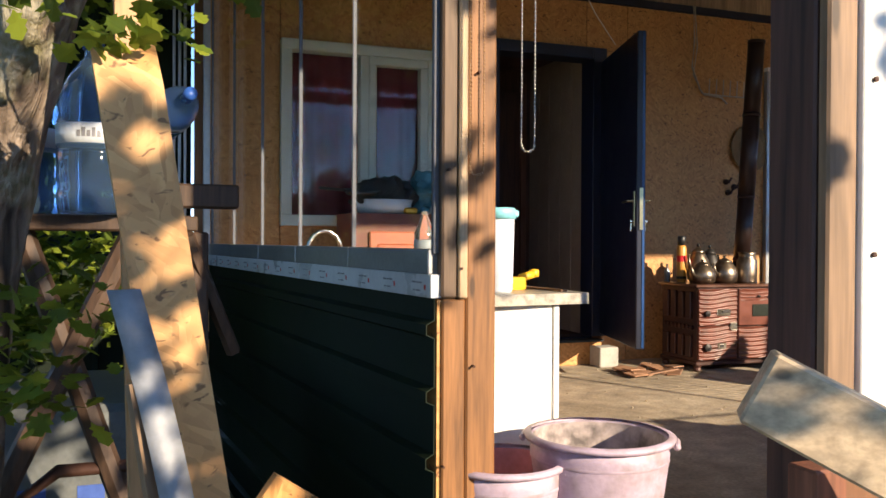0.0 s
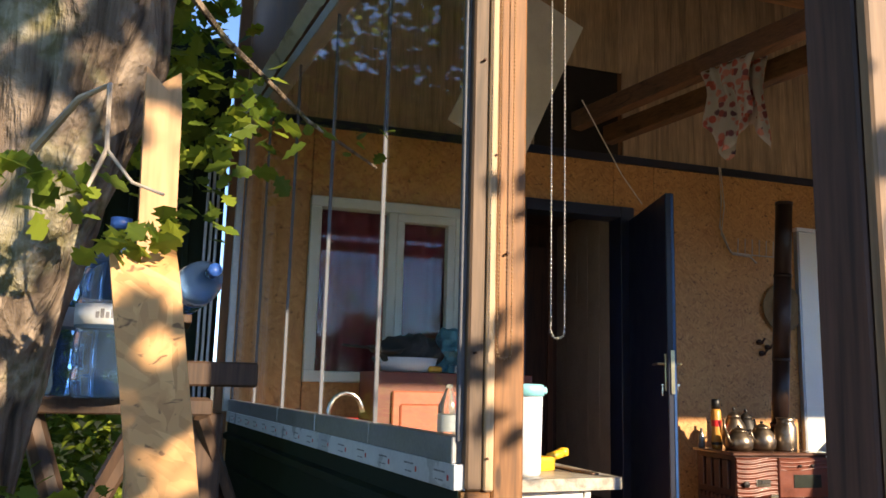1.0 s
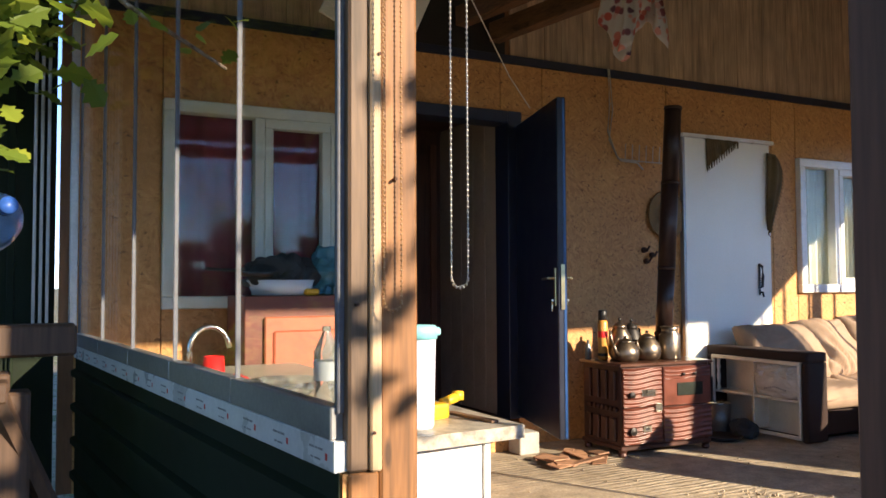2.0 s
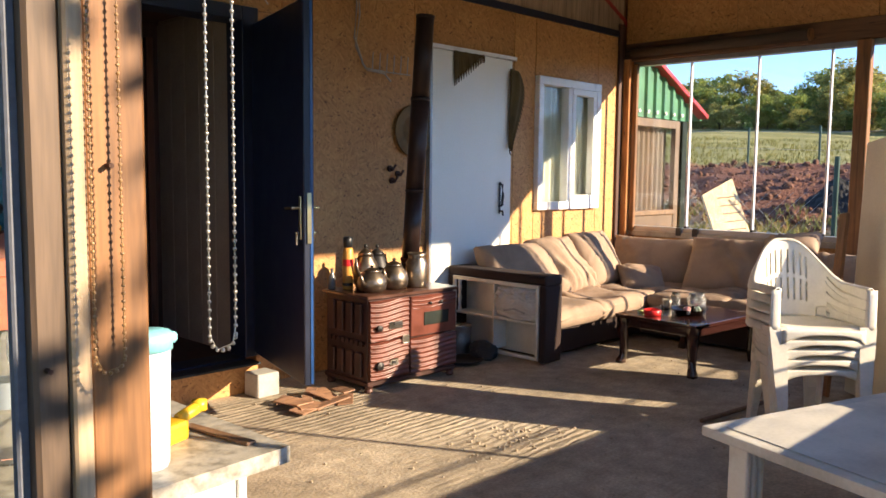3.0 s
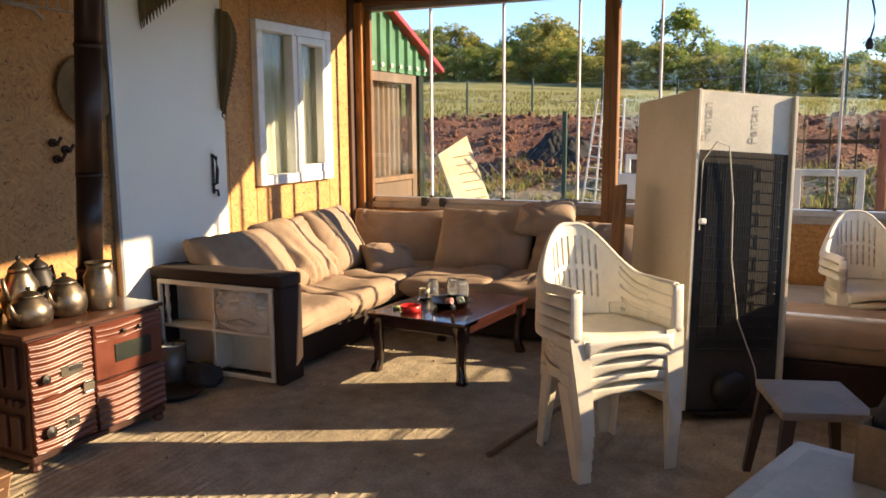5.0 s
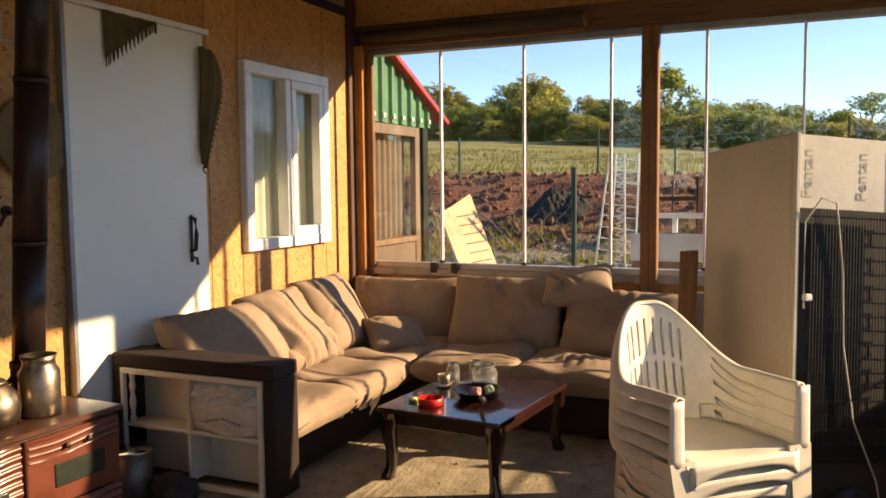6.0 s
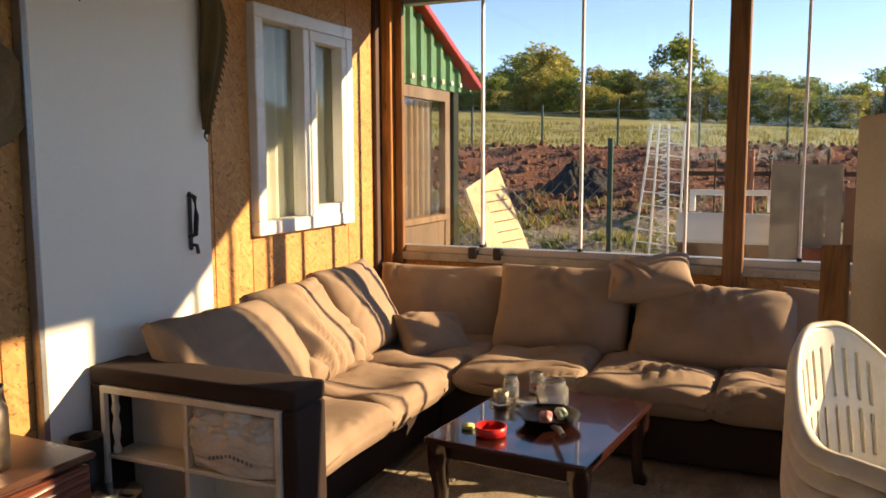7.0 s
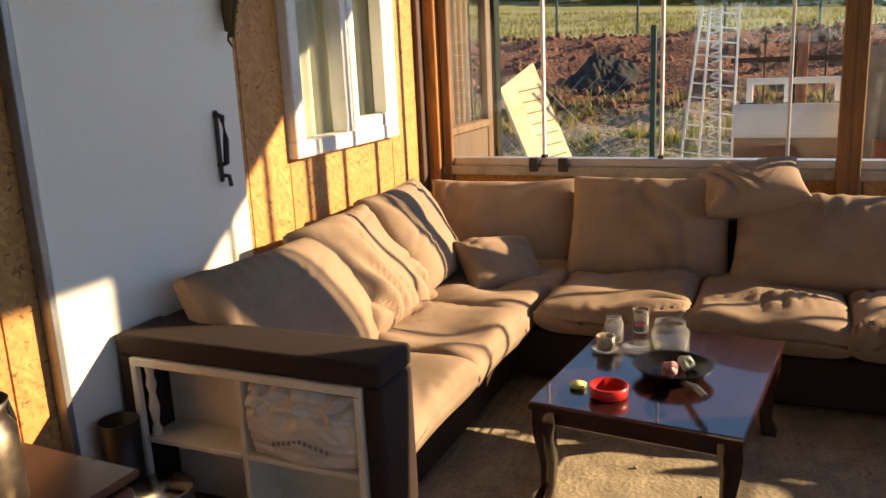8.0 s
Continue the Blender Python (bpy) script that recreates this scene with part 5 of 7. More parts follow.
# ---- stacked plastic armchairs ----
def plastic_chair(name, m, label, group, legs=True):
    """Moulded armchair; front towards -y, origin on the floor under the seat."""
    c = thing(name, m, label, "chair", group)
    SHZ, W, D = 0.42, 0.5, 0.46
    s = B()
    def seat(u, v):
        x = (u - 0.5) * (0.43 - 0.06 * v)
        y = -0.22 + 0.44 * v
        return (x, y, SHZ - 0.018 * math.sin(math.pi * v) * math.sin(math.pi * u) - 0.05 * max(0, 0.12 - v) / 0.12 * 0.5)
    grid(s, seat, 12, 12)
    thick(part("seat", s, PLASTIC, c, "", True), 0.006)
    ap = B()
    grid(ap, lambda u, v: ((u - 0.5) * 0.44, -0.222 - 0.01 * math.sin(math.pi * u), SHZ - 0.015 - 0.075 * v * (0.35 + 0.65 * (2 * abs(u - 0.5)) ** 3)), 16, 3)
    thick(part("apron", ap, PLASTIC, c, "", True), 0.005)
    for sgn in (-1, 1):
        sa = B()
        grid(sa, lambda u, v: (sgn * (0.222 - 0.022 * u), -0.215 + 0.42 * u, SHZ - 0.01 - 0.06 * v * (0.4 + 0.6 * (2 * abs(u - 0.5)) ** 3)), 10, 2)
        thick(part("side_apron", sa, PLASTIC, c, "", True), 0.005)

    # one wrap-around back and arm shell, slotted
    RX, RY = 0.24, 0.25
    def rim(a):
        """Top edge by angle: 0 at the middle of the back, 1 at the arm ends."""
        s = max(0.0, min(1.0, (a - 0.06) / 0.62))
        return SHZ + 0.43 - 0.235 * s * s * (3 - 2 * s)
    def wall_pt(a, h, sgn=1):
        ang = a * math.radians(118)
        x = RX * math.sin(ang) * (1 + 0.03 * h)
        y = 0.0 + RY * math.cos(ang) + 0.06 * h * max(0, math.cos(ang))
        if ang > math.pi / 2:
            y = -(a * math.radians(118) - math.pi / 2) * 0.42
            x = RX + 0.0 - 0.02 * (ang - math.pi / 2)
        z0 = SHZ - 0.0
        return (sgn * x, y, z0 + (rim(a) - z0) * h)
    # moulded shell: back and sides in one piece with narrow slots
    NA, NH = 200, 46
    def slant(u):
        """Rise of the side slots towards the back."""
        return 0.2 * max(0.0, min((0.92 - u) / 0.48, (u - 0.28) / 0.16))
    def slot(a, h):
        u = abs(a)
        if u < 0.30:
            k = (u / 0.30) * 4.5 + 0.5
            return k - math.floor(k) < 0.28 and (0.56 < h < 0.88 or 0.22 < h < 0.5)
        if 0.44 < u < 0.9:
            inset = 0.05 * abs(h - 0.5)
            return 0.45 + inset < u < 0.89 - inset and any(q0 < h < q0 + 0.06 for q0 in (0.16, 0.34, 0.52, 0.7))
        return False
    sh = B()
    vs = [[sh.verts.new(wall_pt(abs(-1 + 2 * i / NA), j / NH + slant(abs(-1 + 2 * i / NA)) * math.sin(math.pi * j / NH), 1 if i * 2 >= NA else -1)) for j in range(NH + 1)] for i in range(NA + 1)]
    for i in range(NA):
        for j in range(NH):
            am, hm = -1 + 2 * (i + 0.5) / NA, (j + 0.5) / NH
            if slot(am, hm) or (abs(am) > 0.34 and abs(am) < 0.5 and hm < 0.14):
                continue
            sh.faces.new((vs[i][j], vs[i + 1][j], vs[i + 1][j + 1], vs[i][j + 1]))
    bmesh.ops.delete(sh, geom=[v for v in sh.verts if not v.link_faces], context="VERTS")
    thick(part("shell", sh, PLASTIC, c, "slotted back and sides", True), 0.006)
    # wide rounded flange along the rim, broader on the arms
    def flange(u, v):
        a = -1 + 2 * u
        p = Vector(wall_pt(abs(a), 1.0, 1 if a >= 0 else -1))
        out = Vector((p.x, max(p.y, 0.0) if abs(a) < 0.76 else 0.0, 0)).normalized()
        w = 0.03 + 0.025 * min(1, max(0, abs(a) - 0.35) / 0.3)
        return p + out * (w * v - 0.006) + Vector((0, 0, 0.012 * math.sin(math.pi * min(1, v * 1.2)) - 0.022 * v ** 3))
    thick(part("rim", grid(B(), flange, 88, 6), PLASTIC, c, "", True), 0.006)
    for sgn in (-1, 1):
        fs = B()
        grid(fs, lambda u, v: tuple(Vector(wall_pt(1.0, v, sgn)) + Vector((sgn * 0.05 * u, -0.004 * math.sin(math.pi * u), -0.015 * (1 - v)))), 4, 8)
        thick(part("arm_support", fs, PLASTIC, c, "", True), 0.008)
    for sgn in (-1, 1):
        for fy, top, bot in ((-0.2, (0.282, -0.208), (0.245, -0.25)), (0.2, (0.185, 0.2), (0.2, 0.235))):
            lg = B()
            def leg(u, v):
                x = top[0] + (bot[0] - top[0]) * v
                y = top[1] + (bot[1] - top[1]) * v
                w = 0.09 - 0.035 * v
                if u < 0.5:
                    return (sgn * (x - w * (1 - 2 * u)), y, SHZ * (1 - v))
                return (sgn * x, y + (w * (2 * u - 1)) * (1 if fy < 0 else -1), SHZ * (1 - v))
            grid(lg, leg, 2, 8)
            thick(part("leg", lg, PLASTIC, c), 0.008)
    return c


base = pose(5.085, 2.86, 0, 0, 0, -45)
first = plastic_chair("plastic_armchair", base, "white plastic armchair, bottom of the stack", "stacked armchairs")
for i in range(1, 5):
    ch = copy_thing(first, base @ pose(0, -0.006 * i, 0.052 * i, -0.4 * i, 0, 0))
    tagged(ch, "white plastic armchair in a stack" if i < 4 else "white plastic armchair on top of the stack")
base2 = pose(7.12, 1.66, 0.0, 0, 0, -70)
for i in range(3):
    ch = copy_thing(first, base2 @ pose(0, 0, 0.052 * i))
    tagged(ch, "white plastic armchair stacked behind the mattress", group="far stacked armchairs")

hc = thing("hanging_cable", pose(7.8, 1.74, 0), "black cable with a plug hanging by the panes", "cable")
part("cable", tube(B(), [(0, 0.02, 2.9), (0, 0.025, 2.5), (-0.01, -0.005, 2.36), (0, -0.03, 2.26), (0, -0.03, 2.16), (0, -0.012, 2.08)], 0.007, 7), BLACK, hc, "", True)
part("plug", lathe(B(), [(0.0, 0), (0.02, 0.004), (0.026, 0.03), (0.02, 0.06), (0.009, 0.08)], 14, (0, -0.01, 2.015)), BLACK, hc, "", True)

# ---- old fridge turned with its back to the room ----
fr = thing("fridge", pose(5.66, 2.584, 0.05, 0, 6.5, 0) @ pose(0, 0, 0, 0, 0, 37.8), "old cream fridge tilted over, its back to the room", "fridge")
# local x runs along the side, local -y faces the coil side
FW, FD, FH = 0.62, 0.58, 1.665
part("cabinet", bx(B(), 0.0, FW, -FD + 0.004, 0.0, 0.02, FH, 0.01, None, 2), FRIDGE, fr)
part("side_edge", bx(B(), -0.03, 0.0, -0.022, 0.0, 0.02, FH, 0.004), FRIDGE, fr)
part("side_edge", bx(B(), -0.03, 0.0, -FD, -FD + 0.022, 0.02, FH, 0.004), FRIDGE, fr)
part("back_sheet", bx(B(), -0.006, 0.0, -FD + 0.022, -0.022, 0.32, FH - 0.005, 0.001), STYRO, fr, "off-white back sheet")
part("dark_back", bx(B(), -0.009, -0.004, -FD + 0.03, -0.03, 0.02, 1.36, 0.001), plain("dusty_black_back", (0.035, 0.03, 0.026), 0.95, var=0.5), fr, "dusty black back")
cb = B()
zz, pts, flip = 0.34, [], 1
while zz < 1.36:
    pts += [(-0.035, -0.06 if flip > 0 else -FD + 0.08, zz), (-0.035, -FD + 0.08 if flip > 0 else -0.06, zz), ]
    zz += 0.058
    flip = -flip
tube(cb, pts, 0.0045, 6)
part("condenser_tube", cb, COIL, fr)
for i in range(30):
    yy = -FD + 0.09 + i * (FD - 0.16) / 29
    part("condenser_wire", bx(B(), -0.042, -0.039, yy - 0.0012, yy + 0.0012, 0.33, 1.36), COIL, fr)
part("compressor", bx(B(), -0.05, 0.1, -FD + 0.06, -0.06, 0.0, 0.02), SOOT, fr)
cmp_ = B()
bmesh.ops.create_uvsphere(cmp_, u_segments=18, v_segments=12, radius=1, matrix=pose(-0.045, -0.27, 0.13) @ Matrix.Diagonal((0.05, 0.11, 0.1, 1)))
part("compressor_shell", cmp_, SOOT, fr, "black compressor", True)
part("cord", tube(B(), [(-0.05, -0.03, 0.95), (-0.05, -0.03, 1.3), (-0.06, -0.1, 1.4), (-0.06, -0.17, 1.38), (-0.055, -0.21, 1.1), (-0.055, -0.22, 0.8), (-0.06, -0.27, 0.5), (-0.07, -0.38, 0.25), (-0.06, -0.42, 0.1)], 0.0038, 6), CORD, fr, "grey mains cord")
part("plug", bx(B(), -0.07, -0.04, -0.06, -0.025, 0.98, 1.01, 0.006), PVC, fr)
FADED = plain("faded_grey_print", (0.49, 0.455, 0.38), 0.7)


def lettering(text, size, m, material, parent):
    """Flat printed word as a thin mesh."""
    cu_ = bpy.data.curves.new("lettering", "FONT")
    cu_.body, cu_.size, cu_.extrude = text, size, 0.0004
    tmp = bpy.data.objects.new("lettering_source", cu_)
    scene.collection.objects.link(tmp)
    bpy.context.view_layer.update()
    me = bpy.data.meshes.new_from_object(tmp)
    bpy.data.objects.remove(tmp)
    me.transform(m)
    me.materials.clear()
    me.materials.append(material)
    ob = new("lettering", me)
    ob.parent = parent
    return tagged(ob, "faded grey print")


for yy in (-0.095, -0.36):
    lettering("Pentan", 0.075, Matrix(((0, 0, -1, -0.0072), (0, -1, 0, yy), (1, 0, 0, 1.4), (0, 0, 0, 1))) @ Matrix.Scale(-1, 4, (0, 1, 0)), FADED, fr)
wd = thing("wooden_board", pose(0, 0, 0), "short pine board leaning on the fridge", "board")
part("board", bx(B(), -0.065, 0.065, -0.012, 0.012, 0, 1.2, 0.004, pose(5.98, 3.03, 0.0, 5.8, 7, 38)), PINE, wd)
tagged(part("stick", rod(B(), (4.85, 3.32, 0.012), (5.72, 3.16, 0.03), 0.014, 0.012, 8), LOG), "thin dark stick lying on the floor", "stick")

# ---- white table and things beside it ----
wt = thing("white_table", pose(2.862, 2.355, 0, 0, 0, -18.2), "scuffed white plastic garden table", "table")
WL, WWD = 1.1, 0.7
part("tabletop", bx(B(), 0, WL, -WWD, 0, 0.606, 0.638, 0.008, None, 2), TABLE_TOP, wt)
part("top_inlay", bx(B(), 0.05, WL - 0.05, -WWD + 0.05, -0.05, 0.6382, 0.641, 0.002), TABLE_TOP, wt)
for a in ((0.06, WL - 0.06, -0.085, -0.06), (0.06, WL - 0.06, -WWD + 0.06, -WWD + 0.085)):
    part("apron", bx(B(), *a, 0.545, 0.606, 0.004), PLASTIC, wt)
for a in ((0.05, -0.14), (WL - 0.13, -0.14), (0.05, -WWD + 0.06), (WL - 0.13, -WWD + 0.06)):
    lb = B()
    for k in range(3):
        bx(lb, a[0] + 0.028 * k, a[0] + 0.028 * k + 0.02, a[1], a[1] + 0.075, 0, 0.606, 0.004)
    part("leg", lb, PLASTIC, wt)
bag = thing("cardboard_box", pose(3.66, 1.88, 0.642, 0, 0, -25), "open brown cardboard box with dark stuff", "box")
for a in ((0, 0.24, -0.008, 0, 0), (0, 0.24, -0.19, -0.182, 0), (0, 0.008, -0.182, -0.008, 0), (0.232, 0.24, -0.182, -0.008, 0)):
    part("side", bx(B(), a[0], a[1], a[2], a[3], 0, 0.15, 0.001), CARDBOARD, bag)
fb = B()
bmesh.ops.create_icosphere(fb, subdivisions=3, radius=0.1, matrix=Matrix.Translation((0.12, -0.09, 0.12)))
for v in fb.verts:
    v.co.z = max(0.03, v.co.z)
    v.co += Vector((0.9, 0.9, 0.6)) * 0.03 * noise.noise(v.co * 30)
part("filling", fb, CLOTH_DK, bag)
stl = thing("plastic_stool", pose(4.754, 2.073, 0, 0, 0, -73), "brown plastic stool with pale top", "stool")
part("seat", bx(B(), 0, 0.35, 0.0, 0.43, 0.395, 0.43, 0.012, None, 2), plain("dusty_brown_plastic", (0.26, 0.22, 0.19), 0.55), stl)
for a, b in ((0, 0), (1, 0), (0, 1), (1, 1)):
    lb = B()
    tx, ty = 0.035 + 0.28 * a, 0.035 + 0.36 * b
    ox, oy = (2 * a - 1) * 0.05, (2 * b - 1) * 0.05
    rod(lb, (tx, ty, 0.4), (tx + ox, ty + oy, 0.0), 0.034, 0.022, 4)
    part("leg", lb, plain("brown_plastic", (0.05, 0.035, 0.03), 0.5), stl)
mt = thing("mattress_bench", pose(0, 0, 0), "long tan mattress on a dark low base", "daybed")
part("base", bx(B(), 6.15, 6.75, 1.5, 2.2, 0.0, 0.26, 0.01), SUEDE, mt)
mb = part("mattress", pillow(0.62, 0.74, 0.22, 71, flat=8), FABRIC, mt, "", True)
mb.matrix_local = pose(6.45, 1.85, 0.36)
tagged(part("curtain_rail", bx(B(), 6.3, 6.36, 1.5, 2.18, 0.462, 0.482, 0.003), PVC), "white plastic rail lying on the mattress", "rail")
lp_ = thing("low_platform", pose(0, 0, 0), "plain pale platform behind the mattress", "platform")
part("deck", bx(B(), 6.78, 7.9, 1.5, 2.7, 0.32, 0.36, 0.004), PLASTIC, lp_)
for a in ((6.8, 1.53), (7.84, 1.53), (6.8, 2.64), (7.84, 2.64)):
    part("leg", bx(B(), a[0], a[0] + 0.04, a[1], a[1] + 0.04, 0, 0.32), LOG, lp_)

# ---- kitchen corner behind the panes ----
kc = thing("kitchen_counter", pose(0, 0, 0), "white counter with a speckled stone worktop", "counter")
wtp = B()
vs = [wtp.verts.new(p) for p in ((0.99, 2.76, 0.712), (1.635, 2.815, 0.712), (1.59, 5.1, 0.712), (0.66, 5.1, 0.712), (0.90, 2.74, 0.712))]
fc = wtp.faces.new(vs)
ex = bmesh.ops.extrude_face_region(wtp, geom=[fc])
bmesh.ops.translate(wtp, verts=[v for v in ex["geom"] if isinstance(v, bmesh.types.BMVert)], vec=(0, 0, 0.04))
bmesh.ops.recalc_face_normals(wtp, faces=wtp.faces[:])
part("worktop", wtp, STONE, kc, "speckled stone worktop")
part("end_panel", bx(B(), 0.95, 1.5, 2.84, 2.86, 0.0, 0.711, 0.003), CHALK, kc, "white end panel")
part("front_panel", bx(B(), 1.48, 1.5, 2.86, 5.08, 0.0, 0.711, 0.003), CHALK, kc)
part("leg", bx(B(), 1.502, 1.525, 2.832, 2.858, 0.0, 0.711, 0.003), CHALK, kc)
fau = thing("faucet", pose(0.93, 4.55, 0.752), "curved chrome kitchen faucet", "faucet")
pts = [(0, 0, 0), (0, 0, 0.12)] + [(0.09 - 0.09 * math.cos(a), 0, 0.14 + 0.1 * math.sin(a)) for a in [math.pi * i / 8 for i in range(9)]]
part("spout", tube(B(), pts, 0.013, 10), CHROME, fau, "", True)
part("foot", lathe(B(), [(0.03, 0), (0.026, 0.02), (0.014, 0.03)], 16), CHROME, fau, "", True)
rp = thing("red_jug", pose(1.0, 4.35, 0.752), "red plastic measuring jug", "jug")
part("jug_body", lathe(B(), [(0.06, 0), (0.05, 0.02), (0.045, 0.12), (0.042, 0.12), (0.045, 0.02), (0, 0.01)], 20), RED, rp, "", True)
part("tray", bx(B(), -0.1, 0.14, -0.08, 0.08, 0.0, 0.03, 0.01), RED, rp)
tr = thing("glass_bowl", pose(1.16, 3.75, 0.752), "clear shallow glass bowl", "bowl")
part("bowl", lathe(B(), [(0.07, 0), (0.15, 0.07), (0.145, 0.07), (0.065, 0.008), (0, 0.008)], 28), CLEAR, tr, "", True)
wb_ = thing("water_bottle", pose(1.12, 3.17, 0.752), "clear plastic water bottle with a label", "bottle")
part("bottle", lathe(B(), [(0.036, 0), (0.04, 0.01), (0.038, 0.07), (0.041, 0.14), (0.04, 0.22), (0.014, 0.28), (0.014, 0.3)], 20), CLEAR, wb_, "", True)
part("label_band", lathe(B(), [(0.0415, 0.13), (0.0415, 0.19)], 20, cap=False), plain("dull_label", (0.3, 0.33, 0.36), 0.4), wb_, "", True)
rc = thing("terracotta_cabinet", pose(0, 0, 0), "terracotta laminate cabinet by the wall", "cabinet")
part("body", bx(B(), 1.36, 2.44, 5.32, 5.78, 0.0, 1.12, 0.005), plain("dark_red_wood", (0.16, 0.045, 0.025), 0.5), rc)
dr_ = part("door", bx(B(), 1.47, 1.98, 5.295, 5.32, 0.12, 1.0, 0.008), TERRA, rc, "terracotta door")
dr2 = part("door", bx(B(), 2.0, 2.41, 5.295, 5.32, 0.12, 1.0, 0.008), TERRA, rc, "terracotta door")
part("inset", bx(B(), 2.05, 2.36, 5.287, 5.297, 0.2, 0.92, 0.01), TERRA, dr2)
part("inset", bx(B(), 1.52, 1.93, 5.287, 5.297, 0.2, 0.92, 0.01), TERRA, dr_)
bs = thing("dish_basin", pose(1.62, 5.5, 1.122), "white basin heaped with dark dishes", "basin")
part("basin", lathe(B(), [(0.15, 0), (0.2, 0.09), (0.21, 0.09), (0.16, 0.0)], 28), MILK, bs, "", True)
hb_ = B()
bmesh.ops.create_icosphere(hb_, subdivisions=4, radius=1, matrix=pose(0, 0, 0.11) @ Matrix.Diagonal((0.22, 0.18, 0.13, 1)))
for v in hb_.verts:
    v.co += v.co * 0.25 * noise.noise(v.co * 14)
    v.co.z = max(0.05, v.co.z)
part("dishes", hb_, CLOTH_DK, bs)
pl = thing("frying_pan", pose(1.45, 5.42, 1.24, 8, 0, 0), "dark frying pan on the basin", "pan")
part("pan_bowl", lathe(B(), [(0.0, 0), (0.1, 0), (0.13, 0.035), (0.126, 0.035), (0.095, 0.006), (0, 0.006)], 24), BLACK, pl, "", True)
part("pan_handle", tube(B(), [(-0.12, -0.02, 0.03), (-0.3, -0.06, 0.045)], 0.009, 8), BLACK, pl)
bb = thing("teal_bag", pose(1.9, 5.52, 1.122), "crumpled teal plastic bag", "bag")
tb = B()
bmesh.ops.create_icosphere(tb, subdivisions=4, radius=1, matrix=pose(0, 0, 0.14) @ Matrix.Diagonal((0.1, 0.1, 0.16, 1)))
for v in tb.verts:
    v.co += (v.co - Vector((0, 0, 0.14))) * 0.35 * noise.noise(v.co * 18)
part("bag", tb, plain("teal_film", (0.06, 0.2, 0.26), 0.3), bb)
tagged(part("soap", bx(B(), 1.72, 1.81, 5.34, 5.4, 1.122, 1.16, 0.01), YELLOW), "yellow bar of soap", "soap")
bx_ = thing("storage_tub", pose(1.322, 2.92, 0.752), "tall milky plastic tub with a teal lid", "tub")
part("tub_body", lathe(B(), [(0.046, 0), (0.05, 0.01), (0.056, 0.27), (0.053, 0.27), (0.046, 0.01)], 24), MILK, bx_, "", True)
part("tub_lid", lathe(B(), [(0.0, 0.31), (0.055, 0.308), (0.061, 0.3), (0.061, 0.268), (0.057, 0.268)], 24), TEAL, bx_, "", True)
part("tub_spout", bx(B(), 0.04, 0.075, -0.015, 0.015, 0.275, 0.3, 0.006), TEAL, bx_)
yk = thing("hand_scoop", pose(1.44, 3.05, 0.752, 0, 0, 20), "yellow plastic hand scoop", "scoop")
part("scoop", bx(B(), -0.06, 0.04, -0.035, 0.035, 0.0, 0.05, 0.012, None, 2), YELLOW, yk)
part("grip", rod(B(), (0.04, 0, 0.045), (0.12, 0, 0.06), 0.016, n=12), YELLOW, yk, "", True)
part("grip_end", lathe(B(), [(0.0, 0), (0.02, 0.004), (0.02, 0.03), (0, 0.034)], 14), YELLOW, yk, "", True).matrix_local = pose(0.115, 0, 0.045)
tagged(part("wooden_ruler", bx(B(), -0.12, 0.12, -0.015, 0.015, 0.0, 0.008, 0.002, pose(1.55, 3.0, 0.753, 0, 0, 100)), LOG), "dark strip of wood on the worktop", "strip")
tagged(part("wooden_ruler", bx(B(), -0.08, 0.08, -0.02, 0.02, 0.0, 0.015, 0.002, pose(1.42, 3.15, 0.753, 0, 0, 70)), LOG), "dark strip of wood on the worktop", "strip")


def bucket(x, y, r, h, mat, inner, label):
    b = thing("bucket", pose(x, y, 0), label, "bucket", "buckets by the entrance")
    part("tub", lathe(B(), [(r * 0.78, 0.0), (r * 0.8, 0.006), (r * 0.965, h - 0.05), (r * 0.97, h - 0.006), (r * 0.94, h - 0.006), (r * 0.77, 0.012), (0.0, 0.012)], 36), mat, b, "", True)
    part("lip", lathe(B(), [(r * 0.95, h - 0.012), (r * 1.04, h - 0.014), (r * 1.05, h), (r * 0.95, h + 0.004)], 36, cap=False), mat, b, "", True)
    part("rib", lathe(B(), [(r * 0.93, h - 0.075), (r * 0.965, h - 0.07), (r * 0.955, h - 0.06)], 36, cap=False), mat, b, "", True)
    part("stained_inside", lathe(B(), [(r * 0.765, 0.016), (r * 0.925, h - 0.01)], 36, cap=False), inner, b, "", True)
    for s in (-1, 1):
        part("ear", bx(B(), r * 1.0, r * 1.1, -0.05, 0.05, h - 0.03, h - 0.008, 0.008), mat, b).matrix_local = pose(0, 0, 0, 0, 0, -35 if s > 0 else 145)


STAINED = plain("lime_stained_plastic", (0.42, 0.35, 0.33), 0.8, var=0.75, scale=14)
bucket(1.455, 2.437, 0.225, 0.335, LAVENDER, STAINED, "large lavender builder's bucket, stained inside")
bucket(1.14, 2.48, 0.19, 0.27, LAVENDER, PINK, "pink builder's bucket, stained")

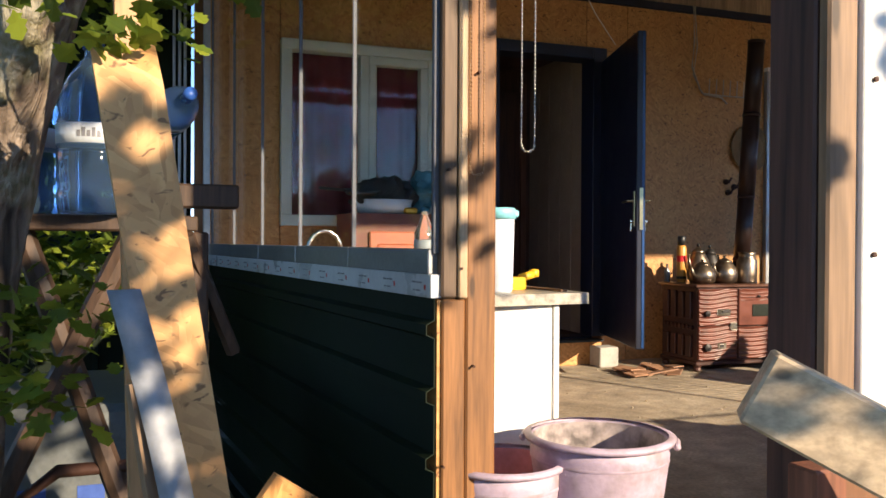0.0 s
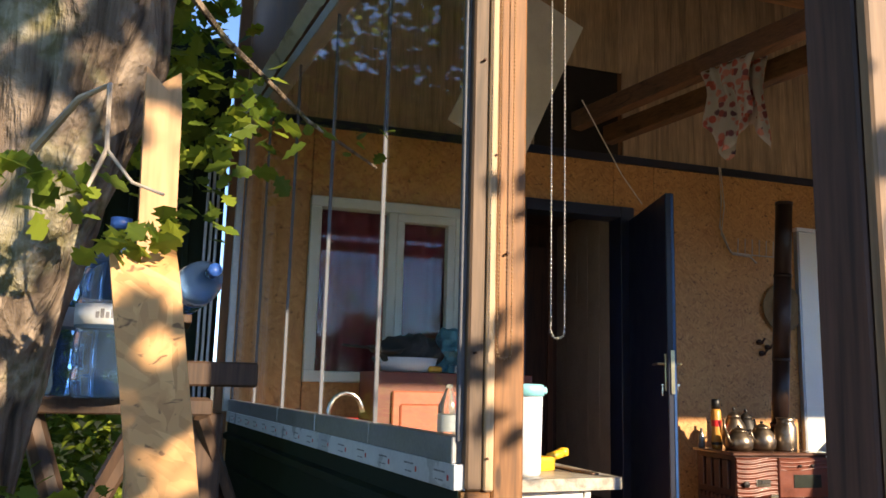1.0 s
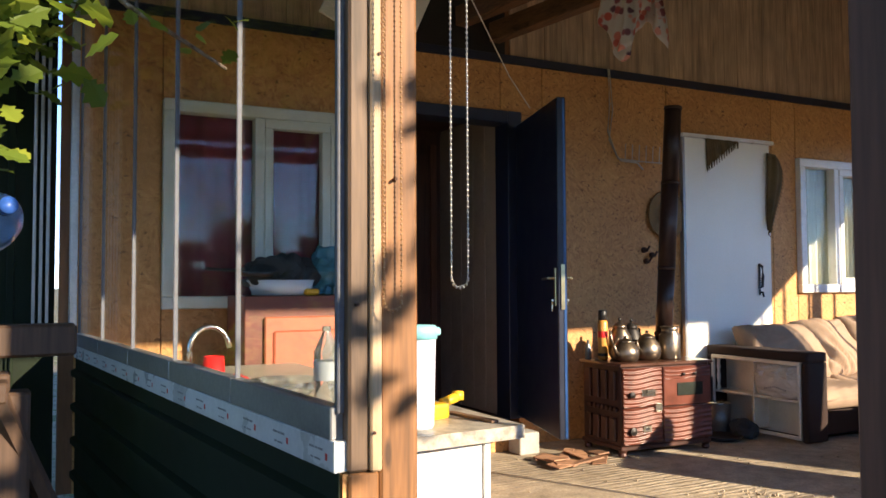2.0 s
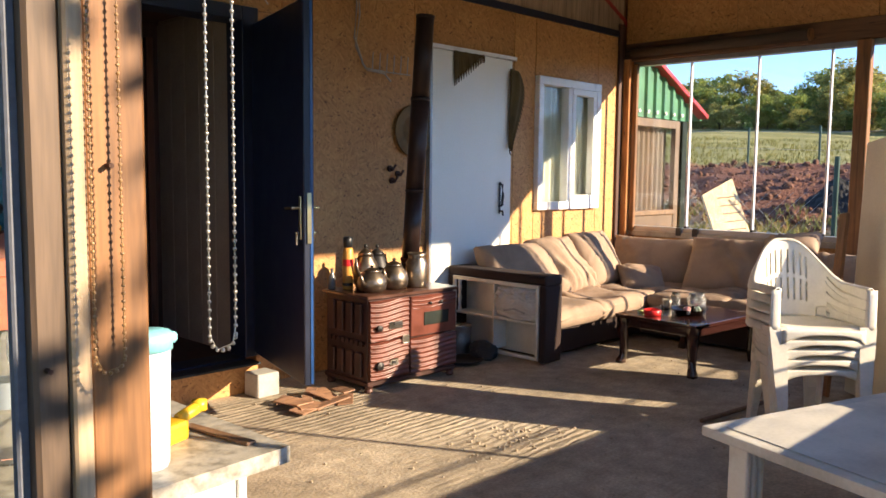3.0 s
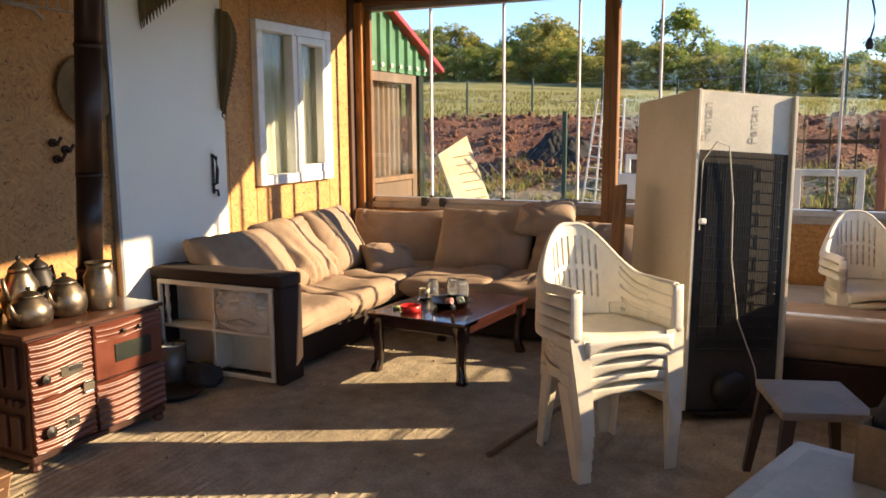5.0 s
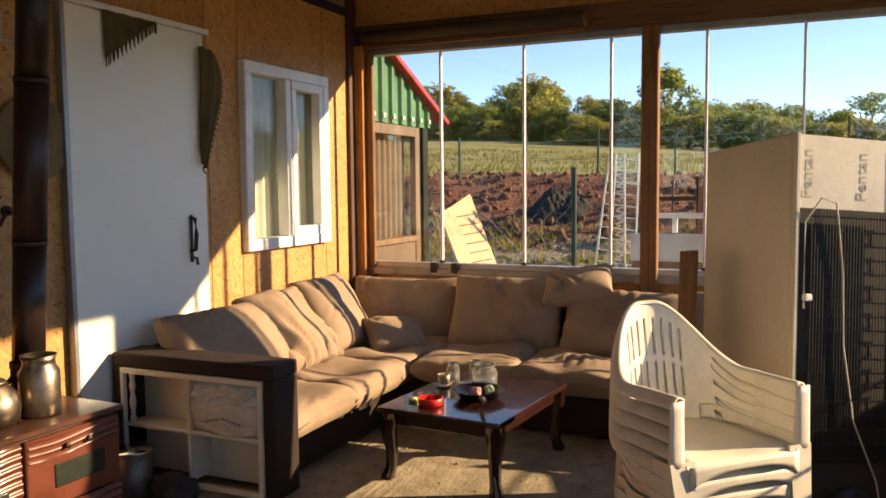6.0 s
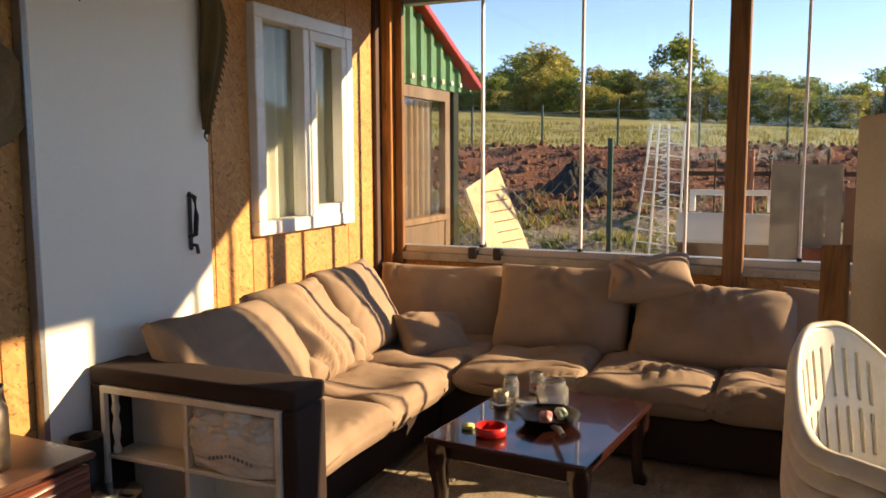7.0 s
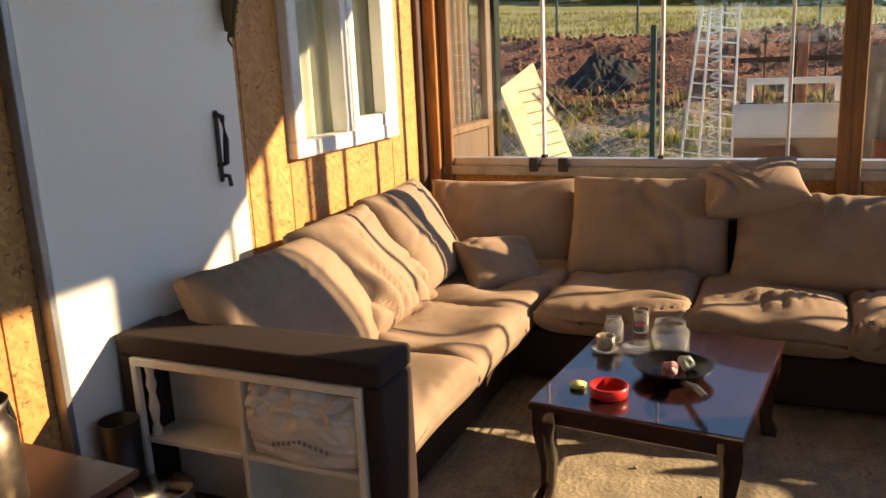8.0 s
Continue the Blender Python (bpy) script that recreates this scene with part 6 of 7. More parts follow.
# ---- outside, beyond the panes: shed, yard, dug bank, meadow, tree line ----
shed = thing("green_shed", pose(0, 5.92, 0), "green sheet metal shed with a red roof edge", "shed")
gb = B()
x, k = 8.16, 0
TOPX, TIPX = 7.2, 9.86
def verge(x):
    return 2.13 + (TIPX - x) * 0.45
pts = []
while x < 9.62:
    for dx, dy in ((0, 0), (0.02, -0.03), (0.07, -0.03), (0.09, 0)):
        pts.append((x + dx, dy))
    x += 0.19
prev = None
for px, py in pts:
    cur = (gb.verts.new((px, py, 2.06)), gb.verts.new((px, py, verge(px) - 0.02)))
    if prev:
        gb.faces.new((prev[0], cur[0], cur[1], prev[1]))
    prev = cur
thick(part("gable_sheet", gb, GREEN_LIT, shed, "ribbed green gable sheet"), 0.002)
for i in range(8):
    part("bolt_cap", rod(B(), (8.2 + 0.19 * i, -0.03, 2.12), (8.2 + 0.19 * i, -0.045, 2.12), 0.02, n=10), CHALK, shed)
vm = Matrix.Translation((TIPX, 0, 2.13)) @ Matrix.Rotation(math.atan(0.45), 4, "Y")
part("red_verge", bx(B(), -2.6, 0.02, -0.1, 0.03, -0.02, 0.035, 0.006, vm), RED_TRIM, shed, "red roof edge trim")
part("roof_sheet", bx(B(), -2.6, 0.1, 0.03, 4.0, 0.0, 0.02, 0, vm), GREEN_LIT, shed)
part("corner_post", bx(B(), 9.33, 9.44, -0.06, 0.05, -0.12, 2.05, 0.006), GREEN, shed, "dark green corner post")
SHED_WOOD = timber("weathered_shed_wood", (0.13, 0.088, 0.058), knots=False)
part("frame_bar", bx(B(), 9.22, 9.32, -0.03, 0.03, -0.12, 2.05, 0.004), SHED_WOOD, shed)
part("frame_bar", bx(B(), 8.1, 8.2, -0.03, 0.03, -0.12, 2.05, 0.004), PINE_GREY, shed)
part("frame_bar", bx(B(), 8.2, 9.22, -0.03, 0.03, 1.96, 2.05, 0.004), SHED_WOOD, shed)
part("lower_panel", bx(B(), 8.2, 9.22, -0.02, 0.03, -0.12, 0.98, 0.004), SHED_WOOD, shed, "brown wooden panel")
part("ledge", bx(B(), 8.2, 9.22, -0.05, 0.03, 0.98, 1.03, 0.004), PINE_GREY, shed)
cu = B()
grid(cu, lambda u, v: (8.2 + 1.02 * u, 0.1 + 0.02 * math.sin(u * 60), 1.0 + 0.96 * v), 90, 3)
part("curtain", cu, plain("brownish_curtain", (0.2, 0.15, 0.115), 0.8), shed, "brownish curtain", True)
g = part("pane", bx(B(), 8.2, 9.22, 0.0, 0.006, 1.03, 1.96), GLASS_R, shed)
g.visible_shadow = False
part("back_wall", bx(B(), 8.1, 9.4, 0.25, 0.3, -0.12, 2.05), BROWN_AND_SHADE, shed)

ld = thing("leaning_panel", pose(0, 0, 0), "pale door panel leaning outside", "panel")
pm = pose(11.15, 5.8, 0.02, 0, 10, 0) @ pose(0, 0, 0, -25, 0, 0) @ pose(0, 0, 0, 0, 0, 55)
lbm = bx(B(), -0.02, 0.02, -0.27, 0.27, 0, 1.5, 0.004)
for v in lbm.verts:
    if v.co.z > 1.4 and v.co.y > 0:
        v.co.z -= 0.2
lbm.transform(pm)
part("board", lbm, timber("sunlit_panel", (0.66, 0.5, 0.29), "z", dark=0.8, knots=False), ld)
# Grey strips stand for the shadow lines of its grooves.
for i in range(7):
    part("batten", bx(B(), -0.03, -0.02, -0.23, 0.06, 0.5 + 0.12 * i, 0.512 + 0.12 * i, 0.002, pm), PINE_GREY, ld)

tl = thing("iron_trellis", pose(12.2, 4.6, -0.12, 0, 6, 0), "white wrought iron trellis leaning outside", "trellis")
for yy, y2 in ((0.33, 0.12), (0.12, 0.04), (-0.12, -0.06), (-0.22, -0.24)):
    part("upright", tube(B(), [(0, yy, 0), (0, y2, 2.0)], 0.014, 6), CHALK, tl)
for i in range(14):
    s = i / 13
    part("rung", tube(B(), [(0, 0.33 - 0.2 * s, 0.1 + 1.85 * s), (0, -0.22, 0.04 + 1.87 * s)], 0.008, 5), CHALK, tl)
for i in range(5):
    part("scroll", tube(B(), [(-0.01, -0.03 + 0.06 * math.sin(a * 1.7), 0.5 + 0.3 * i + 0.024 * a) for a in range(12)], 0.012, 6), CHALK, tl)
wf = thing("white_cabinet", pose(0, 0, 0), "old white cabinet lying outside", "cabinet")
part("carcass", bx(B(), 11.8, 12.2, 3.42, 4.33, -0.12, 0.62, 0.006), BRICKISH, wf)
part("white_front", bx(B(), 11.78, 11.8, 3.42, 4.34, 0.62, 0.92, 0.004), CHALK, wf)
part("white_top", bx(B(), 11.79, 12.2, 3.42, 4.34, 0.6, 0.63, 0.003), CHALK, wf)
for y0, y1, z0, z1 in ((3.4, 4.24, 1.09, 1.15), (4.18, 4.24, 0.92, 1.09), (3.84, 3.9, 0.92, 1.09), (3.4, 3.46, 0.92, 1.09)):
    part("window_bar", bx(B(), 12.0, 12.04, y0, y1, z0, z1, 0.004), CHALK, wf)
for y0, y1, z0, z1, mt_, nm in ((2.78, 3.42, 0.62, 1.42, plain("weathered_ply", (0.33, 0.24, 0.16), 0.8), "weathered plywood sheet leaning outside"), (2.3, 2.76, -0.12, 1.2, BRICKISH, "brown board leaning outside")):
    pb = thing("plywood_sheet", pose(0, 0, 0), nm, "board", "boards outside")
    part("sheet", bx(B(), 11.6, 11.63, y0, y1, -0.12, z1, 0.003), mt_, pb)
tagged(part("orange_crate", bx(B(), 11.45, 11.55, 2.72, 3.15, -0.12, 0.62, 0.01), plain("rusty_orange", (0.3, 0.09, 0.04), 0.7, var=0.4)), "rusty orange sheet standing outside", "sheet")
sc_ = thing("small_white_window", pose(0, 0, 0), "old white window frame standing outside", "window frame")
for a in ((1.55, 1.62, 0.3, 1.05), (2.15, 2.22, 0.3, 1.05), (1.62, 2.15, 0.98, 1.05), (1.62, 2.15, 0.3, 0.37)):
    part("bar", bx(B(), 10.9, 10.95, a[0], a[1], a[2], a[3], 0.004), CHALK, sc_)
for a in (1.56, 2.16):
    part("bar", bx(B(), 10.9, 10.95, a, a + 0.05, -0.12, 0.3, 0.004), CHALK, sc_)
ifn = thing("iron_fence", pose(14, 0, 0), "rusty iron fence with spear tops", "fence")
for i in range(19):
    yy = 4.5 - 0.33 * i
    part("spear", rod(B(), (0, yy, -0.12), (0, yy, 1.45), 0.014, n=6), IRON, ifn)
    part("spear_tip", lathe(B(), [(0.01, 1.44), (0.035, 1.5), (0.0, 1.6)], 8, (0, yy, 0)), IRON, ifn)
for zz in (1.25, 0.3):
    part("fence_rail", bx(B(), -0.02, 0.02, -1.5, 4.55, zz, zz + 0.06), IRON, ifn)
for yy in (3.76, 1.2):
    part("gate_post", bx(B(), -0.06, 0.06, yy - 0.06, yy + 0.06, -0.12, 1.58, 0.008), timber("red_post", (0.3, 0.1, 0.05), "z"), ifn)

gf = thing("mesh_fence", pose(0, 0, 0), "green steel post with wire mesh", "fence")
part("post", bx(B(), 12.67, 12.73, 5.22, 5.28, -0.12, 1.72, 0.006), FENCE, gf, "green post")
ms = B()
for i in range(16):
    a = 5.3 + 0.18 * i
    tube(ms, [(12.7, a, -0.1), (12.7, a + 1.3, 1.2)], 0.0025, 3)
    tube(ms, [(12.7, a + 1.3, -0.1), (12.7, a, 1.2)], 0.0025, 3)
tagged(part("wire_mesh", ms, CORD, gf), kind="stuff")
for i in range(15):
    yy = 24 - 2.05 * i
    zz = land(24.5, yy)
    fpst = thing("field_post", pose(24.5, yy, zz - 0.05), "thin green fence post by the meadow", "fence post", "meadow fence posts")
    part("post", bx(B(), -0.025, 0.025, -0.025, 0.025, 0, 1.15 + 0.1 * ((i * 7) % 3)), FENCE, fpst)
wires = B()
for zz in (0.5, 1.0):
    tube(wires, [(24.5, 24 - 2.05 * i, land(24.5, 24 - 2.05 * i) + zz) for i in range(15)], 0.006, 4)
tagged(part("fence_wire", wires, CORD), "thin wires between the meadow posts", "wire")

heap = B()
def heap_pt(u, v):
    a, r = u * 2 * math.pi, v
    hx, hy = 19 + 0.8 * r * math.cos(a), 7.25 + 0.8 * r * math.sin(a)
    return (hx, hy, land(hx, hy) - 0.06 + 0.6 * (1 - r) ** 1.05 + (0.16 * noise.noise((hx * 2.5, hy * 2.5, 2)) + 0.09 * noise.noise((hx * 7, hy * 7, 4)) + 0.05 * noise.noise((hx * 16, hy * 16, 6))) * (1 - r * r))
grid(heap, heap_pt, 72, 26)
tagged(part("coal_heap", heap, COAL, None), "black heap on the dug soil", "heap")

rnd = random.Random(5)
cl_ = B()
for _ in range(2600):
    x, y = 17.0 + 8 * rnd.random() ** 1.1, rnd.uniform(-5, 22)
    s = 0.04 + 0.13 * rnd.random() ** 3
    z = land(x, y)
    r = bmesh.ops.create_icosphere(cl_, subdivisions=1, radius=s, matrix=pose(x, y, z, rnd.uniform(0, 90), rnd.uniform(0, 90), 0) @ Matrix.Diagonal((1, rnd.uniform(0.5, 1), rnd.uniform(0.5, 0.9), 1)))
tagged(part("soil_clods", cl_, plain("red_clods", (0.16, 0.07, 0.04), 0.95, var=0.6)), "clods of dug red soil", "soil", kind="stuff")


def blades(name, count, box, h, mat, label, seed):
    r = random.Random(seed)
    bm = B()
    for _ in range(count):
        x, y = r.uniform(box[0], box[1]), r.uniform(box[2], box[3])
        if noise.noise((x * 0.5, y * 0.5, seed)) < -0.15:
            continue
        z = land(x, y)
        for _k in range(5):
            a, l = r.uniform(0, 6.28), h * r.uniform(0.5, 1.3)
            dx, dy = math.cos(a), math.sin(a)
            w = 0.012 * (1 + h)
            bm.faces.new([bm.verts.new(p) for p in ((x - dy * w, y + dx * w, z), (x + dy * w, y - dx * w, z), (x + dx * l * 0.4, y + dy * l * 0.4, z + l))])
    return tagged(part(name, bm, mat), label, "grass", kind="stuff")


blades("yard_weeds", 1700, (15.6, 18.2, -3, 14), 0.2, GRASS, "weeds at the foot of the dug bank", 3)
blades("meadow_grass", 9000, (24.5, 45, -10, 32), 0.16, GRASS, "tall meadow grass", 8)
blades("side_grass", 1800, (-4, 0.2, 2.6, 9), 0.3, GRASS, "grass beside the veranda", 6)


def far_tree(name, seed, h, wide, mat, label):
    r = random.Random(seed)
    t = thing(name, pose(0, 0, 0), label, "tree", "tree line")
    tr = B()
    tube(tr, [(0, 0, -0.3), (0.05 * h * r.uniform(-1, 1), 0, h * 0.3), (0.06 * h * r.uniform(-1, 1), 0.04 * h, h * 0.62)], [0.035 * h, 0.025 * h, 0.012 * h], 8)
    for _ in range(6):
        a, z0 = r.uniform(0, 6.28), h * r.uniform(0.2, 0.5)
        tube(tr, [(0, 0, z0), (0.18 * h * wide * math.cos(a), 0.18 * h * wide * math.sin(a), z0 + 0.16 * h), (0.3 * h * wide * math.cos(a), 0.3 * h * wide * math.sin(a), z0 + 0.34 * h)], [0.014 * h, 0.008 * h, 0.003 * h], 5)
    part("trunk", tr, BARK, t)
    cr = B()
    for _ in range(36):
        a, rr, z0 = r.uniform(0, 6.28), r.random() ** 0.6, r.uniform(0.08, 0.9)
        spread = wide * 0.36 * h * math.sin(math.pi * min(1, 0.12 + z0 * 0.88)) ** 0.6
        leaf_cloud(cr, (rr * spread * math.cos(a), rr * spread * math.sin(a), z0 * h), (0.12 * h * wide * r.uniform(0.6, 1.5), 0.12 * h * wide, 0.1 * h * r.uniform(0.6, 1.6)), 105, 0.02 * h + 0.05, r)
    part("crown", cr, mat, t)
    return t


protos = [far_tree("broadleaf_tree", 1, 5.4, 1.0, LEAF_FAR, "dense green tree at the meadow's edge"),
          far_tree("bush_tree", 2, 3.6, 1.5, LEAF_FAR, "low bushy tree at the meadow's edge"),
          far_tree("olive_tree", 3, 4.2, 1.3, LEAF_OLIVE, "yellow-green tree at the meadow's edge"),
          far_tree("bush_tree", 4, 2.8, 1.9, LEAF_OLIVE, "yellow-green bush at the meadow's edge"),
          far_tree("broadleaf_tree", 6, 4.8, 1.2, LEAF_FAR, "dark green tree at the meadow's edge")]
rnd = random.Random(21)
first_use = set()
def put_tree(i, x, y, s, z=None):
    m = pose(x, y, land(x, y) if z is None else z, 0, 0, rnd.uniform(0, 360))
    if i in first_use:
        t = copy_thing(protos[i], m)
    else:
        t = protos[i]
        t.matrix_world = m
        first_use.add(i)
    t.scale = (s, s, s * rnd.uniform(0.9, 1.1))
    return t


put_tree(0, 61, 11.0, 0.98)
put_tree(0, 60, -4.0, 0.85)
put_tree(2, 60, 20.5, 1.05)
for k in range(92):
    y = -36 + 0.9 * k + rnd.uniform(-0.5, 0.5)
    put_tree(rnd.choice((1, 1, 2, 3, 4)), 62 + rnd.uniform(-2, 7), y, rnd.uniform(0.7, 0.95))
for k in range(70):
    put_tree(rnd.choice((1, 3, 3, 2)), 57 + rnd.uniform(-2, 2), -26 + 1.0 * k + rnd.uniform(-0.5, 0.5), rnd.uniform(0.4, 0.75))
# the same kind of trees on the sunny side, low over the horizon
for k in range(40):
    put_tree(rnd.choice((0, 1, 2, 4)), -52 + 2.6 * k + rnd.uniform(-1.2, 1.2), -38 + rnd.uniform(-4, 4), rnd.uniform(0.9, 1.4))

# ---- tree, leaning timbers and water jugs beside the entrance ----
rnd = random.Random(77)
tree = thing("walnut_tree", pose(0, 0, 0), "rough-barked tree with fresh leaves by the entrance", "tree")
tk = B()
axis = [(-0.52, 2.1, -0.6, 0.25), (-0.44, 2.11, -0.1, 0.22), (-0.38, 2.12, 0.3, 0.2), (-0.325, 2.13, 0.8, 0.17), (-0.255, 2.13, 1.15, 0.16), (-0.17, 2.1, 1.45, 0.16), (-0.1, 2.06, 1.7, 0.165), (-0.08, 2.03, 1.95, 0.17), (-0.06, 2.0, 2.2, 0.15), (-0.02, 1.98, 2.8, 0.13), (0.02, 1.95, 3.6, 0.1)]
fine = []
for (a, b) in zip(axis, axis[1:]):
    for k in range(6):
        s = k / 6
        fine.append(tuple(a[j] + (b[j] - a[j]) * s for j in range(4)))
n = 40
rings = []
for p in fine:
    ring = []
    for k in range(n):
        a = 2 * math.pi * k / n
        d = Vector((math.cos(a), math.sin(a), 0))
        q = Vector(p[:3]) + d * p[3]
        ridg = abs(noise.noise((a * 5.5, p[2] * 2.2, 4.0))) * 0.03 + noise.noise((a * 1.5, p[2] * 1.6, 8.0)) * 0.025 + noise.noise((q.x * 22, q.y * 22, q.z * 14)) * 0.008
        ring.append(tk.verts.new(q + d * ridg))
    rings.append(ring)
for a, b in zip(rings, rings[1:]):
    for k in range(n):
        tk.faces.new((a[k], a[(k + 1) % n], b[(k + 1) % n], b[k]))
part("trunk", tk, BARK, tree, "rough lichened trunk", True)
part("limb", tube(B(), [(0.0, 2.0, 1.95), (0.16, 1.95, 2.2), (0.34, 1.85, 2.6), (0.45, 1.7, 3.2)], [0.1, 0.085, 0.07, 0.05], 14), BARK, tree, "", True)
part("limb", tube(B(), [(-0.05, 2.05, 2.3), (-0.4, 2.0, 2.8), (-0.9, 1.9, 3.3)], [0.1, 0.08, 0.05], 12), BARK, tree, "", True)
part("twig", tube(B(), [(-0.14, 1.9, 1.47), (-0.05, 1.72, 1.52), (0.0, 1.66, 1.53), (0.005, 1.66, 1.42), (-0.02, 1.66, 1.35)], [0.009, 0.006, 0.005, 0.0045, 0.003], 7), plain("pale_twig", (0.4, 0.34, 0.28), 0.8), tree, "pale bare twig")
part("twig", tube(B(), [(0.005, 1.66, 1.42), (0.05, 1.62, 1.36), (0.1, 1.6, 1.34)], 0.003, 6), plain("pale_twig", (0.4, 0.34, 0.28), 0.8), tree)
part("branch", tube(B(), [(0.0, 1.95, 1.98), (0.2, 2.2, 1.86), (0.45, 2.5, 1.78), (0.7, 2.7, 1.72)], [0.012, 0.008, 0.006, 0.004], 6), BARK, tree)


def oak_leaf(bm, p, q, s):
    """A lobed leaf with a bent midrib."""
    outline = ((0, 0), (0.12, 0.2), (0.3, 0.3), (0.2, 0.42), (0.42, 0.6), (0.26, 0.7), (0.3, 0.86), (0.0, 1.05))
    mid = [bm.verts.new(p + q @ Vector((0, y * s, -0.12 * s * y * y))) for y in (0, 0.45, 1.05)]
    for sg in (-1, 1):
        side = [bm.verts.new(p + q @ Vector((sg * x * s, y * s, 0.1 * s * x - 0.12 * s * y * y))) for x, y in outline[1:-1]]
        ring = [mid[0]] + side + [mid[2], mid[1]]
        bm.faces.new(ring if sg > 0 else ring[::-1])


def spray(name, centre, radii, count, size, label="", mat=LEAF):
    bm = B()
    for _ in range(count):
        d = Vector((rnd.uniform(-1, 1), rnd.uniform(-1, 1), rnd.uniform(-1, 1)))
        p = Vector(centre) + Vector((d.x * radii[0], d.y * radii[1], d.z * radii[2]))
        q = Euler((rnd.uniform(-0.9, 0.9), rnd.uniform(-0.9, 0.9), rnd.uniform(0, 6.28))).to_matrix()
        oak_leaf(bm, p, q, size * rnd.uniform(0.6, 1.25))
    return tagged(part(name, bm, mat, tree, label), kind="stuff")


spray("leaf_spray", (-0.06, 1.7, 1.36), (0.06, 0.05, 0.05), 22, 0.05, "fresh sunlit leaves")
spray("leaf_spray", (0.06, 1.62, 1.28), (0.07, 0.04, 0.04), 24, 0.05)
spray("leaf_spray", (-0.14, 1.62, 1.36), (0.05, 0.05, 0.045), 14, 0.05)
spray("leaf_spray", (0.22, 2.5, 1.74), (0.16, 0.2, 0.18), 60, 0.07)
spray("leaf_spray", (0.15, 2.45, 1.55), (0.1, 0.15, 0.15), 30, 0.065)
spray("leaf_spray", (0.5, 2.55, 1.78), (0.25, 0.15, 0.06), 16, 0.05)
spray("leaf_spray", (-0.06, 1.97, 2.1), (0.35, 0.3, 0.12), 50, 0.07)
spray("leaf_spray", (-0.08, 1.95, 0.72), (0.13, 0.1, 0.15), 95, 0.055, "low leafy shoots")
spray("leaf_spray", (-0.3, 1.75, 0.75), (0.14, 0.12, 0.14), 60, 0.055)
# Last four clusters are out of view, added to shade post, trunk and stand.
for c, r_, n_ in (((-0.9, 1.6, 3.4), (1.0, 1.0, 0.5), 500), ((-1.6, 2.4, 2.7), (0.9, 1.0, 0.8), 500), ((-0.7, 3.2, 3.2), (0.9, 0.8, 0.45), 420), ((-1.2, 3.6, 2.0), (0.5, 0.8, 0.8), 300), ((-0.8, 0.4, 3.6), (0.9, 0.9, 0.5), 420), ((-2.3, 1.2, 2.4), (0.9, 1.4, 1.2), 500), ((-2.6, 4.0, 2.2), (1.0, 1.2, 1.4), 500), ((-1.6, -0.3, 3.2), (1.2, 1.0, 0.8), 400), ((-1.0, 4.2, 2.9), (0.9, 0.9, 0.8), 700), ((-0.6, 5.2, 4.2), (1.0, 0.8, 0.8), 500), ((-2.0, 5.4, 4.4), (1.4, 1.4, 1.2), 900), ((-1.6, 7.6, 5.2), (1.4, 1.2, 1.2), 700), ((-3.0, 3.2, 3.6), (1.0, 1.4, 1.2), 700),
                  ((0.0, 5.2, 2.8), (0.4, 0.7, 0.6), 420), ((-0.35, 4.4, 3.0), (0.5, 0.5, 0.5), 300), ((1.35, -0.6, 1.7), (0.5, 0.25, 0.5), 300), ((0.75, -0.5, 1.6), (0.45, 0.25, 0.4), 60), ((1.25, -0.65, 2.75), (0.5, 0.3, 0.3), 150), ((2.6, -0.6, 2.42), (0.42, 0.3, 0.42), 65)):
    spray("canopy_and_shade_leaves", c, r_, n_, 0.13)

# timbers leaning by the trunk
def lean_beam(name, p0, p1, w, d, mat, label, turn=0.0, notch=False):
    t = thing(name, pose(0, 0, 0), label, "plank", "leaning timbers")
    p0, p1 = Vector(p0), Vector(p1)
    ax = (p1 - p0).normalized()
    xx = Vector((math.cos(turn), math.sin(turn), 0))
    xx = (xx - ax * xx.dot(ax)).normalized()
    yy = ax.cross(xx)
    m = Matrix((xx, yy, ax)).transposed().to_4x4()
    m.translation = p0
    L = (p1 - p0).length
    bm = B()
    nz = 24
    def edge(k, s):
        return 1 + 0.03 * noise.noise((k * 3.1, s * 9, 2.0))
    prev = None
    cor = ((-1, -1), (1, -1), (1, 1), (-1, 1))
    for i in range(nz + 1):
        s = i / nz
        cur = []
        for k, (a, b) in enumerate(cor):
            top = 0.0
            if i == nz and notch:
                top = (0.04, -0.03, 0.05, 0.0)[k]
            cur.append(bm.verts.new((a * w / 2 * edge(k, s), b * d / 2 * edge(k + 5, s), L * s + top)))
        if prev:
            for k in range(4):
                bm.faces.new((prev[k], prev[(k + 1) % 4], cur[(k + 1) % 4], cur[k]))
        else:
            bm.faces.new(cur[::-1])
        prev = cur
    bm.faces.new(prev)
    part("timber", bm, mat, t).matrix_local = m
    return t


CHIP = strand_board("pale_strand_board", "y", (1.12, 1.12, 1.15))
SAWN = timber("fresh_sawn_slab", (0.42, 0.245, 0.115), "z", dark=0.5, ring=11)
lean_beam("sawn_slab", (0.353, 1.63, -0.53), (0.079, 1.66, 1.225), 0.104, 0.03, CHIP, "strand board strip with a broken end leaning by the tree", 0.08, True)
lean_beam("sawn_slab", (0.14, 1.86, -0.53), (0.08, 1.8, 1.575), 0.064, 0.04, SAWN, "narrow split wooden slab behind another", 0.1, True)
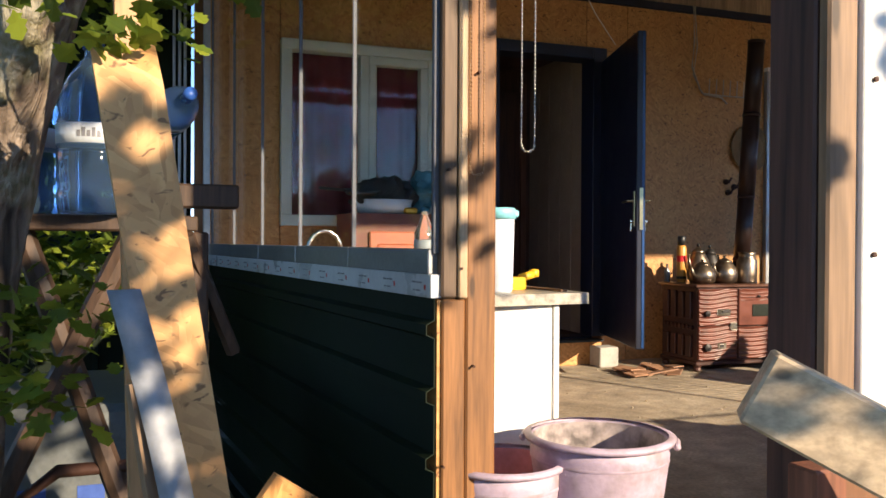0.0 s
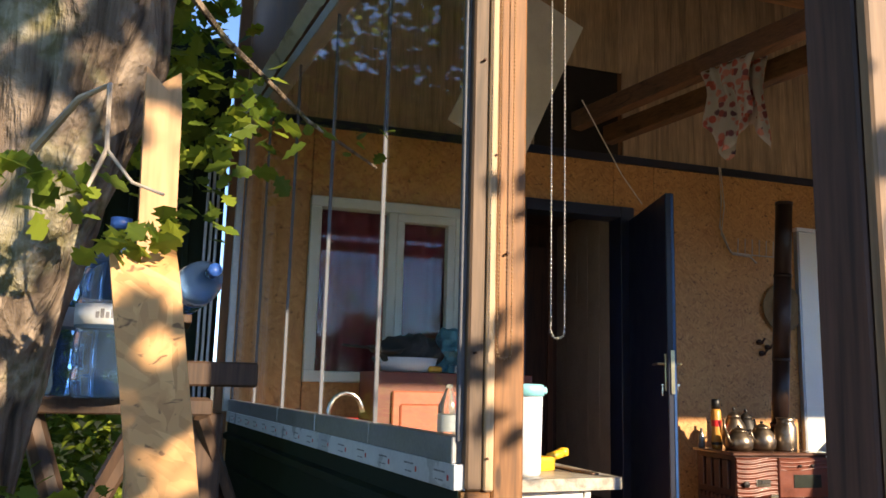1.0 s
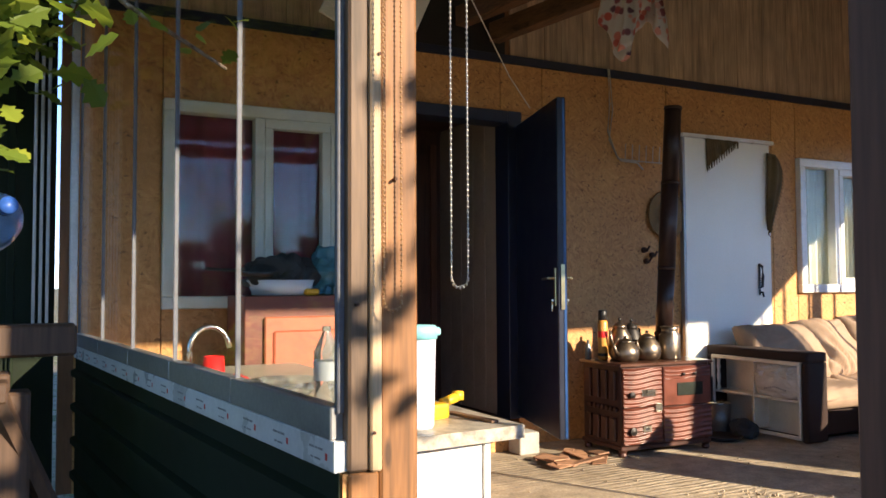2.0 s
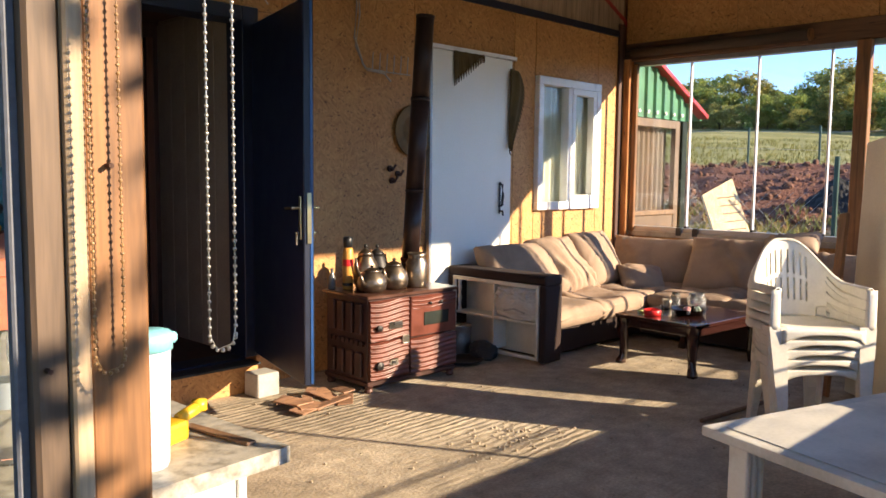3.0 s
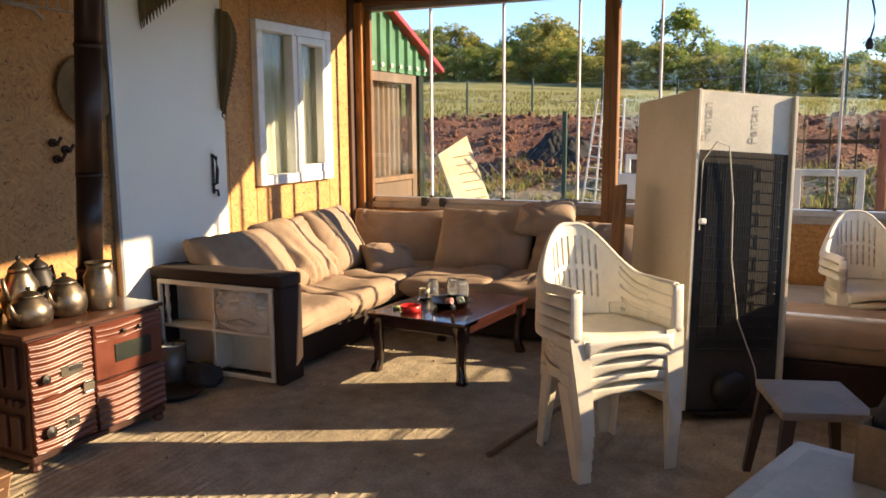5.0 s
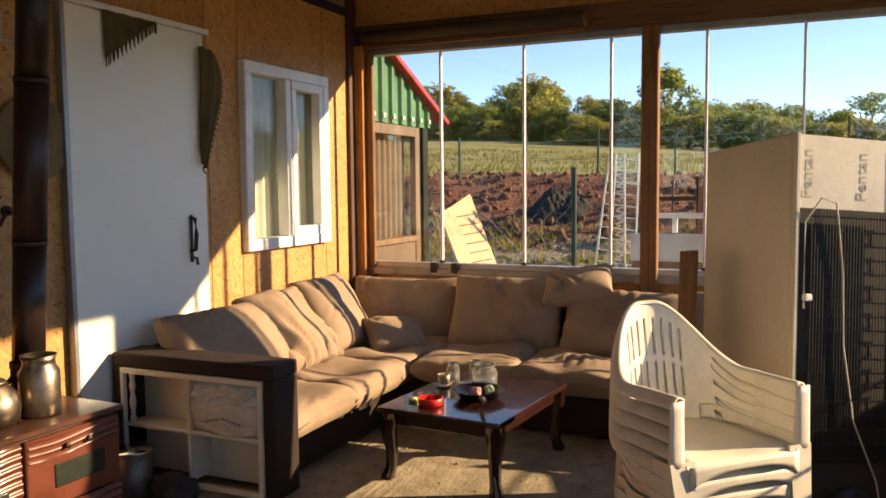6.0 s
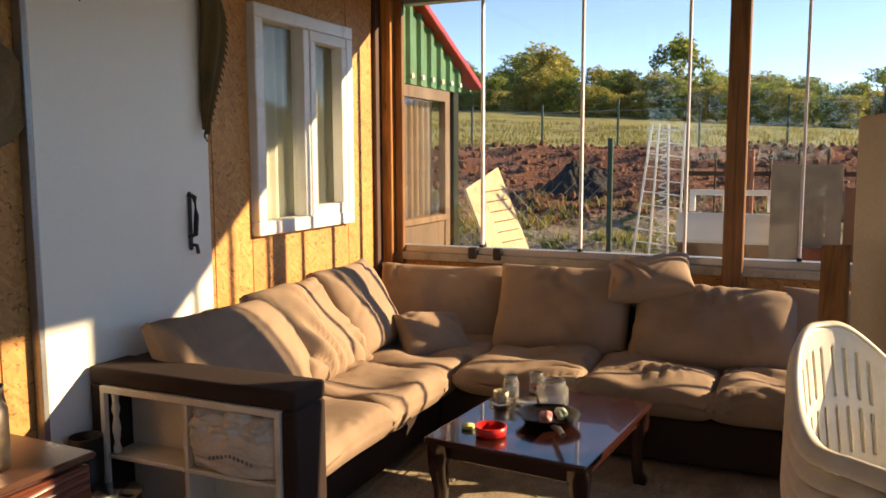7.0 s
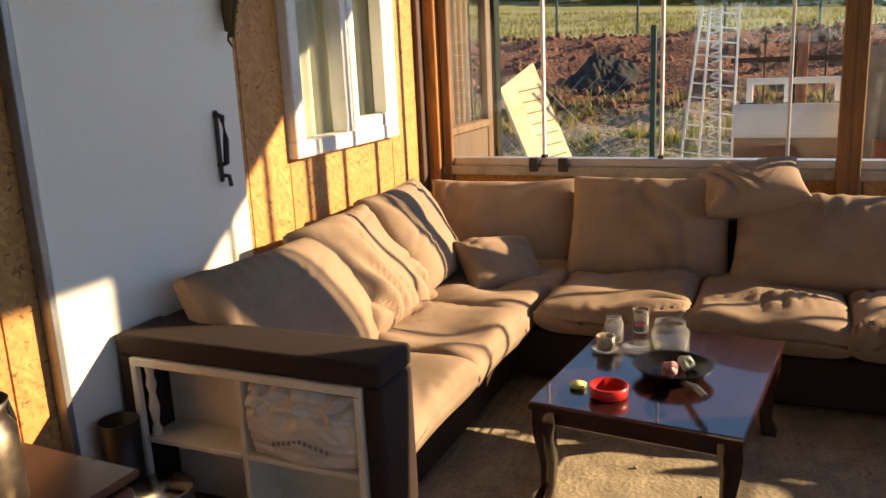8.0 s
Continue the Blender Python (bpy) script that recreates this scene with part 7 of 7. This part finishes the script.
lean_beam("sawn_slab", (0.3, 1.46, -0.53), (0.1, 1.52, 0.72), 0.04, 0.015, PINE_GREY, "thin wooden lath leaning by the tree", 0.5)
ms_ = thing("metal_strip", pose(0, 0, 0), "bent grey sheet metal strip", "strip", "leaning timbers")
mb_ = B()
grid(mb_, lambda u, v: (0.20 - 0.125 * v + 0.048 * (u - 0.5) + 0.02 * math.sin(v * 3), 1.42 + 0.115 * v + 0.012 * (u - 0.5), 0.2 + 0.66 * v), 2, 16)
thick(part("strip", mb_, plain("galvanised_sheet", (0.26, 0.27, 0.29), 0.6, 0.2), ms_, "", True), 0.003)
of = thing("strand_board_offcut", pose(0, 0, 0), "strand board offcut on the ground", "offcut")
part("board", bx(B(), -0.075, 0.075, -0.008, 0.008, -0.06, 0.06, 0.001, pose(0.35, 1.68, 0.43, 10, 35, 20)), OSB_Y, of)
part("prop", bx(B(), -0.03, 0.03, -0.03, 0.03, -0.55, 0.4, 0.003, pose(0.36, 1.72, 0)), LOG, of)

# rough stand with water jugs
# The rough wood again, darkened to put the stand in shade.
SHADED_LOG = timber("shaded_rough_wood", (0.06, 0.034, 0.02), "z")
sd = thing("rough_stand", pose(0, 0, 0), "rough wooden stand with crossed legs", "stand")
part("top_rail", bx(B(), -0.75, 0.24, 2.44, 2.52, 0.96, 1.0, 0.004), SHADED_LOG, sd)
part("top_rail", bx(B(), -0.75, 0.24, 2.62, 2.7, 0.96, 1.0, 0.004), SHADED_LOG, sd)
for a, b in (((-0.2, 2.5, 1.0), (0.32, 2.5, -0.54)), ((0.1, 2.48, 1.0), (-0.62, 2.48, -0.54))):
    part("crossed_leg", tube(B(), [a, b], 0.03, 8), SHADED_LOG, sd)
part("leg", bx(B(), 0.2, 0.28, 2.62, 2.7, -0.55, 0.96, 0.006), SHADED_LOG, sd)
part("leg", bx(B(), -0.75, -0.67, 2.62, 2.7, -0.55, 0.96, 0.006), SHADED_LOG, sd)
part("side_rail", bx(B(), 0.17, 0.37, 2.66, 2.74, 1.03, 1.1, 0.006), SHADED_LOG, sd)
part("brace", tube(B(), [(0.22, 2.6, 0.95), (0.36, 2.72, 0.6)], 0.022, 6), SHADED_LOG, sd)


def water_jug(m, label, s=1.0):
    j = thing("water_jug", m, label, "water jug", "water jugs")
    pr = [(0.075, 0), (0.085, 0.01), (0.088, 0.05), (0.083, 0.07), (0.088, 0.09), (0.088, 0.15), (0.084, 0.16), (0.088, 0.17), (0.088, 0.23), (0.08, 0.25), (0.086, 0.27), (0.07, 0.33), (0.03, 0.39), (0.022, 0.4), (0.022, 0.43)]
    part("shell", lathe(B(), [(r * s, z * s) for r, z in pr], 30), PET, j, "clear bluish plastic", True)
    part("cap", lathe(B(), [(0.026 * s, 0.42 * s), (0.026 * s, 0.45 * s), (0.0, 0.452 * s)], 18), plain("blue_cap", (0.03, 0.1, 0.4), 0.4), j, "", True)
    part("label_band", lathe(B(), [(0.0892 * s, 0.175 * s), (0.0892 * s, 0.225 * s)], 30), MILK, j, "pale label", True)
    mk2 = B()
    for i in range(5):
        a = -1.9 + 0.13 * i
        bx(mk2, -0.004, 0.004, -0.001, 0.001, 0.19 * s, (0.212 if i % 2 else 0.205) * s, 0, Matrix.Translation((0.09 * s * math.cos(a), 0.09 * s * math.sin(a), 0)) @ Matrix.Rotation(a + math.pi / 2, 4, "Z"))
    part("label_print", mk2, INK_GREY, j)
    return j


water_jug(pose(-0.015, 2.46, 1.0), "bluish plastic water jug on the stand")
water_jug(pose(-0.19, 2.6, 1.0), "empty bluish plastic water jug on the stand")
water_jug(pose(0.15, 2.95, 1.302, 80, 0, 15), "plastic water jug lying on its side", 0.72)
part("jug_shelf", bx(B(), -0.1, 0.18, 2.75, 3.1, 1.21, 1.235, 0.003), SHADED_LOG, sd)
# White tank painted dark grey to sit in the shade beyond the stand.
tank = thing("plastic_tank", pose(-0.35, 3.4, -0.54), "large white plastic tank, coloured dark for shade, on the grass", "tank")
part("tank_body", bx(B(), -0.5, 0.5, -0.4, 0.4, 0, 0.95, 0.06, None, 3), plain("shaded_white_tank", (0.12, 0.13, 0.13), 0.5), tank)
for i in range(5):
    part("print_bar", bx(B(), -0.42 + 0.17 * i, -0.34 + 0.17 * i, -0.403, -0.4, 0.62, 0.7), plain("blue_print", (0.05, 0.1, 0.35), 0.5), tank)
pch = thing("bent_tube_frame", pose(0.0, 2.5, -0.54), "rusty bent tube frame on the ground", "frame")
part("tube", tube(B(), [(-0.2, 0, 0), (-0.18, 0, 0.82), (-0.1, 0, 0.88), (0.1, 0, 0.88), (0.16, 0, 0.78), (0.17, 0, 0)], 0.018, 8), IRON, pch, "", True)
lb_ = thing("plastic_bottle", pose(0.44, 4.3, -0.5, 90, 0, -14), "empty clear plastic bottle lying on the ground", "bottle")
part("bottle_shell", lathe(B(), [(0.036, 0), (0.042, 0.01), (0.039, 0.08), (0.042, 0.14), (0.042, 0.21), (0.015, 0.27), (0.014, 0.3)], 20), PET, lb_, "", True)
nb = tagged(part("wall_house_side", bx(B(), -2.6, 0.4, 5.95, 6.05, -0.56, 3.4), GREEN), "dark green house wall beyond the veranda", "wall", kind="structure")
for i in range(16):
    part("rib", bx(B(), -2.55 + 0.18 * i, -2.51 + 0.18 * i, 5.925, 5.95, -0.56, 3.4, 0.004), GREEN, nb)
for i in range(3):
    part("light_profile", bx(B(), 0.28 + 0.035 * i, 0.298 + 0.035 * i, 5.88, 5.92, 0.8, 2.6, 0.003), ALU_LIGHT, nb)
tagged(part("bush", leaf_cloud(B(), (-0.42, 4.75, 0.72), (0.55, 0.35, 0.4), 1300, 0.045, rnd), LEAF), "sunlit green shrub behind the stand", "bush")
bush = tagged(part("bush", leaf_cloud(leaf_cloud(B(), (-0.9, 6.9, 0.6), (0.9, 0.5, 0.7), 900, 0.07, rnd), (-1.9, 5.2, 0.5), (0.7, 0.6, 0.7), 900, 0.07, rnd), LEAF), "bright green bush beside the house", "bush")

# ---- small things on the floor ----
cn = thing("metal_can", pose(5.14, 5.5, 0.0), "open metal can with ash beside the stove", "can")
part("can_shell", lathe(B(), [(0.085, 0), (0.09, 0.005), (0.1, 0.24), (0.096, 0.24), (0.085, 0.2), (0.0, 0.19)], 26), plain("dull_tin", (0.2, 0.19, 0.17), 0.45, 0.7, var=0.3), cn, "", True)
part("rolled_rim", lathe(B(), [(0.098, 0.235), (0.104, 0.24), (0.098, 0.246)], 26), CHROME, cn, "", True)
part("ash", lathe(B(), [(0.0, 0.21), (0.05, 0.205), (0.088, 0.195)], 20), SOOT, cn)
cn = thing("dark_pot", pose(5.19, 5.69, 0.0), "dark tall pot behind the can", "pot")
part("pot", lathe(B(), [(0.06, 0), (0.064, 0.42), (0.059, 0.42), (0.056, 0.02), (0, 0.02)], 22), SOOT, cn, "", True)
cn = thing("dark_tray", pose(4.97, 5.3, 0.0), "low dark metal tray on the floor", "tray")
part("tray", lathe(B(), [(0.13, 0), (0.16, 0.03), (0.155, 0.03), (0.12, 0.006), (0, 0.006)], 26), SOOT, cn, "", True)
cn = thing("dark_bag", pose(5.18, 5.27, 0.0), "dark crumpled bag beside the sofa arm", "bag")
bgm = B()
bmesh.ops.create_icosphere(bgm, subdivisions=3, radius=1, matrix=Matrix.Translation((0, 0, 0.06)) @ Matrix.Diagonal((0.08, 0.12, 0.08, 1)))
for v in bgm.verts:
    v.co += (v.co - Vector((0, 0, 0.06))) * 0.4 * noise.noise(v.co * 18)
    v.co.z = max(0.0, v.co.z)
part("bag", bgm, CLOTH_DK, cn)
sh_ = thing("boot", pose(2.32, 5.3, 0.0, 0, 0, 200), "old brown boot by the door step", "boot")
part("sole", bx(B(), -0.05, 0.05, -0.14, 0.14, 0, 0.025, 0.012, None, 2), SOOT, sh_)
ub = B()
grid(ub, lambda u, v: (0.048 * math.cos(u * 6.283) * (1 - 0.25 * v), (-0.02 * (1 - v) - 0.06 * v) + (0.13 - 0.07 * v ** 0.5) * math.sin(u * 6.283), 0.02 + 0.19 * v * (0.45 + 0.55 * (0.5 - 0.5 * math.sin(u * 6.283)))), 24, 8)
part("upper", ub, plain("brown_leather", (0.07, 0.04, 0.025), 0.6), sh_, "", True)
rnd = random.Random(31)
crumbs = B()
for _ in range(110):
    x, y = 3.9 + rnd.gauss(0, 0.22), 3.9 + rnd.gauss(0, 0.12)
    s = rnd.uniform(0.003, 0.009)
    bmesh.ops.create_icosphere(crumbs, subdivisions=1, radius=s, matrix=pose(x, y, s * 0.5, rnd.uniform(0, 90), 0, rnd.uniform(0, 90)))
for _ in range(240):
    x, y = rnd.uniform(2, 6.5), rnd.uniform(2, 5.6)
    s = rnd.uniform(0.003, 0.009)
    bmesh.ops.create_icosphere(crumbs, subdivisions=1, radius=s, matrix=pose(x, y, s * 0.4, rnd.uniform(0, 90), 0, rnd.uniform(0, 90)))
tagged(part("concrete_crumbs", crumbs, CONCRETE), "crumbs of concrete on the floor", "rubble", kind="stuff")
